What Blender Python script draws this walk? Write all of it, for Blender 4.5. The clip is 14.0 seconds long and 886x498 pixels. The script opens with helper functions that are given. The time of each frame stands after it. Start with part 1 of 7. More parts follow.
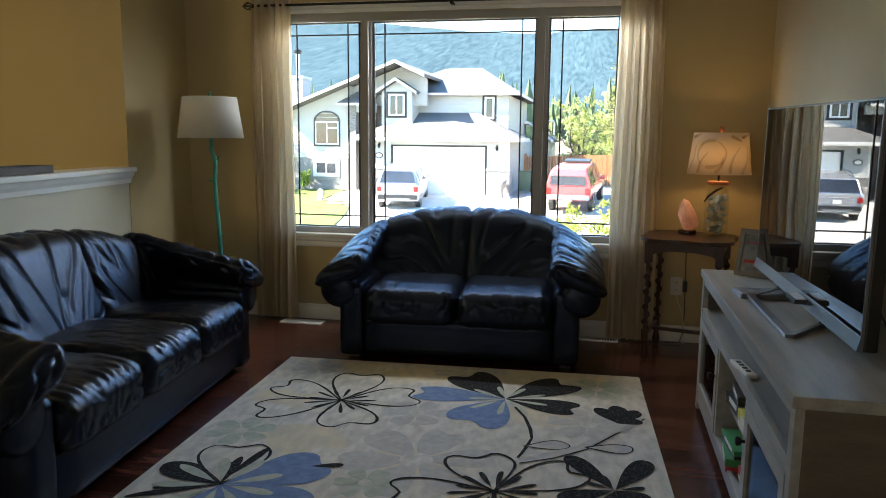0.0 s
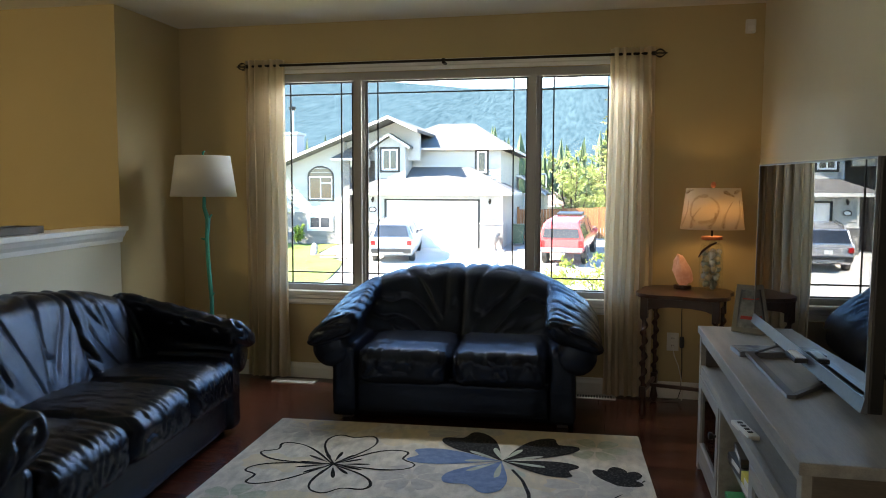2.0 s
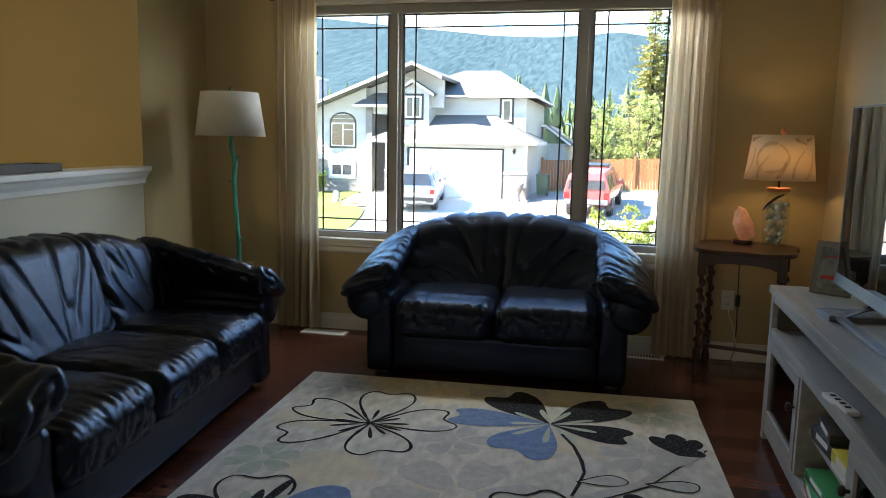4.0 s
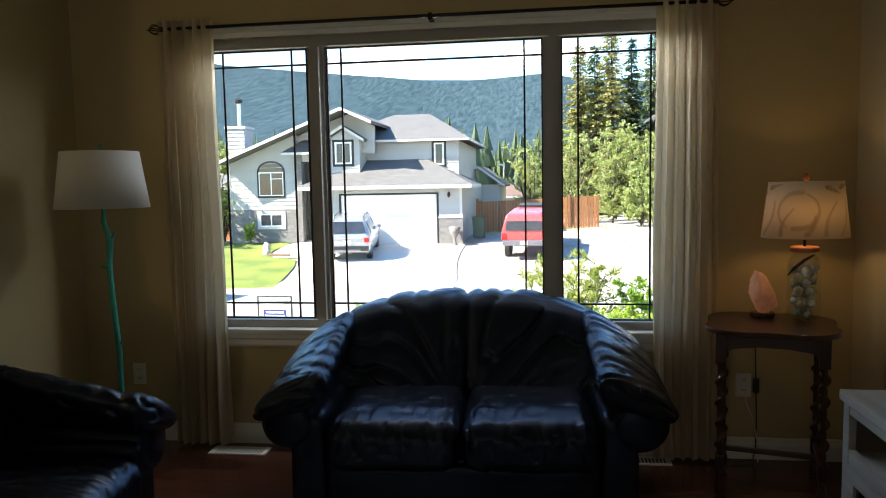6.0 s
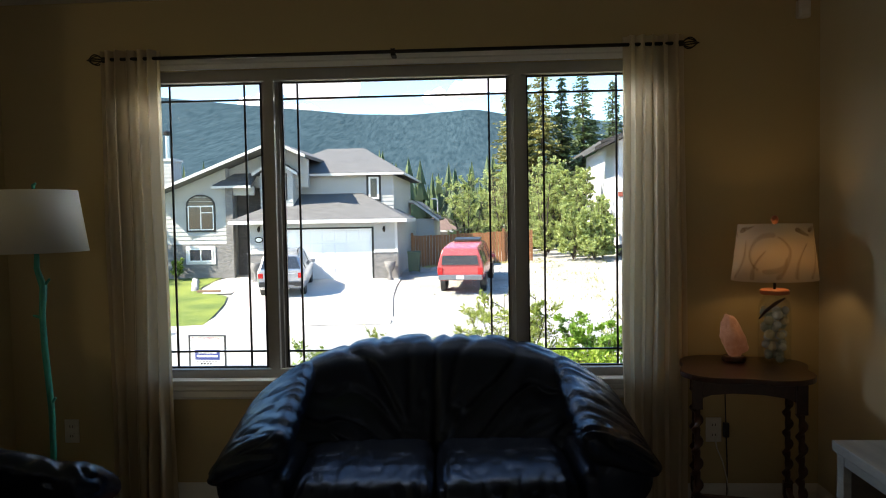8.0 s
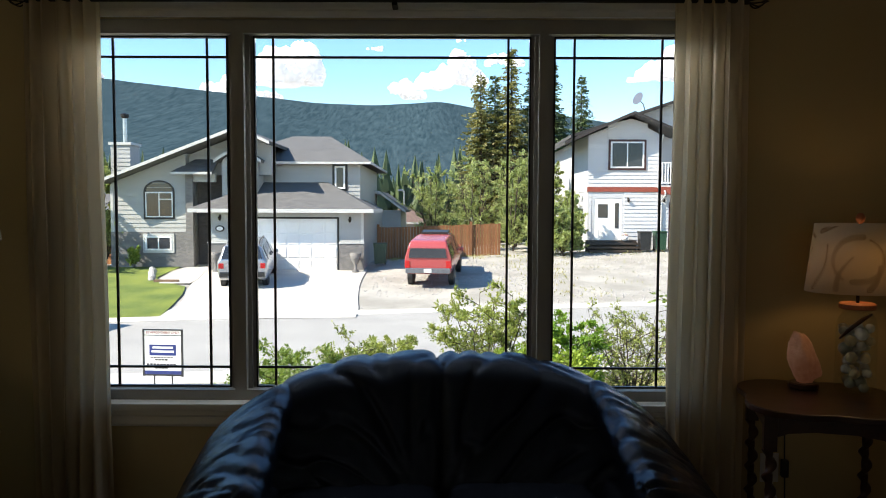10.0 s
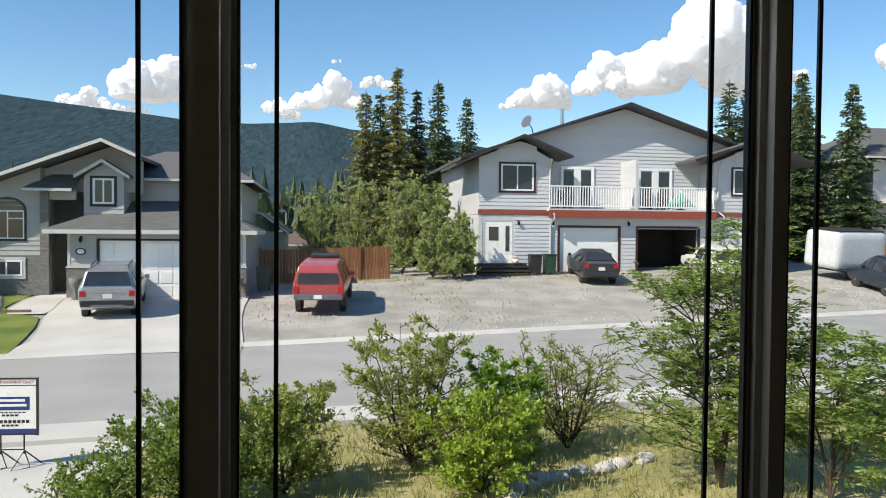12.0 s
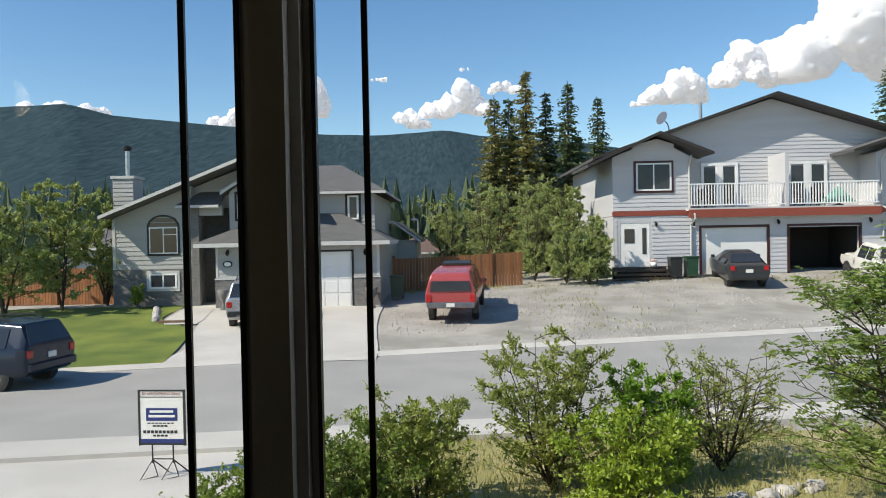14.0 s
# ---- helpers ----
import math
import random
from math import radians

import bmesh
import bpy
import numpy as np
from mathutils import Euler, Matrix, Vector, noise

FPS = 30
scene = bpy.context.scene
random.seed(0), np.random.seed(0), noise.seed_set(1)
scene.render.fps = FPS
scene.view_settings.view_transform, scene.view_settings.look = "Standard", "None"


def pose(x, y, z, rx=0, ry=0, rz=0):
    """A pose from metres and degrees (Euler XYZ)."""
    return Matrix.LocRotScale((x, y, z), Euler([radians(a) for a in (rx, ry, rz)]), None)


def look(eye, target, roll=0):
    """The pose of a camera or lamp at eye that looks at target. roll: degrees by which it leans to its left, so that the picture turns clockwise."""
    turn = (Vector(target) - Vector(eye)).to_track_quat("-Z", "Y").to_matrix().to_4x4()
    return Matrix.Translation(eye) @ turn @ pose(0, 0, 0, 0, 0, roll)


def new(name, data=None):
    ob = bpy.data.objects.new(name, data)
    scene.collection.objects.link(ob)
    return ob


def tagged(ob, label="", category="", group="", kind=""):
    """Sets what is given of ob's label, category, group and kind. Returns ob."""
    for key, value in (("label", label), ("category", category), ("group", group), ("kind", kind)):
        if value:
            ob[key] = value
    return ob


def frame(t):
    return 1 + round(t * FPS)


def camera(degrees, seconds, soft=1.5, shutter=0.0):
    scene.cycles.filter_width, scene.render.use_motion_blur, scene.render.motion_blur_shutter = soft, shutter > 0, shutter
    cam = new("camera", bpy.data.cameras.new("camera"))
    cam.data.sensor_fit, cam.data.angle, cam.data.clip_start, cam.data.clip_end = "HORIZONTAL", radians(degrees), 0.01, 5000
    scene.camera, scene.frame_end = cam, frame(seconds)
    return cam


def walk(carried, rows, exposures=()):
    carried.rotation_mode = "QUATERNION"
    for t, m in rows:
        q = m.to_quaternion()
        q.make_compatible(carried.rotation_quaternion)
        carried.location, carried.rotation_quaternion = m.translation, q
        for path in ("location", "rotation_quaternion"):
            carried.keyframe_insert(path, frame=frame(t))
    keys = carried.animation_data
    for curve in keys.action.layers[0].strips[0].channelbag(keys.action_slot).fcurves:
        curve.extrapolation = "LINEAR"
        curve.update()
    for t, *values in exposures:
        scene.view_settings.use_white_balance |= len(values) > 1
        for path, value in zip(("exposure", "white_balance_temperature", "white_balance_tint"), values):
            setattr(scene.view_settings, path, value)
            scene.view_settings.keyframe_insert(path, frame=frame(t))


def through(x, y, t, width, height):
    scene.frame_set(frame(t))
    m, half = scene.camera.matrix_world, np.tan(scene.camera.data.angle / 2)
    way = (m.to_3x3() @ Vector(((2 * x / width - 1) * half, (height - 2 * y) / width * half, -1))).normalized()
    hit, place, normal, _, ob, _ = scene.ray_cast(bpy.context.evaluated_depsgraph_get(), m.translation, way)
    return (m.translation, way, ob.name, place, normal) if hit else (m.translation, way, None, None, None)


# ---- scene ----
cam = camera(61.4, 14.0, soft=1.0)
PATH = [
    (0, (0.98, -4.9, 1.285), (0.561, -2.966, 0.99), 0.6),
    (0.5, (0.966, -4.894, 1.299), (0.528, -2.956, 1.07), 1.0),
    (1, (0.97, -4.884, 1.325), (0.521, -2.94, 1.189), 0.7),
    (1.5, (0.977, -4.884, 1.341), (0.544, -2.933, 1.245), 0.5),
    (2, (0.973, -4.867, 1.306), (0.566, -2.914, 1.152), 0.2),
    (2.5, (0.98, -4.823, 1.265), (0.56, -2.893, 0.949), 0.4),
    (2.7, (0.986, -4.805, 1.253), (0.538, -2.892, 0.875), 0.3),
    (4.8, (0.677, -4.255, 1.285), (0.246, -2.316, 1.045), 2.0),
    (5, (0.672, -4.122, 1.293), (0.274, -2.177, 1.055), 1.5),
    (5.5, (0.645, -3.859, 1.343), (0.295, -1.902, 1.122), 0.2),
    (6, (0.539, -3.677, 1.353), (0.252, -1.705, 1.177), -1.1),
    (6.5, (0.41, -3.577, 1.374), (0.184, -1.593, 1.256), -1.4),
    (7, (0.414, -3.499, 1.363), (0.271, -1.509, 1.228), -1.0),
    (7.5, (0.378, -3.488, 1.369), (0.284, -1.495, 1.239), -0.8),
    (8, (0.372, -3.537, 1.392), (0.267, -1.542, 1.302), -1.0),
    (8.2, (0.383, -3.56, 1.394), (0.258, -1.566, 1.303), -0.9),
    (10.3, (0.061, -2.677, 1.381), (0.105, -0.68, 1.269), 0.3),
    (10.5, (-0.022, -2.518, 1.39), (0.07, -0.523, 1.295), 0.1),
    (11, (-0.191, -2.129, 1.426), (0.026, -0.142, 1.366), -0.5),
    (11.5, (-0.306, -1.766, 1.447), (-0.084, 0.22, 1.396), 0.1),
    (12, (-0.429, -1.438, 1.411), (-0.105, 0.535, 1.359), 0.5),
    (12.5, (-0.464, -1.17, 1.375), (-0.055, 0.787, 1.33), 0.4),
    (13, (-0.52, -0.973, 1.402), (-0.066, 0.975, 1.381), -0.2),
    (13.5, (-0.53, -0.924, 1.438), (-0.231, 1.054, 1.416), -0.7),
    (14, (-0.396, -0.98, 1.458), (-0.422, 1.02, 1.421), -1.1),
]
walk(cam, [(t, look(eye, target, roll)) for t, eye, target, roll in PATH],
     [(t, e, 7000, 10) for t, e in ((0, 3.35), (2.7, 3.35), (4.8, 2.98), (5.5, 2.65), (6.5, 2.1), (8.2, 1.9), (10.3, 1.25), (11.0, 1.0), (11.5, 0.72), (12.5, 0.47), (14, 0.38))])

# ---- world, sun, exposure ----
SUN_DIR = Vector((-0.86, -0.40, 0.86)).normalized()
world = bpy.data.worlds.new("world")
scene.world = world
world.use_nodes = True
wn = world.node_tree
sky = wn.nodes.new("ShaderNodeTexSky")
sky.sky_type = "NISHITA"
sky.sun_disc = False
sky.sun_elevation = math.asin(SUN_DIR.z)
sky.sun_rotation = math.atan2(SUN_DIR.x, SUN_DIR.y)
sky.air_density, sky.dust_density, sky.ozone_density = 1.0, 0.1, 3.0
bg = next(n for n in wn.nodes if n.type == "BACKGROUND")
bg.inputs["Strength"].default_value = 0.125
hs = wn.nodes.new("ShaderNodeHueSaturation")
hs.inputs["Saturation"].default_value = 1.2
wn.links.new(sky.outputs[0], hs.inputs["Color"])
wn.links.new(hs.outputs[0], bg.inputs["Color"])
sun = new("sun", bpy.data.lights.new("sun", "SUN"))
sun.data.energy, sun.data.angle, sun.data.color = 4.8, radians(0.53), (1.0, 0.95, 0.87)
sun.matrix_world = look(SUN_DIR * 60, (0, 0, 0))


# ---- materials ----
def mat(name, a, b=None, rough=0.6, metal=0.0, scale=8.0, fine=80.0, bump=0.1, dist=0.01, spec=0.5, per_object=0.0, stretch=(1, 1, 1), mix=(0.35, 0.65)):
    m = bpy.data.materials.new(name)
    m.use_nodes = True
    nt = m.node_tree
    p = nt.nodes["Principled BSDF"]
    p.inputs["Roughness"].default_value = rough
    p.inputs["Metallic"].default_value = metal
    p.inputs["Specular IOR Level"].default_value = spec
    b = b or tuple(c * 0.8 for c in a)
    tc = nt.nodes.new("ShaderNodeTexCoord")
    mp = nt.nodes.new("ShaderNodeMapping")
    mp.inputs["Scale"].default_value = stretch
    nt.links.new(tc.outputs["Object"], mp.inputs["Vector"])
    n1 = nt.nodes.new("ShaderNodeTexNoise")
    n1.inputs["Scale"].default_value, n1.inputs["Detail"].default_value = scale, 6
    n2 = nt.nodes.new("ShaderNodeTexNoise")
    n2.inputs["Scale"].default_value, n2.inputs["Detail"].default_value = fine, 4
    for n in (n1, n2):
        nt.links.new(mp.outputs[0], n.inputs["Vector"])
    add = nt.nodes.new("ShaderNodeMath")
    add.operation = "MULTIPLY_ADD"
    nt.links.new(n2.outputs["Fac"], add.inputs[0])
    add.inputs[1].default_value = 0.45
    nt.links.new(n1.outputs["Fac"], add.inputs[2])
    rng = nt.nodes.new("ShaderNodeMapRange")
    rng.inputs["From Min"].default_value, rng.inputs["From Max"].default_value = mix[0] + 0.22, mix[1] + 0.22
    nt.links.new(add.outputs[0], rng.inputs["Value"])
    mx = nt.nodes.new("ShaderNodeMix")
    mx.data_type = "RGBA"
    mx.inputs["A"].default_value, mx.inputs["B"].default_value = (*a, 1), (*b, 1)
    nt.links.new(rng.outputs["Result"], mx.inputs["Factor"])
    colour = mx.outputs["Result"]
    if per_object:
        oi = nt.nodes.new("ShaderNodeObjectInfo")
        r2 = nt.nodes.new("ShaderNodeMapRange")
        r2.inputs["To Min"].default_value, r2.inputs["To Max"].default_value = 1 - per_object, 1 + per_object
        nt.links.new(oi.outputs["Random"], r2.inputs["Value"])
        hsv = nt.nodes.new("ShaderNodeHueSaturation")
        nt.links.new(r2.outputs["Result"], hsv.inputs["Value"])
        nt.links.new(colour, hsv.inputs["Color"])
        colour = hsv.outputs["Color"]
    nt.links.new(colour, p.inputs["Base Color"])
    if bump:
        bp = nt.nodes.new("ShaderNodeBump")
        bp.inputs["Strength"].default_value, bp.inputs["Distance"].default_value = bump, dist
        nt.links.new(add.outputs[0], bp.inputs["Height"])
        nt.links.new(bp.outputs["Normal"], p.inputs["Normal"])
    return m


def glass(name, tint=(1, 1, 1), rough=0.0):
    m = bpy.data.materials.new(name)
    m.use_nodes = True
    nt = m.node_tree
    out = nt.nodes["Material Output"]
    nt.nodes.remove(nt.nodes["Principled BSDF"])
    tr = nt.nodes.new("ShaderNodeBsdfTransparent")
    tr.inputs["Color"].default_value = (*tint, 1)
    gl = nt.nodes.new("ShaderNodeBsdfGlossy")
    gl.inputs["Roughness"].default_value = rough
    fr = nt.nodes.new("ShaderNodeFresnel")
    fr.inputs["IOR"].default_value = 1.25
    ms = nt.nodes.new("ShaderNodeMixShader")
    nt.links.new(fr.outputs[0], ms.inputs["Fac"])
    nt.links.new(tr.outputs[0], ms.inputs[1])
    nt.links.new(gl.outputs[0], ms.inputs[2])
    nt.links.new(ms.outputs[0], out.inputs["Surface"])
    return m


M = {}
M["wall"] = mat("wall_paint", (0.50, 0.40, 0.22), (0.475, 0.38, 0.205), rough=0.75, scale=1.5, fine=220, bump=0.06, dist=0.002)
M["wall_pale"] = mat("wall_pale_paint", (0.60, 0.55, 0.42), (0.57, 0.52, 0.395), rough=0.75, scale=1.5, fine=220, bump=0.06, dist=0.002)
M["ceiling"] = mat("ceiling_paint", (0.78, 0.74, 0.66), (0.74, 0.70, 0.62), rough=0.9, scale=3, fine=120, bump=0.25, dist=0.004)
M["white"] = mat("white_trim_paint", (0.80, 0.79, 0.76), (0.75, 0.74, 0.71), rough=0.35, scale=3, fine=150, bump=0.03, dist=0.001)
M["vinyl"] = mat("white_vinyl", (0.78, 0.78, 0.77), (0.74, 0.74, 0.73), rough=0.4, scale=3, fine=100, bump=0.02, dist=0.001)
# white vinyl of the picture window, its backlit shade put into the colour
M["sash"] = mat("backlit_vinyl", (0.36, 0.35, 0.33), (0.33, 0.32, 0.30), rough=0.45, scale=3, fine=100, bump=0.02, dist=0.001)
M["glass"] = glass("window_glass", (0.97, 0.98, 0.98))
M["came"] = mat("black_came_metal", (0.015, 0.015, 0.015), (0.03, 0.03, 0.03), rough=0.4, metal=0.6, bump=0.02)


# ---- helpers of this scene ----
def box(bm, x0, x1, y0, y1, z0, z1, m=None):
    vs = [Vector((x, y, z)) for z in (z0, z1) for y in (y0, y1) for x in (x0, x1)]
    if m is not None:
        vs = [m @ v for v in vs]
    v = [bm.verts.new(p) for p in vs]
    for f in ((0, 2, 3, 1), (4, 5, 7, 6), (0, 1, 5, 4), (2, 6, 7, 3), (0, 4, 6, 2), (1, 3, 7, 5)):
        bm.faces.new([v[i] for i in f])
    return v


def bevel(bm, w, seg=2):
    bmesh.ops.bevel(bm, geom=bm.edges[:], offset=w, segments=seg, affect="EDGES", profile=0.6)
    return bm


def boxes(*rows):
    bm = bmesh.new()
    for r in rows:
        box(bm, *r)
    return bm


def rbox(x0, x1, y0, y1, z0, z1, w=0.005, seg=2):
    return bevel(boxes((x0, x1, y0, y1, z0, z1)), w, seg)


def prism(outline, axis, a, b):
    """A closed outline of 2D points, drawn out along an axis from a to b."""
    bm = bmesh.new()

    def at(p, h):
        return {"x": (h, p[0], p[1]), "y": (p[0], h, p[1]), "z": (p[0], p[1], h)}[axis]
    lo = [bm.verts.new(at(p, a)) for p in outline]
    hi = [bm.verts.new(at(p, b)) for p in outline]
    n = len(outline)
    bm.faces.new(lo[::-1])
    bm.faces.new(hi)
    for i in range(n):
        bm.faces.new((lo[i], lo[(i + 1) % n], hi[(i + 1) % n], hi[i]))
    bmesh.ops.recalc_face_normals(bm, faces=bm.faces[:])
    return bm


def lathe(rings, seg=24, bm=None, centre=(0, 0)):
    """Rings of (radius, height) turned round the z axis."""
    bm = bm or bmesh.new()
    loops = []
    for r, z in rings:
        loops.append([bm.verts.new((centre[0] + r * math.cos(2 * math.pi * i / seg), centre[1] + r * math.sin(2 * math.pi * i / seg), z)) for i in range(seg)])
    for a, b in zip(loops, loops[1:]):
        for i in range(seg):
            bm.faces.new((a[i], a[(i + 1) % seg], b[(i + 1) % seg], b[i]))
    if rings[0][0] > 1e-4:
        bm.faces.new(loops[0][::-1])
    if rings[-1][0] > 1e-4:
        bm.faces.new(loops[-1])
    return bm


def tube(points, radius, seg=8, bm=None):
    """A round bar along points; radius is a number or one for each point."""
    bm = bm or bmesh.new()
    pts = [Vector(p) for p in points]
    rad = radius if isinstance(radius, (list, tuple)) else [radius] * len(pts)
    loops = []
    for i, p in enumerate(pts):
        d = (pts[min(i + 1, len(pts) - 1)] - pts[max(i - 1, 0)]).normalized()
        u = d.cross(Vector((0.31, 0.95, 0.07)) if abs(d.y) < 0.9 else Vector((1, 0, 0))).normalized()
        w = d.cross(u)
        loops.append([bm.verts.new(p + rad[i] * (u * math.cos(2 * math.pi * k / seg) + w * math.sin(2 * math.pi * k / seg))) for k in range(seg)])
    for a, b in zip(loops, loops[1:]):
        for k in range(seg):
            bm.faces.new((a[k], a[(k + 1) % seg], b[(k + 1) % seg], b[k]))
    bm.faces.new(loops[0][::-1])
    bm.faces.new(loops[-1])
    return bm


def finish(bm, name, material, smooth=False):
    bmesh.ops.recalc_face_normals(bm, faces=bm.faces[:])
    me = bpy.data.meshes.new(name)
    bm.to_mesh(me)
    bm.free()
    me.materials.append(material)
    if smooth:
        for p in me.polygons:
            p.use_smooth = True
    return me


def part(name, bm, material, parent, label="", smooth=False):
    ob = new(name, finish(bm, name, material, smooth))
    ob.parent = parent
    if label:
        tagged(ob, label)
    return ob


def solid(name, bm, material, label="", category="", kind="", group="", smooth=False, at=None):
    ob = new(name, finish(bm, name, material, smooth))
    if at is not None:
        ob.matrix_world = at
    return tagged(ob, label, category, group, kind)


def thing(name, label, category, at=None, group="", kind=""):
    ob = new(name)
    ob.empty_display_size = 0.1
    if at is not None:
        ob.matrix_world = at
    return tagged(ob, label, category, group, kind)


# ---- the room ----
WX0, WX1, WZ0, WZ1 = -1.295, 1.19, 0.60, 2.105      # window opening
RX, LX, H = 1.93, -1.95, 2.44
bm = boxes((LX - 4, WX0, 0, 0.2, 0, H), (WX1, RX + 0.15, 0, 0.2, 0, H), (WX0, WX1, 0, 0.2, 0, WZ0), (WX0, WX1, 0, 0.2, WZ1, H))
solid("wall_north", bm, M["wall"], "tan painted wall around the picture window", "wall", "structure")
solid("wall_east", boxes((RX, RX + 0.15, -8, 0, 0, H)), M["wall_pale"], "pale cream painted wall behind the television", "wall", "structure")
solid("wall_west", boxes((LX - 0.12, LX, -0.72, 0, 0, H)), M["wall"], "tan painted wall stub beside the floor lamp", "wall", "structure")
solid("wall_stairwell", boxes((LX - 4, LX - 0.12, -0.72, -0.60, -1.4, H)), M["wall"], "warm yellow-tan wall across the stairwell", "wall", "structure")
SKEW = pose(LX, -0.72, 0, 0, 0, 9) @ pose(-LX, 0.72, 0)      # the half wall stands askew to the room
solid("wall_half", boxes((LX - 0.12, LX, -4.2, -0.725, 0, 1.02)), M["wall_pale"], "pale half wall between living room and stairs", "half wall", "structure", at=SKEW)
solid("wall_stairs_west", boxes((LX - 2.32, LX - 2.2, -8, -0.72, -1.4, H)), M["wall"], "tan wall on the far side of the stairs", "wall", "structure")
solid("wall_south", boxes((LX - 2.32, RX + 0.15, -8.12, -8, -1.4, H)), M["wall"], "tan painted back wall", "wall", "structure")
solid("ceiling", boxes((LX - 4, RX + 0.15, -8.12, 0.2, H, H + 0.2)), M["ceiling"], "cream painted flat ceiling", "ceiling", "structure")
bm = boxes((LX - 2.2, LX, -8, -0.72, -1.5, -1.4))
solid("floor_stairs", bm, M["wall_pale"], "landing floor below the half wall", "floor", "structure")

# unseen fill lamp before the closed back wall, for light from the rooms behind
rear = new("rear_fill_light", bpy.data.lights.new("rear_fill_light", "AREA"))
rear.data.shape, rear.data.size, rear.data.size_y, rear.data.energy, rear.data.color = "RECTANGLE", 3.2, 1.7, 2.2, (1.0, 0.93, 0.83)
rear.matrix_world = look((-0.2, -7.95, 1.35), (-0.2, 0, 1.35))
hall = new("stair_lamp", bpy.data.lights.new("stair_lamp", "AREA"))
hall.data.shape, hall.data.size, hall.data.energy, hall.data.color = "DISK", 0.5, 2.4, (1.0, 0.80, 0.45)
hall.matrix_world = look((LX - 1.3, -3.4, 2.40), (LX - 1.3, -2.2, 0.6))

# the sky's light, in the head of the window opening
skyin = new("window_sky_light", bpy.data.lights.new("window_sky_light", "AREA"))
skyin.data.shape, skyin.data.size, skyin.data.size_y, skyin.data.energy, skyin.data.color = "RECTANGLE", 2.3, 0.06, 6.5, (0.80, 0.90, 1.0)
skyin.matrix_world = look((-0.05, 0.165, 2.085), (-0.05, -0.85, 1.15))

# ---- room materials ----
M["plank"] = mat("cherry_plank", (0.095, 0.030, 0.018), (0.045, 0.014, 0.009), rough=0.24, scale=5, fine=40, bump=0.05, dist=0.001, per_object=0.45, stretch=(0.35, 4, 1))
M["leather"] = mat("black_leather", (0.0052, 0.0064, 0.0105), (0.0036, 0.0044, 0.0074), rough=0.27, scale=34, fine=260, bump=0.42, dist=0.006, spec=0.42)
# the blue of the window's light is put into the tint of the sheen
M["leather"].node_tree.nodes["Principled BSDF"].inputs["Specular Tint"].default_value = (0.50, 0.66, 1.0, 1)
M["rug"] = mat("rug_pile", (0.58, 0.55, 0.49), (0.40, 0.385, 0.35), rough=0.95, scale=26, fine=260, bump=0.5, dist=0.004, stretch=(1, 0.45, 1), mix=(0.32, 0.68))
M["rug_tan"] = mat("rug_tan", (0.56, 0.49, 0.36), (0.46, 0.42, 0.34), rough=0.95, scale=26, fine=260, bump=0.5, dist=0.004, stretch=(1, 0.45, 1))
M["rug_dark"] = mat("rug_charcoal", (0.016, 0.017, 0.02), (0.07, 0.07, 0.07), rough=1.0, scale=90, fine=300, bump=0.25, dist=0.002, spec=0.1, mix=(0.5, 0.7))
M["rug_blue"] = mat("rug_blue", (0.10, 0.16, 0.30), (0.15, 0.22, 0.38), rough=0.95, scale=30, fine=240, bump=0.4, dist=0.003)
M["rug_grey"] = mat("rug_grey", (0.36, 0.35, 0.34), (0.44, 0.43, 0.40), rough=0.95, scale=30, fine=240, bump=0.4, dist=0.003)
M["rug_green"] = mat("rug_sage", (0.31, 0.35, 0.29), (0.40, 0.42, 0.36), rough=0.95, scale=30, fine=240, bump=0.4, dist=0.003)
M["curtain"] = mat("cream_linen", (0.74, 0.65, 0.50), (0.68, 0.59, 0.45), rough=0.9, scale=5, fine=400, bump=0.15, dist=0.001, stretch=(1, 1, 0.08))
nt = M["curtain"].node_tree
tl = nt.nodes.new("ShaderNodeBsdfTranslucent")
tl.inputs["Color"].default_value = (0.66, 0.56, 0.41, 1)
ms = nt.nodes.new("ShaderNodeMixShader")
ms.inputs["Fac"].default_value = 0.5
nt.links.new(nt.nodes["Principled BSDF"].outputs[0], ms.inputs[1])
nt.links.new(tl.outputs[0], ms.inputs[2])
nt.links.new(ms.outputs[0], nt.nodes["Material Output"].inputs["Surface"])
M["iron"] = mat("black_iron", (0.018, 0.016, 0.014), (0.03, 0.026, 0.022), rough=0.45, metal=0.7, bump=0.05)
M["walnut"] = mat("dark_carved_wood", (0.055, 0.020, 0.011), (0.028, 0.011, 0.007), rough=0.28, scale=6, fine=60, bump=0.08, dist=0.002, stretch=(1, 6, 1))
M["greywood"] = mat("grey_washed_wood", (0.36, 0.355, 0.335), (0.26, 0.26, 0.25), rough=0.42, scale=4, fine=60, bump=0.12, dist=0.002, stretch=(6, 0.6, 6))
M["darkwood"] = mat("dark_stained_wood", (0.045, 0.032, 0.024), (0.030, 0.022, 0.017), rough=0.5, scale=4, fine=50, bump=0.08, dist=0.002)
M["taupe"] = mat("taupe_stained_wood", (0.15, 0.125, 0.10), (0.10, 0.085, 0.07), rough=0.5, scale=4, fine=50, bump=0.10, dist=0.002, stretch=(1, 1, 5))
M["shade"] = mat("lampshade_linen", (0.72, 0.68, 0.60), (0.66, 0.62, 0.55), rough=0.9, scale=4, fine=300, bump=0.15, dist=0.001)
M["shade_print"] = mat("shade_print_ochre", (0.28, 0.17, 0.07), (0.36, 0.23, 0.10), rough=0.9, scale=20, fine=200)
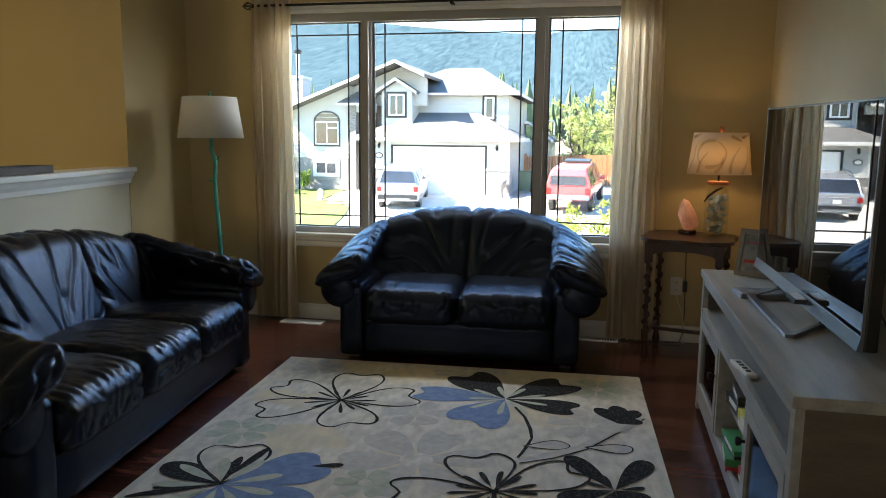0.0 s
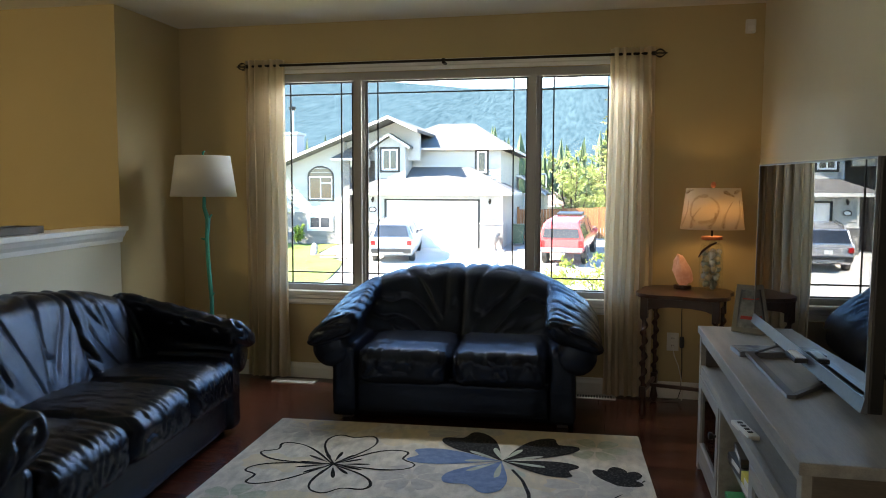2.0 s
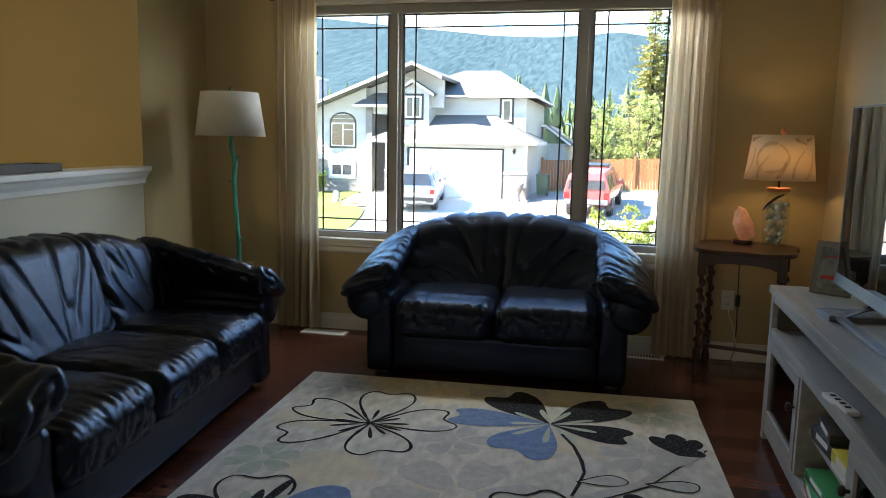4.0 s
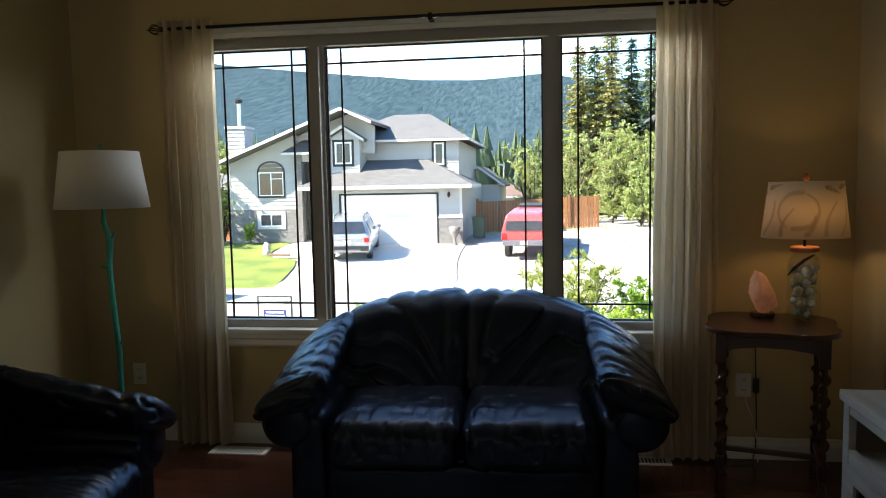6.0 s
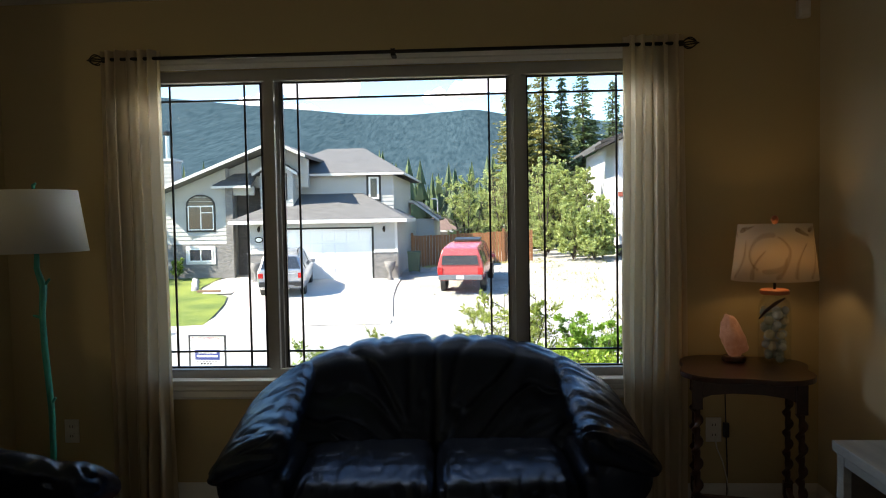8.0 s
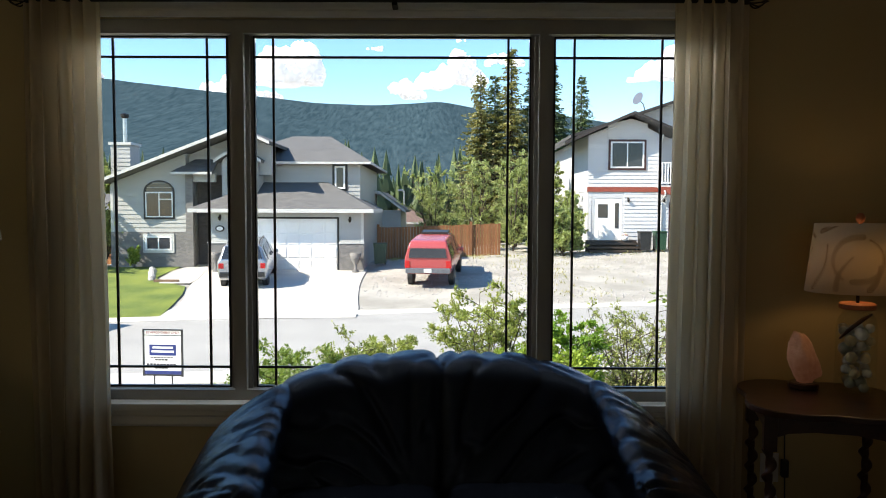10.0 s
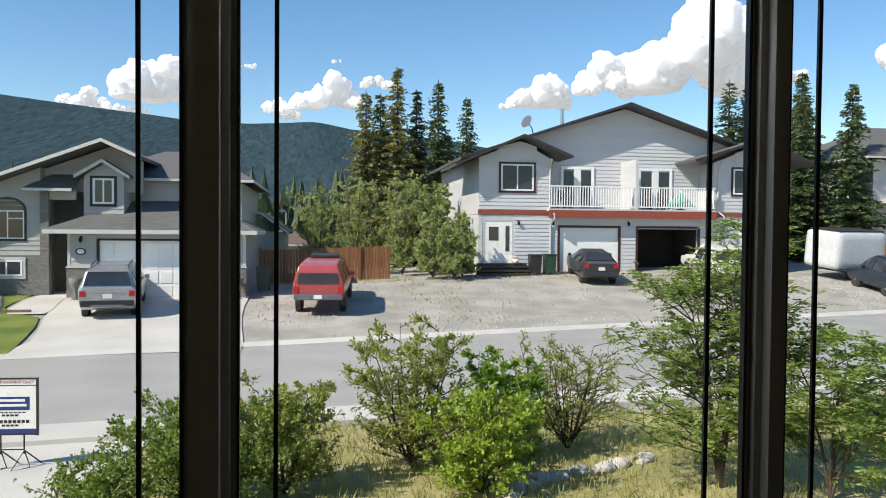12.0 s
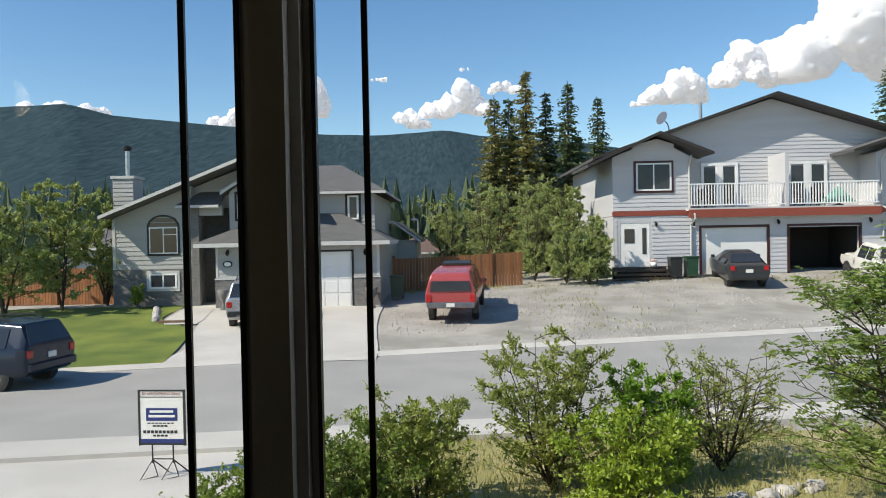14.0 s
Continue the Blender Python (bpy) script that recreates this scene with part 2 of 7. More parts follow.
M["teal"] = mat("teal_paint", (0.02, 0.21, 0.15), (0.03, 0.30, 0.22), rough=0.45, scale=12, fine=80, bump=0.2, dist=0.003)
M["salt"] = mat("pink_salt", (0.62, 0.33, 0.22), (0.74, 0.46, 0.34), rough=0.5, scale=14, fine=60, bump=0.6, dist=0.01)
M["screen"] = mat("tv_screen", (0.006, 0.006, 0.007), (0.008, 0.008, 0.009), rough=0.0, bump=0, spec=0.8)
M["tvgrey"] = mat("brushed_grey_metal", (0.20, 0.21, 0.23), (0.16, 0.17, 0.19), rough=0.35, metal=0.6, bump=0.02)
M["black"] = mat("black_plastic", (0.012, 0.012, 0.012), (0.02, 0.02, 0.02), rough=0.4, bump=0.03)
M["gold"] = mat("gold_bauble", (0.62, 0.52, 0.33), (0.52, 0.43, 0.26), rough=0.3, metal=0.2, bump=0)
M["silver"] = mat("silver_bauble", (0.72, 0.72, 0.69), (0.6, 0.6, 0.57), rough=0.2, metal=0.25, bump=0)
M["moss"] = mat("grey_green_bauble", (0.42, 0.44, 0.36), (0.34, 0.36, 0.30), rough=0.4, metal=0.4, bump=0.1)
M["orange"] = mat("terracotta_wood", (0.42, 0.14, 0.06), (0.34, 0.11, 0.05), rough=0.5)
M["plastic"] = mat("white_plastic", (0.72, 0.71, 0.67), (0.68, 0.67, 0.63), rough=0.4, bump=0.02)
M["photo"] = mat("photo_print", (0.13, 0.15, 0.18), (0.34, 0.37, 0.40), rough=0.25, scale=9, fine=40, bump=0)
M["red"] = mat("red_card", (0.45, 0.03, 0.03), (0.38, 0.03, 0.03), rough=0.5)
M["green"] = mat("green_card", (0.03, 0.25, 0.08), (0.03, 0.2, 0.06), rough=0.5)
M["yellow"] = mat("yellow_card", (0.65, 0.55, 0.06), (0.6, 0.5, 0.06), rough=0.5)
M["mirror"] = glass("cabinet_glass", (0.5, 0.55, 0.6))


def crease(q):
    """Soft folds with narrow pinched valleys, about -1 to 0.5."""
    w = Vector((noise.noise(q * 0.45), noise.noise(q * 0.45 + Vector((7, 0, 0))), 0)) * 0.8
    n = noise.noise(q + w)
    return 0.9 * abs(n) - max(0.0, 1 - abs(n) * 5.5) * 0.75 + 0.25 * noise.noise(q * 2.9)


def pad(x0, x1, y0, y1, z0, z1, r=0.08, n=14, wrinkle=0.008, freq=7.0, seed=0.0, shape=None, stretch=(1, 1, 1), fan=None):
    """A soft block: a box with round edges and leather folds. fan: the (x, z) from which the folds spread. shape(v) may bend it."""
    bm = bmesh.new()
    bmesh.ops.create_cube(bm, size=2)
    bmesh.ops.subdivide_edges(bm, edges=bm.edges[:], cuts=n, use_grid_fill=True)
    c = Vector(((x0 + x1) / 2, (y0 + y1) / 2, (z0 + z1) / 2))
    h = Vector(((x1 - x0) / 2, (y1 - y0) / 2, (z1 - z0) / 2))
    r = min(r, *h)
    for v in bm.verts:
        p = Vector(v.co[i] * h[i] for i in range(3))
        inner = Vector(max(-(h[i] - r), min(h[i] - r, p[i])) for i in range(3))
        d = p - inner
        if d.length > 1e-6:
            p = inner + d.normalized() * r
        nrm = Vector(v.co[i] ** 5 for i in range(3)).normalized()
        w = p + c
        if fan:
            ang, rad = math.atan2(w.x - fan[0], w.z - fan[1]), math.hypot(w.x - fan[0], w.z - fan[1])
            q = Vector((ang * freq, rad * 2.6, w.y * 4 + seed * 3))
            fold = wrinkle * min(1.5, 0.3 + 2.2 * rad)
        else:
            q = Vector((w.x * stretch[0], w.y * stretch[1], w.z * stretch[2])) * freq + Vector((seed, seed * 1.7, seed * 0.6))
            fold = wrinkle
        puff = 0.06 * min(h) * (1 - v.co.x ** 2) * (1 - v.co.y ** 2) if nrm.z > 0.5 else 0
        p += nrm * ((fold * crease(q) if wrinkle else 0) + puff)
        v.co = p + c
        if shape:
            v.co = shape(v.co)
    return bm


def couch(name, seats, label, at):
    """A black leather couch, front towards -y, with pillowed arms over scrolls and an arched, gathered back."""
    sw = 0.535
    inner = seats * sw / 2
    back = inner + 0.235
    c = thing(name, label, "sofa", at)
    part("base", bevel(boxes((-inner - 0.14, inner + 0.14, -0.36, 0.40, 0.03, 0.26)), 0.02), M["leather"], c)
    part("front_panel", pad(-inner, inner, -0.40, -0.35, 0.05, 0.25, 0.02, 10, 0.003, 5), M["leather"], c, smooth=True)

    def seat_shape(v):
        f = max(0.0, min(1.0, (-0.28 - v.y) / 0.17))
        return Vector((v.x, v.y, v.z - 0.022 * f + 0.004 * math.sin(v.x * 150 + 9 * noise.noise(v * 6)) * f * (v.z > 0.34)))
    for i in range(seats):
        a = -inner + i * sw
        part("seat_cushion", pad(a + 0.004, a + sw - 0.004, -0.455, 0.16, 0.245, 0.445, 0.07, 54, 0.007, 9, 3.1 * i, seat_shape, (2.2, 0.8, 1)), M["leather"], c, smooth=True)

    def arch(v):
        t = min(abs(v.x) / back, 1.1)
        k = (v.z - 0.36) / 0.47
        v = v.copy()
        v.z -= 0.215 * t ** 2.7 * max(k, 0)
        v.y += 0.17 * k - 0.16 * t ** 3
        return v
    bw = 2 * back / seats
    for i in range(seats):
        a = -back + i * bw
        part("back_cushion", pad(a - 0.022, a + bw + 0.022, 0.03, 0.25, 0.36, 0.84, 0.075, 66, 0.0100, 5.2 if seats == 2 else 6.5, 1.3 + 2.9 * i, arch, fan=(0.0 if seats == 2 else a + bw / 2, 0.20)), M["leather"], c, smooth=True)
    part("back", pad(-inner - 0.14, inner + 0.14, 0.24, 0.42, 0.05, 0.70, 0.07, 14, 0.006, 4, 5.5, lambda v: Vector((v.x, v.y, v.z - 0.20 * (abs(v.x) / (inner + 0.14)) ** 3.5 * max(0, (v.z - 0.1) / 0.6)))), M["leather"], c, smooth=True)
    for s in (-1, 1):
        def drape(v, s=s):
            u = max(0.0, min(1.1, (s * v.x - inner + 0.02) / 0.31))
            b = max(0.0, min(1.0, (v.y + 0.36) / 0.5))
            thin = 1 - 0.45 * u ** 3
            z = 0.50 + (v.z - 0.50) * thin + 0.075 * (1 - u) - 0.045 * u ** 2 + (0.135 - 0.06 * u) * b
            return Vector((v.x, v.y - 0.02 * (1 - b) * (1 - u), z))
        a, b = sorted((s * (inner - 0.02), s * (inner + 0.29)))
        part("armrest", pad(a, b, -0.46, 0.26, 0.43, 0.575, 0.07, 54, 0.0105, 7.5, 7 + s, drape, (0.8, 2.1, 1)), M["leather"], c, smooth=True)
        a, b = sorted((s * inner, s * (inner + 0.15)))
        part("arm_panel", pad(a, b, -0.415, 0.36, 0.03, 0.46, 0.035, 12, 0.004, 6, 9 + s), M["leather"], c, smooth=True)
        roll = tube([(s * (inner + 0.15), -0.428, 0.42), (s * (inner + 0.15), -0.418, 0.42), (s * (inner + 0.15), -0.40, 0.42), (s * (inner + 0.15), 0.32, 0.45)], [0.070, 0.095, 0.108, 0.10], 28)
        part("arm_roll", roll, M["leather"], c, smooth=True)
    for x in (-inner - 0.08, inner + 0.08):
        for y in (-0.30, 0.32):
            part("foot", rbox(x - 0.03, x + 0.03, y - 0.03, y + 0.03, 0, 0.04, 0.006), M["black"], c)
    return c


couch("loveseat", 2, "black leather loveseat with rolled arms under the window", pose(0.165, -0.475, 0, 0, 0, 3.4))
couch("sofa", 3, "creased black leather three-seat sofa along the half wall", pose(-1.225, -2.16, 0, 0, 0, 96.5))

# ---- window ----
w = thing("window_1", "white three-part picture window with black cames", "window", kind="structure")
panes = ((-1.235, -0.694), (-0.592, 0.502), (0.593, 1.13))
fr = [(WX0, WX1, 0.03, 0.115, WZ0, 0.655), (WX0, WX1, 0.03, 0.115, 2.052, WZ1), (WX0, -1.235, 0.03, 0.115, 0.655, 2.052), (1.13, WX1, 0.03, 0.115, 0.655, 2.052)]
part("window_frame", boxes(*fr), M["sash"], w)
for a, b in ((-0.694, -0.592), (0.502, 0.593)):
    m = (a + b) / 2
    bm = prism([(a, 0.085), (a + 0.012, 0.085), (a + 0.012, 0.06), (a + 0.028, 0.06), (a + 0.028, 0.03), (b - 0.028, 0.03), (b - 0.028, 0.06), (b - 0.012, 0.06), (b - 0.012, 0.085), (b, 0.085), (b, 0.10), (a, 0.10)], "z", 0.655, 2.052)
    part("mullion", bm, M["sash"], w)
for a, b in panes:
    g = part("pane", boxes((a, b, 0.094, 0.099, 0.655, 2.052)), M["glass"], w, "clear window glass")
    g.visible_shadow = False
    for x in {-1.235: (-1.15, -0.778), -0.592: (-0.516, 0.413), 0.593: (0.674, 1.02)}[a]:
        part("came", boxes((x - 0.0045, x + 0.0045, 0.084, 0.092, 0.655, 2.052)), M["came"], w)
    for z in (0.735, 1.972):
        part("came", boxes((a, b, 0.0835, 0.0925, z - 0.0045, z + 0.0045)), M["came"], w)
    bm = boxes((a, b, 0.075, 0.093, 0.655, 0.662), (a, b, 0.075, 0.093, 2.045, 2.052), (a, a + 0.006, 0.075, 0.093, 0.662, 2.045), (b - 0.006, b, 0.075, 0.093, 0.662, 2.045))
    part("gasket", bm, M["came"], w, "black rubber glazing gasket")


prof = [(0, 0), (-0.018, 0), (-0.022, 0.02), (-0.014, 0.03), (-0.018, 0.055), (-0.012, 0.068), (0, 0.07)]
part("casing_top", prism([(y, z + WZ1 + 0.0) for y, z in prof], "x", WX0 - 0.07, WX1 + 0.07), M["white"], w)
part("casing_bottom", prism([(y * 1.3, WZ0 - 0.012 - z * 1.0) for y, z in prof], "x", WX0 - 0.07, WX1 + 0.07), M["white"], w)
part("casing_side", prism([(WX0 - z, y) for y, z in prof], "z", WZ0 - 0.012, WZ1), M["white"], w)
part("casing_side", prism([(WX1 + z, y) for y, z in prof], "z", WZ0 - 0.012, WZ1), M["white"], w)
part("window_sill", rbox(WX0 - 0.09, WX1 + 0.09, -0.04, 0.028, WZ0 - 0.012, WZ0 + 0.016, 0.005), M["white"], w)

# ---- trim ----
bp = [(0, 0), (-0.014, 0), (-0.014, 0.07), (-0.009, 0.085), (-0.006, 0.10), (0, 0.105)]
solid("baseboard_north", prism(bp, "x", LX, RX), M["white"], "white moulded baseboard under the window", "baseboard", "structure")
solid("baseboard_east", prism([(RX + y, z) for y, z in bp], "y", -8, -0.016), M["white"], "white moulded baseboard", "baseboard", "structure")
cap = thing("trim_ledge", "white moulded cap on the half wall", "trim", SKEW, kind="structure")
cy0, cy1 = -4.2, -0.722
part("cap_board", rbox(LX - 0.15, LX + 0.055, cy0, cy1, 1.055, 1.085, 0.006), M["white"], cap)
part("cap_moulding", prism([(LX, 0.985), (LX + 0.012, 0.985), (LX + 0.016, 1.01), (LX + 0.03, 1.03), (LX + 0.04, 1.054), (LX, 1.054)], "y", cy0, cy1), M["white"], cap)
part("cap_core", boxes((LX - 0.119, LX - 0.001, cy0, cy1, 1.02, 1.054)), M["white"], cap)
tray = thing("wooden_tray", "dark wooden tray lying on the ledge", "tray", SKEW @ pose(-2.02, -1.95, 1.086))
part("bottom", rbox(-0.07, 0.07, -0.40, 0.40, 0, 0.012, 0.003), M["darkwood"], tray)
for x in (-0.075, 0.068):
    part("rim", rbox(x, x + 0.008, -0.40, 0.40, 0, 0.038, 0.002), M["darkwood"], tray)
for y in (-0.40, 0.392):
    part("rim", rbox(-0.067, 0.068, y, y + 0.008, 0.0, 0.038, 0.002), M["darkwood"], tray)


# ---- curtains on their rod ----
def curtain(name, x0, x1, folds, seed, label):
    rnd = random.Random(seed)
    bm = bmesh.new()
    nx, nz = 90, 46
    grid = []
    for k in range(nz + 1):
        z = 0.015 + (2.19 - 0.015) * k / nz
        row = []
        for i in range(nx + 1):
            u = i / nx
            ph = folds * 2 * math.pi * u + 0.5 * noise.noise(Vector((u * 3, z * 0.6, seed)))
            amp = 0.026 + 0.010 * noise.noise(Vector((u * 4, z * 0.8, seed + 3)))
            sway = 0.03 * noise.noise(Vector((u * 2.2, z * 1.1, seed + 9))) * (1 - z / 2.2)
            sx = 1 + 0.10 * (1 - z / 2.2)
            x = x0 + (x1 - x0) * (0.5 + (u - 0.5) * sx) + sway + 0.006 * math.sin(ph * 2 + 1)
            y = -0.078 + amp * math.sin(ph) + 0.008 * math.sin(2.3 * ph + seed)
            row.append(bm.verts.new((x, y, z)))
        grid.append(row)
    for k in range(nz):
        for i in range(nx):
            bm.faces.new((grid[k][i], grid[k][i + 1], grid[k + 1][i + 1], grid[k + 1][i]))
    ob = solid(name, bm, M["curtain"], label, "curtain", group="curtains at the window", smooth=True)
    return ob


curtain("curtain", -1.41, -1.13, 5.5, 4.2, "cream linen curtain gathered beside the floor lamp")
curtain("curtain", 1.02, 1.29, 5.5, 8.7, "cream sheer-edged curtain gathered beside the side table")
rod = thing("curtain_rod", "black iron curtain rod with cage finials", "curtain rod", pose(0, -0.078, 2.150))
part("rod", tube([(-1.38, 0, 0), (1.27, 0, 0)], 0.0085, 10), M["iron"], rod, smooth=True)
part("bracket", boxes((-0.035, -0.015, -0.012, 0.078, -0.02, -0.008), (-0.035, -0.015, -0.012, -0.004, -0.02, 0.012), (-0.035, -0.015, 0.070, 0.078, -0.04, 0.02)), M["iron"], rod)
for s, x in ((-1, -1.38), (1, 1.27)):
    part("collar", tube([(x - s * 0.01, 0, 0), (x + s * 0.02, 0, 0)], 0.013, 10), M["iron"], rod)
    for k in range(6):
        a = k * math.pi / 3
        pts = [(x + s * (0.015 + 0.07 * j / 8), math.cos(a) * 0.026 * math.sin(math.pi * j / 8), math.sin(a) * 0.026 * math.sin(math.pi * j / 8)) for j in range(9)]
        part("cage_wire", tube(pts, 0.003, 6), M["iron"], rod)
    part("tip", tube([(x + s * 0.083, 0, 0), (x + s * 0.095, 0, 0)], [0.006, 0.002], 8), M["iron"], rod)


# ---- rug ----
rug = thing("rug", "cream rug with blue and charcoal flowers on the wood floor", "rug", pose(-0.775, -0.958, 0, 0, 0, 3.0))
part("weave", bevel(boxes((0, 1.975, -2.75, 0, 0.001, 0.011)), 0.004), M["rug"], rug)


def to_rug(x, y):
    c, s = math.cos(radians(3.0)), math.sin(radians(3.0))
    dx, dy = x + 0.775, y + 0.958
    return dx * c + dy * s, -dx * s + dy * c


def petal(base, tip, width, notch=0.15, n=18):
    """Outline of a heart-shaped petal from base to tip."""
    b, t = Vector(base), Vector(tip)
    d = t - b
    w = Vector((-d.y, d.x)).normalized() * width
    out = []
    for k in range(2 * n + 1):
        u = k / (2 * n)
        a = 2 * math.pi * u
        f = 0.5 - 0.5 * math.cos(a)
        side = math.sin(a) * 1.25 * f ** 0.7
        f = f - notch * math.exp(-((u - 0.5) / 0.055) ** 2)
        wob = 1 + 0.07 * noise.noise(Vector((u * 7, base[0] * 5, tip[1] * 5)))
        out.append(b + d * f * wob + w * side * wob)
    return out


rug_level = [0.0112]


def motif(outline, material, lines=0.0, label=""):
    """A woven shape: filled, or with lines > 0 a band of that width along the outline."""
    pts = [Vector((min(max(q[0], 0.012), 1.978), min(max(q[1], -2.738), -0.012))) for q in (to_rug(*p) for p in outline)]
    rug_level[0] += 0.00002
    z = rug_level[0]
    bm = bmesh.new()
    if lines:
        n = len(pts)
        ring = []
        for i, p in enumerate(pts):
            d = pts[min(i + 1, n - 1)] - pts[max(i - 1, 0)]
            if d.length < 1e-6:
                d = Vector((1, 0))
            nrm = Vector((-d.y, d.x)).normalized() * lines * (0.5 + 0.3 * noise.noise(Vector((p.x * 9, p.y * 9, 2))))
            ring.append((bm.verts.new((*(p + nrm), z)), bm.verts.new((*(p - nrm), z))))
        for (a, b), (c, d) in zip(ring, ring[1:]):
            bm.faces.new((a, b, d, c))
    else:
        bm.faces.new([bm.verts.new((*p, z)) for p in pts[:-1]])
    return part("motif", bm, material, rug, label)


def spokes(c, r0, r1, n, a0, material, w=0.012):
    for k in range(n):
        a = a0 + 2 * math.pi * k / n + 0.12 * noise.noise(Vector((k, c[0], 1)))
        r = r1 * (0.75 + 0.35 * abs(noise.noise(Vector((k * 1.7, c[1], 4)))))
        p = [(c[0] + math.cos(a) * q, c[1] + math.sin(a) * q) for q in (r0, (r0 + r) / 2, r)]
        motif(petal(p[0], p[2], w, 0), material)


# tan washes, then faint grey and sage blossoms
for c, r in (((-0.45, -0.98), 0.20), ((0.05, -1.12), 0.16), ((0.55, -0.98), 0.22), ((-0.25, -2.06), 0.16), ((1.05, -0.95), 0.16), ((0.3, -2.15), 0.14), ((0.75, -2.45), 0.2), ((0.72, -1.55), 0.15), ((-0.52, -1.62), 0.13), ((0.1, -2.95), 0.2)):
    motif([(c[0] + r * (1.3 + 0.5 * noise.noise(Vector((math.cos(q * 0.2) * 2, math.sin(q * 0.2) * 2, c[0] * 9)))) * math.cos(q * 0.2), c[1] + r * (0.8 + 0.5 * noise.noise(Vector((math.cos(q * 0.2) * 2, math.sin(q * 0.2) * 2, c[0] * 9)))) * math.sin(q * 0.2)) for q in range(33)], M["rug_tan"])
for c, r, m in (((0.286, -2.16), 0.34, "rug_grey"), ((0.16, -1.66), 0.17, "rug_grey"), ((-0.53, -2.05), 0.16, "rug_green"), ((0.98, -1.12), 0.17, "rug_green"), ((0.30, -1.00), 0.22, "rug_grey"),
                ((0.95, -1.62), 0.2, "rug_grey"), ((-0.15, -2.75), 0.25, "rug_grey"), ((0.15, -2.40), 0.13, "rug_green"), ((0.86, -2.75), 0.22, "rug_green"), ((-0.55, -1.12), 0.15, "rug_grey"), ((0.45, -3.2), 0.3, "rug_grey")):
    for k in range(6):
        a = k * math.pi / 3 + c[0]
        motif(petal(c, (c[0] + r * math.cos(a), c[1] + r * math.sin(a)), r * 0.30, 0.1), M[m])
    motif([(c[0] + r * 0.2 * math.cos(a * 0.5), c[1] + r * 0.2 * math.sin(a * 0.5)) for a in range(14)], M["rug"])
# the outlined blossom
f1 = (-0.24, -1.59)
for tip, w in (((-0.66, -1.42), 0.13), ((-0.26, -1.13), 0.15), ((0.14, -1.42), 0.15), ((-0.08, -1.91), 0.15), ((-0.61, -1.83), 0.13)):
    motif(petal(f1, tip, w, 0.17), M["rug_dark"], 0.012)
spokes(f1, 0.03, 0.19, 13, 0.2, M["rug_dark"], 0.011)
# the charcoal and blue blossom
f2 = (0.54, -1.38)
for tip, w, m in (((0.05, -1.38), 0.12, "rug_blue"), ((0.40, -1.77), 0.17, "rug_blue"), ((0.25, -1.02), 0.15, "rug_dark"), ((0.85, -1.03), 0.14, "rug_dark"), ((0.92, -1.46), 0.11, "rug_dark")):
    motif(petal(f2, tip, w, 0.16), M[m])
spokes(f2, 0.02, 0.24, 9, 0.5, M["rug_green"], 0.016)
motif([(0.60, -1.48), (0.66, -1.60), (0.70, -1.74), (0.715, -1.84), (0.70, -1.95), (0.68, -2.05)], M["rug_dark"], 0.014)
motif([(0.69, -2.08), (0.80, -2.00), (0.92, -1.89), (1.00, -1.76), (1.06, -1.66)], M["rug_grey"], 0.045)
motif([(0.69, -2.10), (0.82, -2.02), (0.95, -1.90), (1.06, -1.72), (1.20, -1.49)], M["rug_dark"], 0.008)
for a, b in (((0.69, -1.93), (0.87, -1.87)), ((0.94, -1.88), (1.14, -1.86))):
    motif(petal(a, b, 0.045, 0), M["rug_grey"])
    motif(petal(a, b, 0.050, 0), M["rug_dark"], 0.008)
motif(petal((1.02, -1.75), (1.12, -1.42), 0.10, 0), M["rug_grey"])
for tip, w in (((0.99, -1.40), 0.045), ((1.08, -1.35), 0.05), ((1.17, -1.40), 0.045), ((1.185, -1.52), 0.04)):
    motif(petal((1.08, -1.58), tip, w, 0), M["rug_dark"])
# the blue blossom nearer the sofa
f3 = (-0.36, -2.54)
motif(petal(f3, (-0.03, -2.25), 0.155, 0.12), M["rug_blue"])
for tip, w in (((0.02, -2.66), 0.14), ((-0.30, -3.00), 0.17)):
    motif(petal(f3, tip, w, 0.12), M["rug_blue"])
motif(petal(f3, (-0.47, -2.17), 0.16, 0.16), M["rug_dark"], 0.011)
motif(petal(f3, (-0.65, -2.43), 0.075, 0), M["rug_dark"])
motif(petal((-0.37, -2.50), (-0.33, -2.20), 0.022, 0), M["rug_dark"])
for tip in ((-0.42, -2.36), (-0.40, -2.30), (-0.58, -2.62), (-0.64, -2.70), (0.02, -2.28)):
    motif(petal(f3 if tip[0] < 0 else (-0.10, -2.32), tip, 0.022, 0), M["rug_dark"])
spokes(f3, 0.03, 0.28, 9, 0.6, M["rug_green"], 0.026)
# the outlined blossom and charcoal leaves nearer the console
f4 = (0.63, -2.36)
for tip, w in (((0.50, -2.03), 0.155), ((0.95, -2.08), 0.13), ((0.24, -2.46), 0.13), ((0.45, -2.76), 0.15), ((0.90, -2.68), 0.15)):
    motif(petal(f4, tip, w, 0.17), M["rug_dark"], 0.012)
spokes(f4, 0.03, 0.20, 13, 0.1, M["rug_dark"], 0.013)
f5 = (1.06, -2.25)
for tip, w in (((0.87, -1.97), 0.05), ((1.20, -1.95), 0.055), ((0.86, -2.36), 0.05), ((1.19, -2.30), 0.04), ((1.02, -2.50), 0.05), ((1.17, -2.47), 0.05)):
    motif(petal(f5, tip, w, 0), M["rug_dark"])
spokes(f5, 0.02, 0.15, 8, 0.4, M["rug_dark"], 0.016)

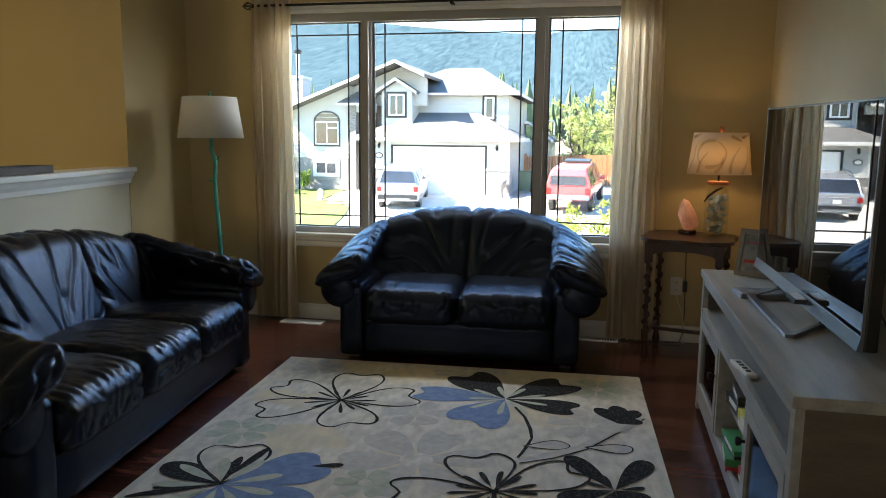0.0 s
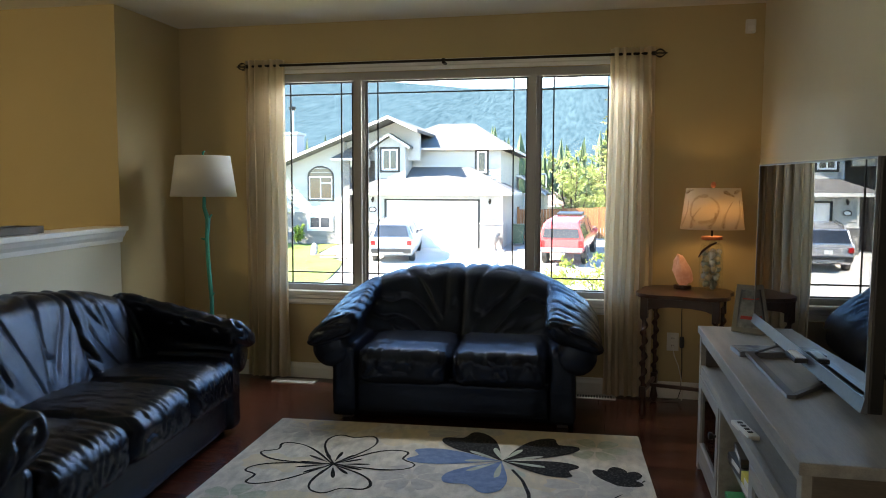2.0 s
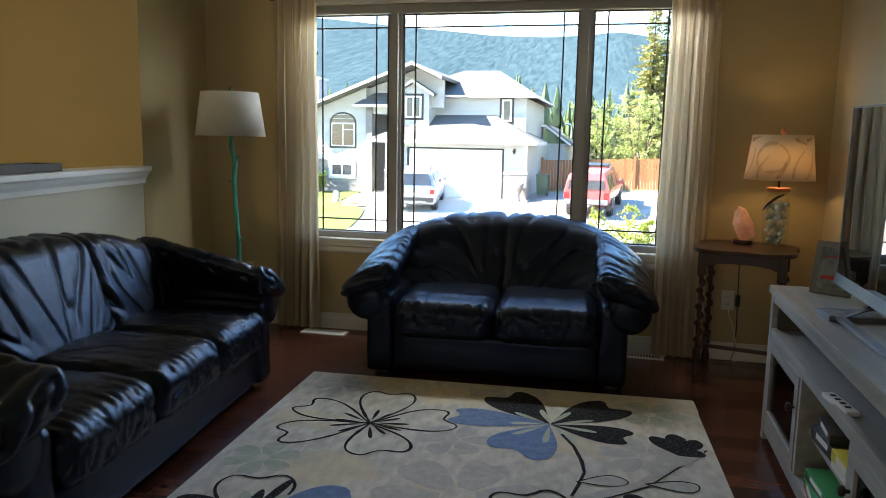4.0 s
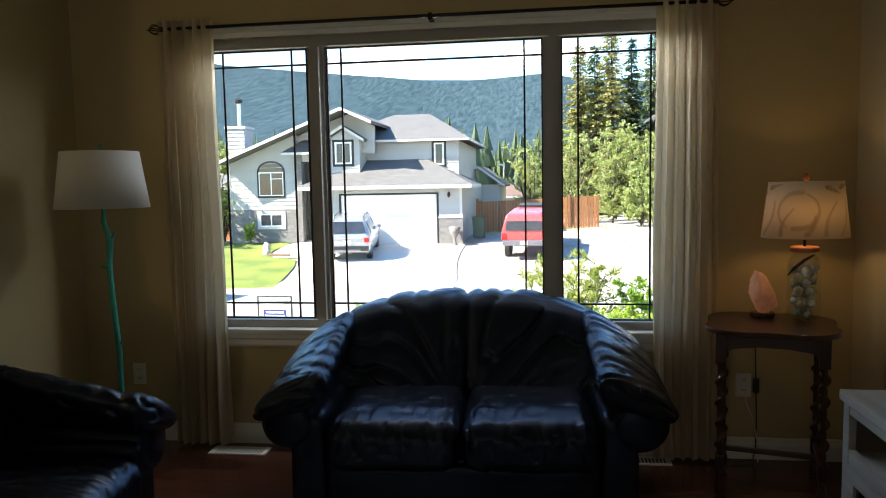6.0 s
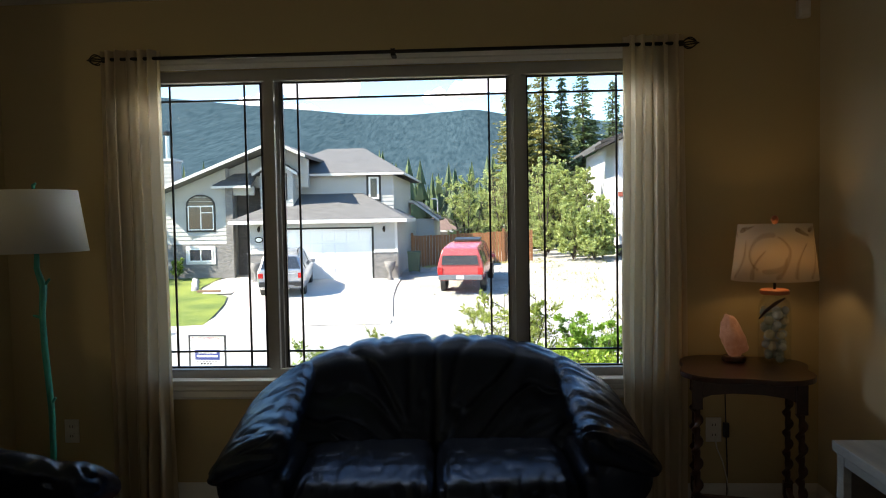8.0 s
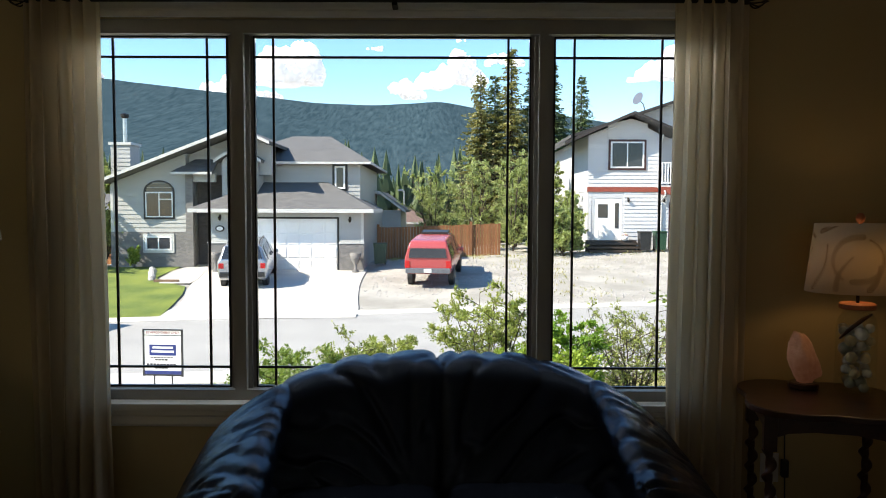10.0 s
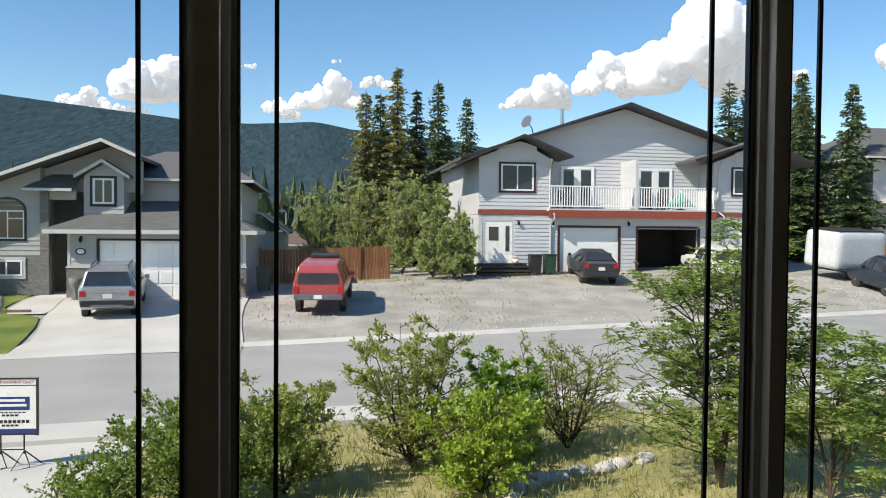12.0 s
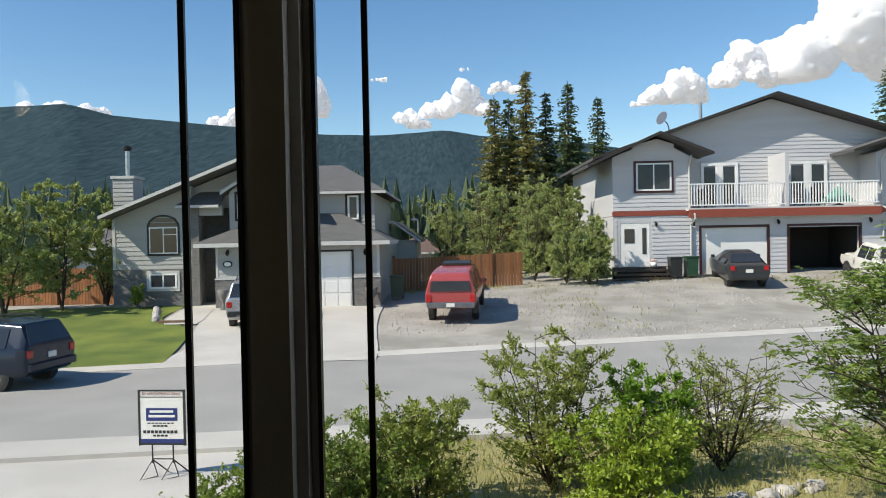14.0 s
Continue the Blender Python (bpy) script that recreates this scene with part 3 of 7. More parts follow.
# ---- media console, front towards -x ----
con = thing("media_console", "grey-washed wooden media console with glass doors", "tv stand", pose(1.455, -3.02, 0))
L, D = 1.81, 0.46
part("top", rbox(-0.012, D + 0.01, -0.012, L + 0.012, 0.645, 0.677, 0.004), M["greywood"], con)
for y in (0.0, L - 0.03):
    part("side_panel", rbox(0.02, D, y, y + 0.03, 0.03, 0.645, 0.003), M["taupe"], con)
part("back_panel", boxes((D - 0.012, D - 0.002, 0.03, L - 0.03, 0.06, 0.645)), M["darkwood"], con)
part("shelf", rbox(0.02, D - 0.014, 0.031, L - 0.031, 0.468, 0.490, 0.003), M["greywood"], con)
part("bottom", rbox(0.02, D - 0.014, 0.031, L - 0.031, 0.065, 0.087, 0.003), M["greywood"], con)
part("rail_top", rbox(0.0, 0.022, 0.045, L - 0.045, 0.612, 0.644, 0.002), M["greywood"], con)
part("rail_middle", rbox(0.0, 0.022, 0.045, L - 0.045, 0.455, 0.500, 0.002), M["greywood"], con)
part("rail_bottom", rbox(0.0, 0.022, 0.045, L - 0.045, 0.04, 0.095, 0.002), M["greywood"], con)
for y in (0.0, L - 0.045):
    part("stile", rbox(-0.002, 0.022, y, y + 0.045, 0.0, 0.644, 0.003), M["greywood"], con)
for y in (0.585, 1.185):
    part("divider", rbox(0.0, D - 0.014, y, y + 0.028, 0.096, 0.454, 0.002), M["greywood"], con)
part("inner_shelf", rbox(0.03, D - 0.014, 0.614, 1.184, 0.262, 0.280, 0.002), M["greywood"], con)
for y0, y1, ky in ((0.047, 0.584, 0.555), (1.214, L - 0.047, 1.243)):
    door = part("door", boxes((-0.004, 0.018, y0, y1, 0.097, 0.145), (-0.004, 0.018, y0, y1, 0.405, 0.453), (-0.004, 0.018, y0, y0 + 0.05, 0.145, 0.405), (-0.004, 0.018, y1 - 0.05, y1, 0.145, 0.405)), M["greywood"], con)
    part("pane", boxes((0.006, 0.010, y0 + 0.05, y1 - 0.05, 0.145, 0.405)), M["mirror"], door)
    part("knob", tube([(-0.004, ky, 0.33), (-0.014, ky, 0.33), (-0.018, ky, 0.33), (-0.030, ky, 0.33), (-0.034, ky, 0.33)], [0.006, 0.006, 0.014, 0.016, 0.010], 12), M["iron"], door, "dark metal knob", smooth=True)


def game(name, x, y, z, dx, dy, dz, rz, top, side, label):
    g = thing(name, label, "board game", pose(x, y, z, 0, 0, rz))
    part("box", rbox(-dx / 2, dx / 2, -dy / 2, dy / 2, 0, dz * 0.45, 0.002), side, g)
    part("lid", rbox(-dx / 2 - 0.002, dx / 2 + 0.002, -dy / 2 - 0.002, dy / 2 + 0.002, dz * 0.4, dz, 0.003), top, g)
    part("print", boxes((-dx / 2 - 0.0035, -dx / 2 - 0.002, -dy * 0.35, dy * 0.2, dz * 0.5, dz * 0.9)), M["plastic"], g)
    return g


game("board_game", 1.60, -2.03, 0.281, 0.24, 0.20, 0.045, 4, M["black"], M["black"], "flat black board game box on the console shelf")
game("board_game", 1.60, -2.03, 0.326, 0.22, 0.19, 0.035, -3, M["darkwood"], M["black"], "dark game box stacked on another box")
game("board_game", 1.60, -2.26, 0.281, 0.24, 0.17, 0.06, 2, M["yellow"], M["plastic"], "white and yellow game box on the console shelf")
game("board_game", 1.59, -2.05, 0.088, 0.26, 0.24, 0.05, -5, M["green"], M["red"], "green and red board game box at the bottom of the console")
game("board_game", 1.59, -2.05, 0.138, 0.24, 0.22, 0.035, 3, M["green"], M["black"], "green game box stacked in the console")
game("board_game", 1.60, -2.27, 0.088, 0.22, 0.14, 0.05, 2, M["red"], M["plastic"], "small red and white game box in the console")
rem = thing("game_controller", "white remote lying at the edge of the open shelf", "remote", pose(1.475, -2.22, 0.491, 0, 0, 8))
part("body", rbox(-0.02, 0.02, -0.09, 0.09, 0, 0.016, 0.005), M["plastic"], rem)
for k in range(4):
    part("button", rbox(-0.008, 0.008, -0.06 + k * 0.035, -0.045 + k * 0.035, 0.016, 0.019, 0.001), M["black"], rem)

# ---- television ----
tv = thing("television", "large flat television with a silver lower bezel", "television", pose(1.671, -2.04, 0.685, 1.0, 0, 1.4))
hw = 0.66
part("back_shell", rbox(0.006, 0.045, -hw, hw, 0.035, 0.730, 0.006), M["black"], tv)
part("screen", boxes((0.0, 0.006, -hw + 0.006, hw - 0.006, 0.078, 0.723)), M["screen"], tv, "glossy black glass screen")
part("bezel", boxes((-0.002, 0.006, -hw, hw, 0.723, 0.730), (-0.002, 0.006, -hw, -hw + 0.006, 0.078, 0.723), (-0.002, 0.006, hw - 0.006, hw, 0.078, 0.723)), M["tvgrey"], tv)
part("lower_bezel", prism([(0.006, 0.035), (-0.012, 0.038), (-0.002, 0.078), (0.006, 0.078)], "y", -hw, hw), M["tvgrey"], tv, "brushed silver lower bezel")
part("foot_frame", boxes((-0.135, -0.108, -0.415, 0.175, 0.0, 0.012)), M["tvgrey"], tv, "flat bar of silver metal")
for y in (-0.415, 0.148):
    part("foot_arm", prism([(-0.1075, y), (-0.1075, y + 0.027), (0.040, y + 0.205), (0.040, y + 0.178)], "z", 0.0, 0.012), M["tvgrey"], tv, "slanted silver foot bar")
    part("foot_upright", prism([(0.010, 0.0125), (0.035, 0.0125), (0.038, 0.05), (0.014, 0.05)], "y", y + 0.165, y + 0.205), M["black"], tv)
part("cable", tube([(0.04, -0.35, 0.2), (0.09, -0.40, 0.16), (0.13, -0.45, 0.08), (0.14, -0.52, 0.02)], 0.004, 6), M["black"], tv)

bk = thing("game_case", "flat plastic case with a printed cover on the console", "case", pose(1.60, -1.80, 0.6772, 0, 0, 95))
part("case", rbox(-0.07, 0.07, -0.095, 0.095, 0, 0.02, 0.004), M["tvgrey"], bk)
part("cover", boxes((-0.062, 0.062, -0.085, 0.085, 0.020, 0.0212)), M["photo"], bk)
rm = part("sensor_box", rbox(-0.055, -0.0125, -0.19, -0.07, 0.058, 0.074, 0.003), M["black"], tv, "small black sensor box with a white top")
part("top_plate", boxes((-0.050, -0.018, -0.185, -0.075, 0.0742, 0.077)), M["plastic"], rm)
sb = thing("set_top_box", "small black media box beside the television", "media box", pose(1.80, -2.83, 0.677, 0, 0, 5))
part("body", rbox(-0.05, 0.05, -0.05, 0.05, 0.003, 0.05, 0.008), M["black"], sb)
part("foot", rbox(-0.03, 0.03, -0.03, 0.03, 0, 0.004, 0.001), M["black"], sb)

# ---- picture frame, leaning back on its stand ----
pf = thing("picture_frame", "pewter picture frame leaning on the console", "picture frame", pose(1.64, -1.365, 0.679, 0, 14, 59))
fw, fh = 0.155, 0.215
part("frame_rail", boxes((-0.009, 0.009, -fw / 2, fw / 2, 0.0, 0.022), (-0.009, 0.009, -fw / 2, fw / 2, fh - 0.022, fh), (-0.009, 0.009, -fw / 2, -fw / 2 + 0.022, 0.022, fh - 0.022), (-0.009, 0.009, fw / 2 - 0.022, fw / 2, 0.022, fh - 0.022)), M["tvgrey"], pf)
part("print", boxes((-0.003, 0.004, -fw / 2 + 0.022, fw / 2 - 0.022, 0.022, fh - 0.022)), M["photo"], pf, "pale printed picture behind glass")
part("mat_line", boxes((-0.0045, -0.0032, -0.045, 0.045, 0.06, 0.075), (-0.0045, -0.0032, -0.045, 0.045, 0.15, 0.155)), M["red"], pf)
part("easel", boxes((0.008, 0.012, -0.02, 0.02, 0.02, 0.16)), M["black"], pf)

# ---- side table, barley-twist legs ----
tb = thing("side_table", "dark carved side table with barley-twist legs", "side table", pose(1.475, -0.335, 0, 0, 0, -14))
out = []
for k in range(72):
    a = 2 * math.pi * k / 72
    r = 0.29 / (abs(math.cos(a)) ** 5 + abs(math.sin(a)) ** 5) ** 0.2
    r *= 1 - 0.035 * math.cos(8 * a) * 0.8
    out.append((r * math.cos(a) * 0.88, r * math.sin(a) * 0.86))
part("tabletop", bevel(prism(out, "z", 0.706, 0.728), 0.004, 2), M["walnut"], tb)
for s in (-1, 1):
    part("apron", prism([(-0.19, 0.700), (0.19, 0.700), (0.19, 0.625), (0.14, 0.645), (0.06, 0.655), (-0.06, 0.655), (-0.14, 0.645), (-0.19, 0.625)], "y", s * 0.185 - 0.009, s * 0.185 + 0.009), M["walnut"], tb)
    part("apron", prism([(-0.17, 0.700), (0.17, 0.700), (0.17, 0.625), (0.12, 0.645), (-0.12, 0.645), (-0.17, 0.625)], "x", s * 0.195 - 0.009, s * 0.195 + 0.009), M["walnut"], tb)
    part("stretcher", rbox(s * 0.195 - 0.01, s * 0.195 + 0.01, -0.165, 0.165, 0.14, 0.165, 0.003), M["walnut"], tb)
part("stretcher", rbox(-0.185, 0.185, -0.01, 0.01, 0.142, 0.163, 0.003), M["walnut"], tb)
for x in (-0.195, 0.195):
    for y in (-0.185, 0.185):
        leg = part("leg", rbox(x - 0.021, x + 0.021, y - 0.021, y + 0.021, 0.585, 0.706, 0.003), M["walnut"], tb)
        bm = bmesh.new()
        seg, steps = 12, 64
        loops = []
        for j in range(steps + 1):
            z = 0.18 + 0.405 * j / steps
            tw = j / steps * 2 * math.pi * 4.5
            loops.append([bm.verts.new((x + 0.006 * math.cos(tw) + (0.015 + 0.004 * math.cos(2 * (a - tw))) * math.cos(a), y + 0.006 * math.sin(tw) + (0.015 + 0.004 * math.cos(2 * (a - tw))) * math.sin(a), z)) for a in [2 * math.pi * q / seg for q in range(seg)]])
        for a, b in zip(loops, loops[1:]):
            for q in range(seg):
                bm.faces.new((a[q], a[(q + 1) % seg], b[(q + 1) % seg], b[q]))
        part("twist", bm, M["walnut"], leg, smooth=True)
        part("block", rbox(x - 0.019, x + 0.019, y - 0.019, y + 0.019, 0.12, 0.185, 0.003), M["walnut"], leg)
        part("bun_foot", lathe([(0.008, 0), (0.020, 0.012), (0.024, 0.04), (0.017, 0.075), (0.014, 0.10), (0.018, 0.121)], 16, centre=(x, y)), M["walnut"], leg, smooth=True)

# ---- table lamp: a glass jar of baubles under a printed shade ----
jar_glass = glass("jar_glass", (0.97, 0.98, 0.97))
for link in list(jar_glass.node_tree.links):
    if link.to_socket.name == "Fac":
        jar_glass.node_tree.links.remove(link)
for node in jar_glass.node_tree.nodes:
    if node.type == "MIX_SHADER":
        node.inputs["Fac"].default_value = 0.05
tl = thing("table_lamp", "glass jar lamp filled with baubles under a fern-print shade", "lamp", pose(1.625, -0.27, 0.7285))
part("jar", lathe([(0.055, 0.004), (0.066, 0.008), (0.068, 0.02), (0.068, 0.23), (0.060, 0.27), (0.046, 0.285), (0.046, 0.30), (0.043, 0.30), (0.043, 0.285), (0.057, 0.268), (0.065, 0.23), (0.065, 0.02), (0.05, 0.008)], 28), jar_glass, tl, "clear glass jar", smooth=True).visible_shadow = False
rnd = random.Random(5)
spots = []
tries = 0
while len(spots) < 52 and tries < 14000:
    tries += 1
    r = rnd.choice((0.017, 0.020, 0.023, 0.027))
    a, q = rnd.uniform(0, 2 * math.pi), math.sqrt(rnd.random()) * (0.063 - r)
    p = Vector((q * math.cos(a), q * math.sin(a), rnd.uniform(0.008 + r, 0.25 - r)))
    if all((p - o).length > (r + s) * 0.96 for o, s in spots):
        spots.append((p, r))
for p, r in spots:
    bm = bmesh.new()
    bmesh.ops.create_uvsphere(bm, u_segments=14, v_segments=9, radius=r, matrix=Matrix.Translation(p))
    part("bauble", bm, M[rnd.choice(("gold", "silver", "silver", "moss"))], tl, smooth=True)
part("cap", lathe([(0.055, 0.300), (0.060, 0.303), (0.060, 0.318), (0.054, 0.322)], 24), M["orange"], tl, "terracotta wooden lid", smooth=False)
part("branch", tube([(-0.075, -0.03, 0.20), (-0.06, -0.06, 0.235), (-0.02, -0.068, 0.27), (0.02, -0.055, 0.288)], [0.004, 0.007, 0.008, 0.005], 8), M["walnut"], tl, smooth=True)
part("stem", tube([(0, 0, 0.322), (0, 0, 0.60)], 0.006, 8), M["iron"], tl)
part("finial", lathe([(0.005, 0.60), (0.012, 0.61), (0.016, 0.622), (0.010, 0.636), (0.001, 0.640)], 14), M["orange"], tl, smooth=True)


def shade_mesh(r0, r1, z0, z1, sq=0.0, seg=48):
    bm = bmesh.new()
    rows = []
    for k in range(2):
        for r, z in ((r0, z0), (r1, z1)):
            rr = r - 0.003 * k
            rows.append([bm.verts.new((rr * math.cos(2 * math.pi * i / seg) * (1.06 if sq else 1), rr * math.sin(2 * math.pi * i / seg) * (0.8 if sq else 1), z)) for i in range(seg)])
    for a, b in ((rows[0], rows[1]), (rows[2], rows[3]), (rows[0], rows[2]), (rows[1], rows[3])):
        for i in range(seg):
            bm.faces.new((a[i], a[(i + 1) % seg], b[(i + 1) % seg], b[i]))
    return bm


def cloth(name, base, warm):
    m = mat(name, base, tuple(c * 0.93 for c in base), rough=0.9, scale=4, fine=320, bump=0.15, dist=0.001)
    n = m.node_tree
    t = n.nodes.new("ShaderNodeBsdfTranslucent")
    t.inputs["Color"].default_value = (*warm, 1)
    s = n.nodes.new("ShaderNodeMixShader")
    s.inputs["Fac"].default_value = 0.4
    n.links.new(n.nodes["Principled BSDF"].outputs[0], s.inputs[1])
    n.links.new(t.outputs[0], s.inputs[2])
    n.links.new(s.outputs[0], n.nodes["Material Output"].inputs["Surface"])
    return m


sh = part("shade", shade_mesh(0.170, 0.143, 0.362, 0.602, 1.0), cloth("printed_shade_cloth", (0.74, 0.69, 0.61), (0.8, 0.68, 0.5)), tl, "cream drum shade printed with fern fronds", smooth=True)


def on_shade(u, v, lift=0.0012):
    r = 0.170 + (0.143 - 0.170) * v + lift
    return Vector((r * 1.06 * math.cos(u), r * 0.8 * math.sin(u), 0.362 + 0.24 * v))


def frond(path, n=22, length=0.021):
    """A printed fern: a thin stalk with needles along path(t), in metres round and up the shade."""
    bm = bmesh.new()

    def lay(points):
        if all(0.006 < p[1] < 0.234 for p in points):
            bm.faces.new([bm.verts.new(on_shade(p[0] / 0.155, p[1] / 0.24)) for p in points])
    for k in range(n):
        t = k / n
        a, b = Vector(path(t)), Vector(path(t + 1 / n))
        d = (b - a).normalized()
        o = Vector((-d.y, d.x))
        lay((a - o * 0.0009, b - o * 0.0009, b + o * 0.0009, a + o * 0.0009))
        for s in (-1, 1):
            ln = length * (1.05 - 0.55 * t) * (0.85 + 0.3 * abs(noise.noise(Vector((k * 2.3, s, a.x * 30)))))
            e = (d * 0.75 + o * s * 0.66) * ln
            w = Vector((-e.y, e.x)) * 0.085
            lay((a, a + e * 0.5 + w, a + e, a + e * 0.5 - w))
    part("frond_print", bm, M["shade_print"], sh)


for m in range(3):
    c = (-1.97 + 2.05 * m) * 0.155
    for a0, a1, r in ((-1.9, 1.2, 0.075), (1.3, 4.2, 0.078)):
        frond(lambda t: (c + r * 1.02 * math.cos(a0 + (a1 - a0) * t), 0.118 + r * math.sin(a0 + (a1 - a0) * t)))
    for x0, y0, x1, y1, bend in ((-0.155, 0.01, -0.105, 0.17, 0.02), (-0.06, 0.0, -0.015, 0.13, -0.02), (0.10, 0.0, 0.155, 0.16, -0.02), (0.02, 0.005, 0.06, 0.10, 0.015), (-0.15, 0.21, -0.07, 0.235, 0.0), (0.10, 0.22, 0.17, 0.19, 0.0)):
        frond(lambda t: (c + x0 + (x1 - x0) * t + bend * math.sin(3.14 * t), y0 + (y1 - y0) * t), 16, 0.019)
glow = new("table_lamp_bulb", bpy.data.lights.new("table_lamp_bulb", "POINT"))
glow.data.energy, glow.data.color, glow.data.shadow_soft_size = 0.24, (1.0, 0.62, 0.27), 0.03
glow.location = (1.625, -0.27, 1.19)

# ---- salt lamp ----
sl = thing("salt_lamp", "rough pink salt crystal lamp on a wooden base", "lamp", pose(1.475, -0.20, 0.7285))
part("base", lathe([(0.048, 0), (0.052, 0.004), (0.052, 0.018), (0.046, 0.022)], 20), M["walnut"], sl)
bm = bmesh.new()
bmesh.ops.create_icosphere(bm, subdivisions=4, radius=1)
for v in bm.verts:
    n = 0.22 * noise.noise(v.co * 1.6 + Vector((3, 1, 7))) + 0.08 * noise.noise(v.co * 5)
    p = v.co * (1 + n)
    v.co = (p.x * 0.055 * (1 - 0.18 * p.z) - 0.012 * p.z, p.y * 0.05, 0.108 + p.z * 0.092 - 0.014 * p.x * (1 + p.z))
cr = M["salt"].node_tree.nodes["Principled BSDF"]
cr.inputs["Emission Color"].default_value, cr.inputs["Emission Strength"].default_value = (1.0, 0.33, 0.16, 1), 0.012
part("crystal", bm, M["salt"], sl, "glowing pink salt crystal", smooth=True)

# ---- floor lamp with a teal branch stem ----
fl = thing("floor_lamp", "floor lamp with teal branch stem and white shade", "lamp", pose(-1.50, -0.50, 0))
part("base", lathe([(0.13, 0), (0.135, 0.006), (0.12, 0.018), (0.03, 0.03), (0.018, 0.05)], 28), M["teal"], fl, smooth=True)
pts = [(0.045, 0, 0.03), (0.04, 0.0, 0.35), (0.038, 0.004, 0.6), (0.022, 0, 0.85), (0.018, -0.003, 1.0), (0.026, 0, 1.12), (0.0, 0, 1.20), (0.004, 0, 1.30)]
part("stem", tube(pts, [0.014, 0.013, 0.0135, 0.014, 0.013, 0.016, 0.012, 0.010], 10), M["teal"], fl, smooth=True)
for a, b in (((0.018, 0, 0.99), (-0.02, -0.005, 1.00)), ((0.026, 0, 1.12), (0.055, 0, 1.155)), ((0.035, 0.003, 0.62), (0.06, 0, 0.65))):
    part("twig", tube([a, b], [0.008, 0.005], 8), M["teal"], fl)
part("twig", tube([(0.0, 0, 1.52), (0.0, 0, 1.548), (0.012, 0, 1.556)], [0.006, 0.008, 0.005], 8), M["teal"], fl, "teal bird-shaped finial")
part("spider", boxes((-0.15, 0.16, -0.003, 0.003, 1.515, 1.521), (-0.003, 0.003, -0.15, 0.15, 1.509, 1.515), (-0.002, 0.006, -0.003, 0.005, 1.29, 1.52)), M["iron"], fl)
shp = part("shade", shade_mesh(0.205, 0.168, 1.268, 1.525), cloth("white_shade_cloth", (0.74, 0.72, 0.67), (0.6, 0.57, 0.5)), fl, "white tapered drum shade", smooth=True)


# ---- fixtures ----
def socket(x, label):
    s = thing("wall_outlet", label, "outlet", pose(x, 0, 0.362))
    part("plate", rbox(-0.036, 0.036, -0.007, 0.0, -0.058, 0.058, 0.003), M["plastic"], s)
    for z in (-0.024, 0.024):
        part("receptacle", rbox(-0.016, 0.016, -0.010, -0.006, z - 0.014, z + 0.014, 0.002), M["plastic"], s)
        part("slot", boxes((-0.008, -0.005, -0.0115, -0.0095, z - 0.005, z + 0.006), (0.005, 0.008, -0.0115, -0.0095, z - 0.005, z + 0.006)), M["black"], s)


socket(1.447, "white wall outlet with lamp plugs beside the side table")
socket(-1.66, "white wall outlet behind the floor lamp")
cord = thing("lamp_cord", "black lamp cord with an inline switch", "cord", pose(0, 0, 0))
part("wire", tube([(1.50, -0.03, 0.70), (1.495, -0.02, 0.55), (1.50, -0.02, 0.36), (1.505, -0.02, 0.20), (1.50, -0.03, 0.06), (1.48, -0.06, 0.012), (1.38, -0.09, 0.008)], 0.003, 6), M["black"], cord)
part("wire", tube([(1.45, -0.012, 0.335), (1.455, -0.03, 0.28), (1.48, -0.03, 0.22), (1.50, -0.03, 0.14), (1.51, -0.05, 0.03), (1.50, -0.07, 0.006)], 0.003, 6), M["plastic"], cord)
part("switch", rbox(1.487, 1.513, -0.032, -0.008, 0.33, 0.40, 0.006), M["black"], cord)


def vent(x0, x1, y0, y1, label):
    v = thing("floor_vent", label, "floor vent")
    part("rim", boxes((x0, x1, y0, y0 + 0.015, 0.0, 0.007), (x0, x1, y1 - 0.015, y1, 0.0, 0.007), (x0, x0 + 0.015, y0 + 0.015, y1 - 0.015, 0.0, 0.007), (x1 - 0.015, x1, y0 + 0.015, y1 - 0.015, 0.0, 0.007)), M["plastic"], v)
    part("duct", boxes((x0 + 0.015, x1 - 0.015, y0 + 0.015, y1 - 0.015, 0.0005, 0.0015)), M["black"], v)
    n = 16
    for k in range(n):
        x = x0 + 0.02 + (x1 - x0 - 0.04) * k / (n - 1)
        part("slat", boxes((x - 0.0035, x + 0.0035, y0 + 0.015, y1 - 0.015, 0.002, 0.006)), M["plastic"], v)


vent(-1.20, -0.90, -0.19, -0.085, "white floor vent beside the curtain hem")
vent(0.80, 1.10, -0.14, -0.035, "white floor vent behind the loveseat")
ms = thing("motion_detector", "small white alarm detector near the ceiling", "detector", pose(1.845, 0, 2.30))
part("body", rbox(-0.028, 0.028, -0.04, 0.0, -0.04, 0.04, 0.008), M["plastic"], ms)
part("lens", rbox(-0.02, 0.02, -0.045, -0.039, -0.03, 0.0, 0.004), M["white"], ms)

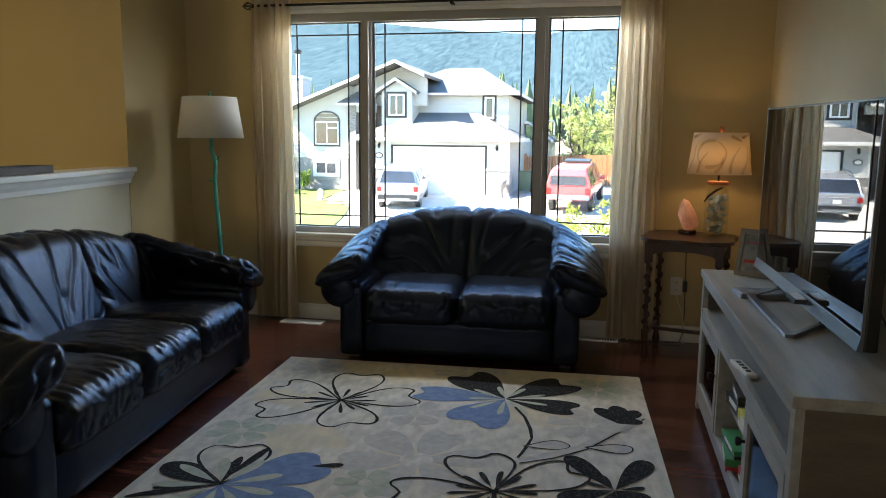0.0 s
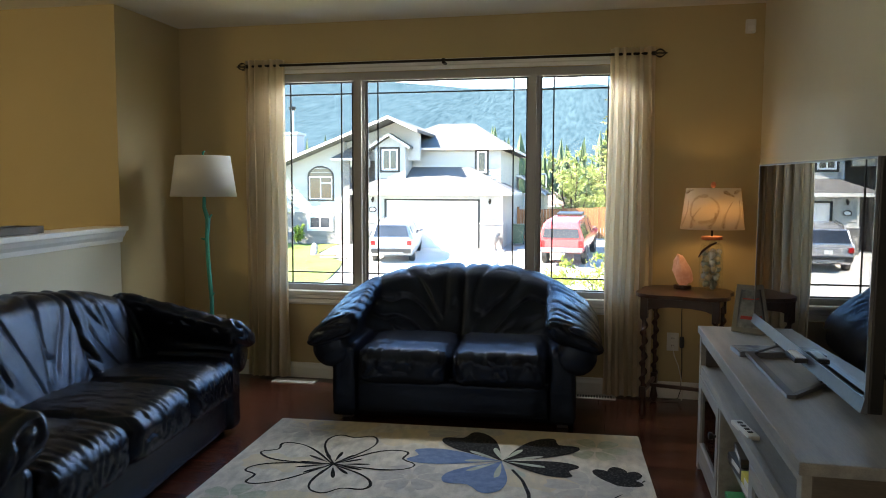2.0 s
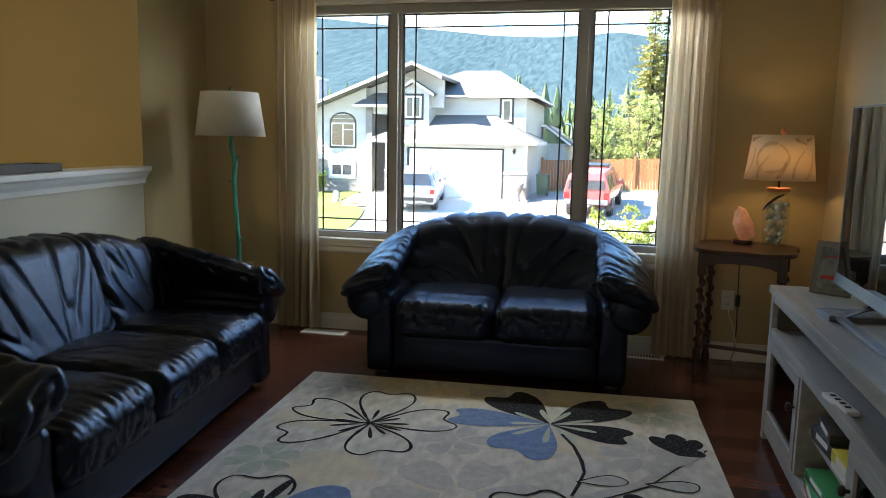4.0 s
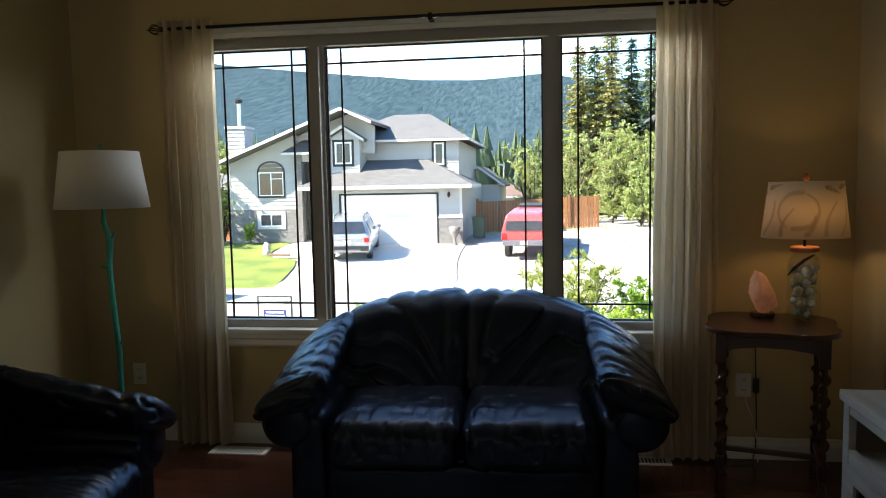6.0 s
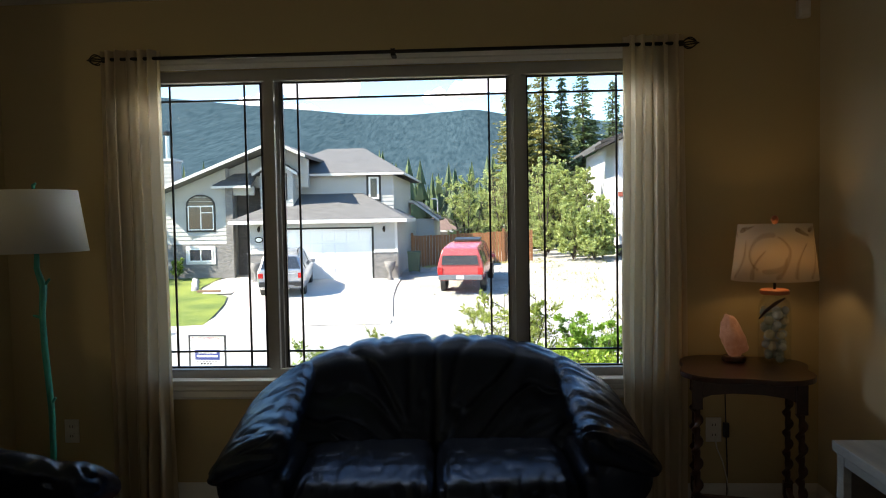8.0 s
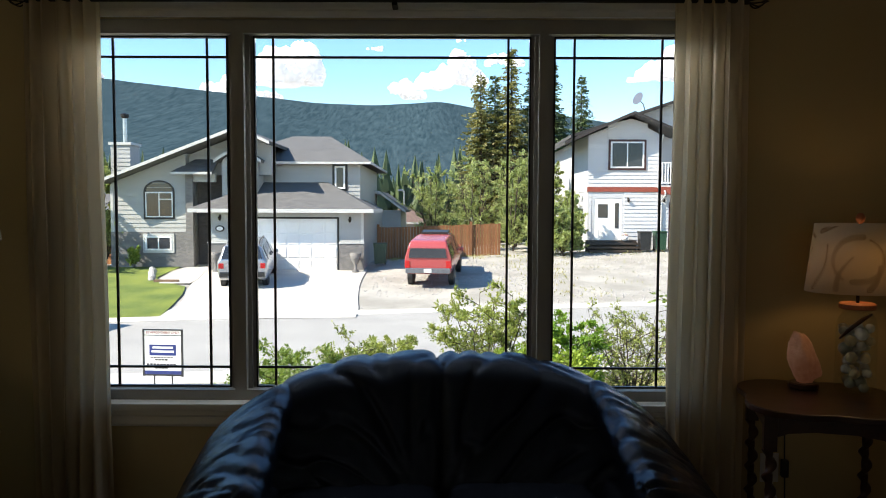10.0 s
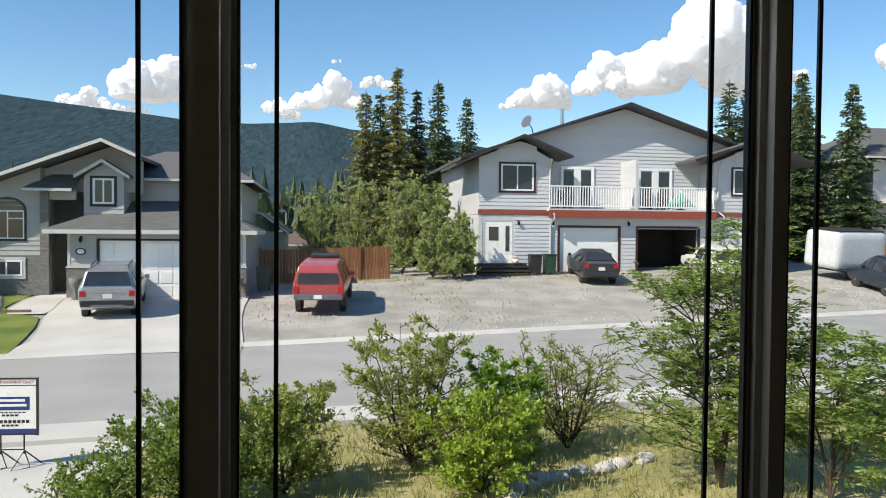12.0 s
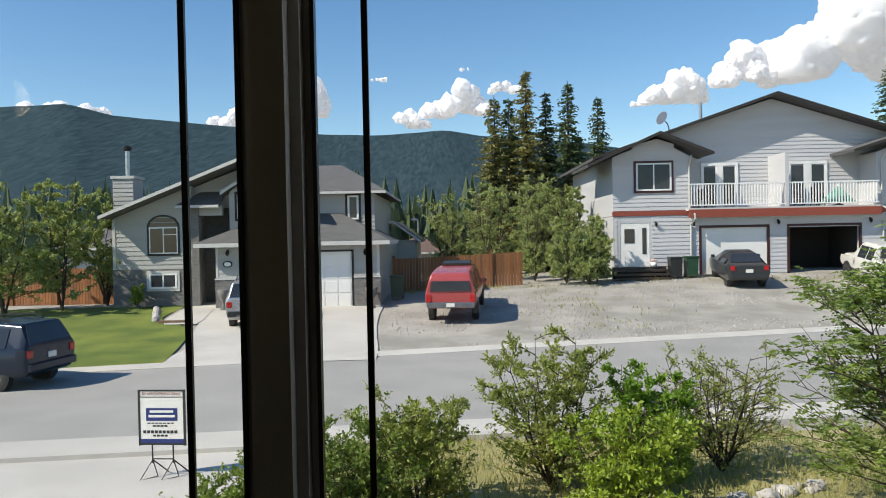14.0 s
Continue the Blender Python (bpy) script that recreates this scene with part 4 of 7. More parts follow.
# ---- outdoor materials ----
M["asphalt"] = mat("asphalt", (0.325, 0.315, 0.295), (0.275, 0.268, 0.252), rough=0.9, scale=0.6, fine=60, bump=0.3, dist=0.01)
M["concrete"] = mat("concrete", (0.50, 0.48, 0.44), (0.43, 0.41, 0.375), rough=0.85, scale=0.8, fine=40, bump=0.2, dist=0.006)
M["gravel"] = mat("gravel", (0.37, 0.35, 0.31), (0.25, 0.235, 0.205), rough=0.95, scale=0.7, fine=9, bump=0.6, dist=0.03)
M["lawn"] = mat("lawn", (0.165, 0.20, 0.030), (0.075, 0.115, 0.016), rough=0.95, scale=0.7, fine=30, bump=0.6, dist=0.04)
M["dry"] = mat("dry_grass", (0.36, 0.31, 0.15), (0.24, 0.225, 0.085), rough=0.95, scale=0.9, fine=18, bump=0.7, dist=0.05)
M["forest_floor"] = mat("forest_floor", (0.045, 0.06, 0.025), (0.03, 0.045, 0.02), rough=0.95, scale=0.05, fine=1, bump=0.6, dist=0.3)
# the blue-grey of distance haze is put into the forest's base colour
M["mountain"] = mat("hazy_forest_mountain", (0.019, 0.037, 0.047), (0.050, 0.080, 0.094), rough=1.0, scale=0.12, fine=0.7, bump=0.35, dist=2.0, stretch=(1, 0.10, 0.35), spec=0.0, mix=(0.3, 0.75))
M["shingle"] = mat("grey_shingle", (0.125, 0.122, 0.120), (0.080, 0.079, 0.078), rough=0.9, scale=2.5, fine=14, bump=0.6, dist=0.02, stretch=(1, 3, 3))
M["fascia"] = mat("dark_fascia", (0.030, 0.024, 0.021), (0.024, 0.020, 0.018), rough=0.6, bump=0.02)
M["eave"] = mat("pale_fascia", (0.50, 0.50, 0.48), (0.46, 0.46, 0.44), rough=0.6, bump=0.02)
M["stone"] = mat("grey_ledgestone", (0.13, 0.125, 0.12), (0.20, 0.19, 0.18), rough=0.9, scale=5, fine=16, bump=0.8, dist=0.03, stretch=(1, 1, 2.5))
M["fence"] = mat("red_cedar", (0.26, 0.105, 0.038), (0.19, 0.075, 0.028), rough=0.8, scale=3, fine=20, bump=0.2, dist=0.01, per_object=0.22, stretch=(4, 4, 0.5))
M["redtrim"] = mat("brick_red_trim", (0.27, 0.06, 0.035), (0.22, 0.05, 0.03), rough=0.6, bump=0.02)
M["maroon"] = mat("dark_maroon_trim", (0.055, 0.014, 0.012), (0.045, 0.012, 0.010), rough=0.5, bump=0.02)
M["pane_dark"] = mat("dark_window_glass", (0.022, 0.027, 0.034), (0.035, 0.04, 0.05), rough=0.05, scale=0.8, bump=0, spec=0.5)
M["dark_in"] = mat("dark_garage_inside", (0.035, 0.03, 0.027), (0.02, 0.018, 0.016), rough=0.9)
M["tyre"] = mat("tyre_rubber", (0.02, 0.02, 0.02), (0.03, 0.03, 0.03), rough=0.85)
M["rim"] = mat("alloy_rim", (0.5, 0.5, 0.5), (0.4, 0.4, 0.4), rough=0.3, metal=0.9, bump=0)
M["tail"] = mat("red_tail_lamp", (0.45, 0.015, 0.015), (0.38, 0.01, 0.01), rough=0.15, bump=0)
M["bark"] = mat("bark", (0.075, 0.055, 0.040), (0.045, 0.033, 0.026), rough=0.95, scale=6, fine=30, bump=0.6, dist=0.02)
M["rock"] = mat("pale_rock", (0.46, 0.44, 0.41), (0.33, 0.31, 0.29), rough=0.9, scale=4, fine=20, bump=0.5, dist=0.03, per_object=0.2)
M["cloud"] = mat("glowing_cloud", (0.95, 0.95, 0.96), (0.93, 0.93, 0.95), rough=1.0, scale=0.004, fine=0.02, bump=0.0, spec=0.0)


nt = M["cloud"].node_tree
ct = nt.nodes.new("ShaderNodeBsdfTranslucent")
# faint emission added to lighten the shaded undersides of the clouds
M["cloud"].node_tree.nodes["Principled BSDF"].inputs["Emission Color"].default_value = (0.95, 0.97, 1.0, 1)
M["cloud"].node_tree.nodes["Principled BSDF"].inputs["Emission Strength"].default_value = 0.13
ct.inputs["Color"].default_value = (0.96, 0.96, 0.98, 1)
cs = nt.nodes.new("ShaderNodeMixShader")
nt.links.new(nt.nodes["Principled BSDF"].outputs[0], cs.inputs[1])
nt.links.new(ct.outputs[0], cs.inputs[2])
nt.links.new(cs.outputs[0], nt.nodes["Material Output"].inputs["Surface"])


def paint(name, c, metal=0.3):
    return mat(name, c, tuple(q * 0.92 for q in c), rough=0.22, metal=metal, scale=3, fine=40, bump=0.0, spec=0.6)


def siding(name, c):
    return mat(name, c, tuple(q * 0.90 for q in c), rough=0.55, scale=0.8, fine=12, bump=0.03, dist=0.003, per_object=0.03, stretch=(0.4, 0.4, 3))


M["siding_grey"] = siding("grey_lap_siding", (0.37, 0.37, 0.35))
M["siding_white"] = siding("white_lap_siding", (0.52, 0.52, 0.53))


def leafy(name, a, b, through=0.28):
    m = mat(name, a, b, rough=0.55, scale=1.5, fine=9, bump=0)
    n = m.node_tree
    t = n.nodes.new("ShaderNodeBsdfTranslucent")
    t.inputs["Color"].default_value = (a[0] * 1.6, a[1] * 1.6, a[2] * 1.1, 1)
    s = n.nodes.new("ShaderNodeMixShader")
    s.inputs["Fac"].default_value = through
    n.links.new(n.nodes["Principled BSDF"].outputs[0], s.inputs[1])
    n.links.new(t.outputs[0], s.inputs[2])
    n.links.new(s.outputs[0], n.nodes["Material Output"].inputs["Surface"])
    return m


M["leaf_olive"] = leafy("willow_leaf", (0.265, 0.300, 0.066), (0.150, 0.190, 0.044))
M["leaf_bright"] = leafy("bright_green_leaf", (0.170, 0.284, 0.028), (0.098, 0.196, 0.021))
M["leaf_lime"] = leafy("yellow_green_leaf", (0.266, 0.346, 0.041), (0.173, 0.256, 0.028))
M["leaf_rowan"] = leafy("rowan_leaf", (0.185, 0.255, 0.048), (0.095, 0.145, 0.030))
M["leaf_aspen"] = leafy("aspen_leaf", (0.33, 0.375, 0.14), (0.21, 0.26, 0.09))
M["needle"] = leafy("spruce_needle", (0.081, 0.116, 0.040), (0.045, 0.071, 0.026), 0.15)
M["needle_gold"] = leafy("rusty_spruce_needle", (0.205, 0.185, 0.052), (0.110, 0.125, 0.038), 0.15)
M["grass_blade"] = leafy("meadow_grass", (0.340, 0.310, 0.115), (0.210, 0.225, 0.070), 0.3)


# ---- ground ----
def y_far(x):
    return 21.9 + 0.165 * max(-30, min(x, 40))


def y_near(x):
    return 13.1 + 0.085 * max(-30, min(x, 40))


def gz(x, y):
    xc = max(-40, min(x, 60))
    zs = -2.13 + 0.012 * max(-30, min(xc, 40))
    a, b = y_near(x), y_far(x)
    if y < a:
        return zs + 0.045 * min(a - y, 14)
    if y <= b:
        return zs
    k = max(0.0, min(1.0, (x + 2) / 14))
    rise = (0.086 + 0.02 * k) * min(y - b, 10.5 + 2 * k)
    beyond = max(0, y - 44)
    return zs + rise - 0.04 * min(beyond, 60)


def sheet(xs, ys, lift=0.0, skirt=None):
    """A sheet over the ground; ys may be numbers or functions of x."""
    bm = bmesh.new()
    g = []
    for x in xs:
        g.append([])
        for y in ys:
            yy = y(x) if callable(y) else y
            g[-1].append(bm.verts.new((x, yy, gz(x, yy) + lift)))
    for i in range(len(xs) - 1):
        for j in range(len(ys) - 1):
            bm.faces.new((g[i][j], g[i + 1][j], g[i + 1][j + 1], g[i][j + 1]))
    return bm


def spread(a, b, n):
    return [a + (b - a) * k / n for k in range(n + 1)]


xs = [-2600, -900, -300, -120, -70] + spread(-45, 60, 70) + [80, 130, 300, 900, 2600]
ys = [-40, -12] + spread(0.25, 12, 18) + [(lambda x, d=d: y_near(x) + d) for d in (-0.01, 0.01)] + [(lambda x, d=d: y_far(x) + d) for d in (-0.01, 0.01, 1, 2.5, 4, 6, 8, 10, 12.5)] + [50, 70, 110, 200, 500, 1500, 5200]
solid("ground", sheet(xs, ys, -0.02), M["gravel"], "gravel and dry earth lots between the houses", "ground", "structure")
solid("road", sheet(spread(-60, 80, 70), [lambda x: y_near(x), lambda x: (y_near(x) + y_far(x)) / 2, lambda x: y_far(x)], 0.004), M["asphalt"], "sun-bleached grey asphalt street", "road", "structure")


def kerb(name, f0, f1, h, label):
    bm = bmesh.new()
    rows = []
    for x in spread(-60, 80, 70):
        a, b = f0(x), f1(x)
        rows.append([bm.verts.new((x, yy, gz(x, yy) + z)) for yy, z in ((a, -0.1), (a, h[0]), (b, h[1]), (b, -0.1))])
    for p, q in zip(rows, rows[1:]):
        for i in range(3):
            bm.faces.new((p[i], q[i], q[i + 1], p[i + 1]))
    solid(name, bm, M["concrete"], label, "kerb", "structure")


kerb("kerb_far", lambda x: y_far(x) - 0.05, lambda x: y_far(x) + 0.36, (0.02, 0.08), "pale rolled concrete kerb along the far lots")
kerb("pavement_near", lambda x: y_near(x) - 1.35, lambda x: y_near(x) - 0.02, (0.10, 0.10), "pale concrete footpath along the street")
solid("manhole_cover", lathe([(0.36, -0.03), (0.36, 0.006), (0.33, 0.012), (0.30, 0.006), (0.0001, 0.008)], 24), M["iron"], "round iron cover in the asphalt street", "manhole cover", at=pose(8.6, 16.6, gz(8.6, 16.6) + 0.004))


def slabs(name, rows, lift, material, label, cat):
    solid(name, rows_mesh(rows, lift), material, label, cat, "structure")


def rows_mesh(rows, lift, nx=10):
    """Rows of (y, x0, x1): a sheet between two edges."""
    bm = bmesh.new()
    g = []
    for y, a, b in rows:
        g.append([bm.verts.new((x, y, gz(x, y) + lift)) for x in spread(a, b, nx)])
    for p, q in zip(g, g[1:]):
        for i in range(nx):
            bm.faces.new((p[i], p[i + 1], q[i + 1], q[i]))
    return bm


slabs("driveway", [(20.8, -9.3, -2.7), (22.5, -9.0, -2.8), (24, -9.3, -3.0), (26, -9.8, -3.2), (28, -10.2, -3.3), (30.2, -10.4, -3.3)], 0.02, M["concrete"], "bright concrete driveway before the grey house", "driveway")
slabs("path_front", [(26.6, -11.2, -10.0), (27.5, -11.5, -10.0), (29.5, -11.6, -10.3), (32, -11.6, -10.3)], 0.035, M["concrete"], "concrete path to the entry porch", "path")
slabs("lawn_front", [(20.5, -40, -9.05), (21.6, -40, -9.1), (23, -40, -9.3), (24.5, -40, -9.55), (26, -40, -9.95), (26.6, -40, -10.7), (27.3, -40, -11.5), (28, -40, -11.8), (31.2, -40, -11.9)], 0.03, M["lawn"], "mown green lawn before the grey house", "lawn")
slabs("driveway_near", [(1.5, -12, -4.6), (5, -12, -4.3), (8, -12, -3.8), (10.5, -12, -3.3), (11.75, -12, -2.9)], 0.02, M["concrete"], "pale concrete driveway below the window", "driveway")
slabs("yard", [(0.3, -4.5, 40), (4, -4.4, 40), (7, -4.0, 40), (9.5, -3.5, 40), (11.7, -2.9, 40)], 0.012, M["dry"], "dry grassy front yard", "yard")


# ---- buildings ----
def window(h, x0, x1, z0, z1, y, trim, split=(0.5,), dark=None):
    """A window in a wall that faces -y at y."""
    w = part("window", boxes((x0 - 0.11, x1 + 0.11, y - 0.035, y + 0.02, z0 - 0.11, z0 - 0.004), (x0 - 0.11, x1 + 0.11, y - 0.035, y + 0.02, z1 + 0.004, z1 + 0.11), (x0 - 0.11, x0 - 0.004, y - 0.035, y + 0.02, z0 - 0.004, z1 + 0.004), (x1 + 0.004, x1 + 0.11, y - 0.035, y + 0.02, z0 - 0.004, z1 + 0.004)), trim, h)
    f = 0.075
    part("frame", boxes((x0, x1, y - 0.05, y + 0.03, z0, z0 + f), (x0, x1, y - 0.05, y + 0.03, z1 - f, z1), (x0, x0 + f, y - 0.05, y + 0.03, z0 + f, z1 - f), (x1 - f, x1, y - 0.05, y + 0.03, z0 + f, z1 - f)), M["vinyl"], w)
    cuts = [0, *split, 1]
    for a, b in zip(cuts, cuts[1:]):
        xa, xb = x0 + f + (x1 - x0 - 2 * f) * a, x0 + f + (x1 - x0 - 2 * f) * b
        part("pane", boxes((xa + 0.03, xb - 0.03, y - 0.028, y - 0.02, z0 + f, z1 - f)), dark or M["pane_dark"], w)
    for a in split:
        xm = x0 + f + (x1 - x0 - 2 * f) * a
        part("bar", boxes((xm - 0.03, xm + 0.03, y - 0.045, y - 0.01, z0 + f, z1 - f)), M["vinyl"], w)
    return w


def laps(h, outline, y, material, step=0.20, proud=0.028):
    """Siding boards on a wall that faces -y at y: each one leans out to its lower edge. outline: convex (x, z) corners."""
    n = len(outline)

    def reach(z):
        xs_ = []
        for i in range(n):
            (xa, za), (xb, zb) = outline[i], outline[(i + 1) % n]
            if abs(zb - za) > 1e-6 and min(za, zb) - 1e-6 <= z <= max(za, zb) + 1e-6:
                xs_.append(xa + (xb - xa) * (z - za) / (zb - za))
        return (min(xs_), max(xs_)) if len(xs_) > 1 else None
    z, top = min(p[1] for p in outline), max(p[1] for p in outline)
    while z < top - 0.05:
        zt = min(z + step, top)
        lo, hi = reach(z + 1e-4), reach(zt - 1e-4)
        if lo and hi:
            bm = bmesh.new()
            a = [bm.verts.new(p) for p in ((lo[0], y, z), (lo[0], y - proud, z), (hi[0], y - 0.003, zt), (hi[0], y, zt))]
            b = [bm.verts.new(p) for p in ((lo[1], y, z), (lo[1], y - proud, z), (hi[1], y - 0.003, zt), (hi[1], y, zt))]
            bm.faces.new(a)
            bm.faces.new(b[::-1])
            for i in range(4):
                bm.faces.new((a[i], b[i], b[(i + 1) % 4], a[(i + 1) % 4]))
            part("siding_board", bm, material, h)
        z += step


def rect(x0, x1, z0, z1):
    return [(x0, z0), (x1, z0), (x1, z1), (x0, z1)]


def roof(name, faces, material, parent, thick=0.14, label=""):
    bm = bmesh.new()
    cache = {}
    for f in faces:
        vs = []
        for p in f:
            if p not in cache:
                cache[p] = bm.verts.new(p)
            vs.append(cache[p])
        bm.faces.new(vs)
    ob = part(name, bm, material, parent, label)
    for p in ob.data.polygons:
        if p.normal.z < 0:
            p.flip()
    so = ob.modifiers.new("thickness", "SOLIDIFY")
    so.thickness, so.offset = thick, -1
    return ob


def hip(name, x0, x1, y0, y1, ze, zr, inset, material, parent):
    """A hip roof on a rectangle of eaves, its ridge along x."""
    ym = (y0 + y1) / 2
    a, b, c, d = (x0, y0, ze), (x1, y0, ze), (x1, y1, ze), (x0, y1, ze)
    r, s = (x0 + inset, ym, zr), (x1 - inset, ym, zr)
    ob = roof(name, [(a, b, s, r), (b, c, s), (c, d, r, s), (d, a, r)], material, parent)
    part("fascia", boxes((x0, x1, y0 - 0.02, y0 + 0.03, ze - 0.12, ze - 0.01), (x0 - 0.02, x0 + 0.03, y0, y1, ze - 0.12, ze - 0.01), (x1 - 0.03, x1 + 0.02, y0, y1, ze - 0.12, ze - 0.01)), M["eave"], ob)
    return ob


def gable(name, x0, xm, x1, y0, y1, z0, zm, z1, material, trim, parent):
    """Two roof slopes that meet at xm, their gable end towards -y."""
    ob = roof(name, [((x0, y0, z0), (xm, y0, zm), (xm, y1, zm), (x0, y1, z0)), ((xm, y0, zm), (x1, y0, z1), (x1, y1, z1), (xm, y1, zm))], material, parent)
    t = 0.145
    for xa, za, xb, zb in ((x0, z0, xm, zm), (xm, zm, x1, z1)):
        part("fascia", prism([(xa, za - t), (xa, za - 0.005), (xb, zb - 0.005), (xb, zb - t)], "y", y0 - 0.03, y0 + 0.03), trim, ob)
    return ob


def wall_lamp(h, x, y, z):
    l = part("wall_lamp", boxes((x - 0.05, x + 0.05, y - 0.03, y, z - 0.08, z + 0.10)), M["iron"], h)
    part("lantern", lathe([(0.03, z - 0.16), (0.075, z - 0.04), (0.085, z - 0.03), (0.02, z + 0.06)], 8, centre=(x, y - 0.11)), M["iron"], l)


# the grey house across the street
gh = thing("grey_house", "grey split-level house with double garage and shingle roofs", "house", pose(-0.11, 0, -0.06))
G0, G1, GY = -10.15, -3.35, 30.0
part("garage_wall", boxes((G0, -8.995, GY, GY + 0.2, -1.6, 1.25), (-4.495, G1, GY, GY + 0.2, -1.6, 1.25), (-8.995, -4.495, GY, GY + 0.2, 0.92, 1.25), (G0, G0 + 0.2, GY + 0.2, 33, -1.6, 1.25), (G1 - 0.2, G1, GY + 0.2, 40, -1.6, 1.25)), M["siding_grey"], gh)
gd = part("garage_door", boxes((-8.99, -4.50, GY + 0.06, GY + 0.10, -1.45, 0.92)), M["white"], gh, "white sectional double garage door")
for k in range(4):
    for j in range(8):
        xa, za = -8.95 + j * 0.555, -1.42 + k * 0.58
        part("panel", bevel(boxes((xa + 0.04, xa + 0.515, GY + 0.045, GY + 0.0605, za + 0.05, za + 0.53)), 0.006, 1), M["white"], gd)
part("door_trim", boxes((-9.08, -8.99, GY - 0.03, GY + 0.05, -1.45, 1.0), (-4.50, -4.41, GY - 0.03, GY + 0.05, -1.45, 1.0), (-8.99, -4.50, GY - 0.03, GY + 0.05, 0.92, 1.0)), M["came"], gh)
for a, b in ((G0 - 0.04, -9.09), (-4.40, G1 + 0.04)):
    part("stone_skirt", boxes((a, b, GY - 0.09, GY - 0.002, -1.6, -0.17)), M["stone"], gh)
    part("stone_cap", boxes((a - 0.02, b + 0.02, GY - 0.12, GY - 0.001, -0.168, -0.11)), M["eave"], gh)
    part("corner_board", boxes((a + 0.02, a + 0.12, GY - 0.03, GY - 0.001, -0.10, 1.2)) if a < -9 else boxes((b - 0.14, b - 0.02, GY - 0.03, GY - 0.001, -0.10, 1.2)), M["eave"], gh)
wall_lamp(gh, -9.66, GY, 0.99)
wall_lamp(gh, -3.93, GY, 0.92)
part("number_plate", lathe([(0.16, 0), (0.16, 0.02), (0.13, 0.03)], 20), M["iron"], gh).matrix_local = pose(-9.67, GY - 0.030, 0.48, 90) @ Matrix.Diagonal((1.25, 0.85, 1, 1))
part("number_face", lathe([(0.115, 0.031), (0.115, 0.036), (0.001, 0.038)], 20), M["plastic"], gh, "white oval house number plate").matrix_local = pose(-9.67, GY - 0.030, 0.48, 90) @ Matrix.Diagonal((1.25, 0.8, 1, 1))
a, b, c, d = (G0 - 0.75, GY - 0.55, 1.36), (G1 + 0.5, GY - 0.55, 1.36), (G1 + 0.5, 34.2, 1.36), (G0 - 0.75, 34.2, 1.36)
r0, r1 = (-7.4, 33.4, 3.02), (-6.1, 33.4, 3.02)
gr = roof("garage_roof", [(a, b, r1, r0), (b, c, r1), (d, a, r0), (c, d, r0, r1)], M["shingle"], gh)
part("fascia", boxes((G0 - 0.75, G1 + 0.5, GY - 0.58, GY - 0.53, 1.19, 1.355), (G1 + 0.47, G1 + 0.52, GY - 0.55, 34, 1.19, 1.355), (G0 - 0.77, G0 - 0.72, GY - 0.55, 34, 1.19, 1.355)), M["eave"], gr)
part("ridge_vent", boxes((-7.35, -6.15, 33.2, 33.6, 3.0, 3.12)), M["fascia"], gr)
part("soffit", boxes((G0 - 0.7, G1 + 0.45, GY - 0.5, GY, 1.19, 1.21)), M["eave"], gr)
# upper storey
part("upper_wall", boxes((-10.1, -3.75, 32.4, 41, 1.0, 3.45)), M["siding_grey"], gh)
part("bay_wall", prism([(-9.85, 1.2), (-8.3, 1.2), (-8.3, 3.55), (-9.08, 4.05), (-9.85, 3.55)], "y", 31.0, 33.0), M["siding_grey"], gh)
gable("bay_roof", -10.15, -9.08, -8.02, 30.7, 33.5, 3.56, 4.22, 3.56, M["shingle"], M["eave"], gh)
window(gh, -9.50, -8.68, 2.40, 3.44, 30.995, M["came"])
window(gh, -4.95, -4.46, 2.30, 3.37, 32.395, M["came"], ())
hip("main_roof", -10.4, -3.2, 31.95, 41.4, 3.56, 5.15, 2.6, M["shingle"], gh)
# left wing with the arched window, under a long slope
part("wing_wall", prism([(-14.9, -1.5), (-11.5, -1.5), (-11.5, 3.84), (-14.9, 2.50)], "y", 31.0, 41), M["siding_grey"], gh)
part("gable_wall", prism([(-11.5, 2.9), (-7.7, 2.9), (-7.7, 4.22), (-8.95, 4.80), (-11.5, 3.82)], "y", 31.5, 31.75), M["siding_grey"], gh)
gable("wing_roof", -15.12, -8.95, -7.5, 30.1, 42, 2.60, 5.0, 4.34, M["shingle"], M["eave"], gh)
part("wing_stone", boxes((-14.93, -11.48, 30.93, 30.998, -1.5, 0.28)), M["stone"], gh)
part("corner_board", boxes((-14.93, -14.80, 30.96, 31.02, 0.285, 2.45)), M["eave"], gh)
aw = part("arched_window", boxes((-13.34, -12.10, 30.95, 31.02, 0.86, 0.95), (-13.42, -13.34, 30.95, 31.02, 0.86, 2.10), (-12.10, -12.02, 30.95, 31.02, 0.86, 2.10)), M["came"], gh, "arched window with dark trim")
bm = bmesh.new()
for r0_, r1_, ya, yb in ((0.62, 0.70, 30.95, 31.02),):
    ring = []
    for k in range(17):
        t = math.pi * k / 16
        ring.append([bm.verts.new((-12.72 + r * math.cos(t), yy, 2.10 + r * 0.75 * math.sin(t))) for r in (r0_, r1_) for yy in (ya, yb)])
    for p, q in zip(ring, ring[1:]):
        for i, j in ((0, 1), (1, 3), (3, 2), (2, 0)):
            bm.faces.new((p[i], p[j], q[j], q[i]))
part("arch_trim", bm, M["came"], aw)
part("pane", prism([(-12.72 + 0.62 * math.cos(math.pi * k / 16), 2.10 + 0.46 * math.sin(math.pi * k / 16)) for k in range(17)], "y", 30.975, 30.985), M["pane_dark"], aw)
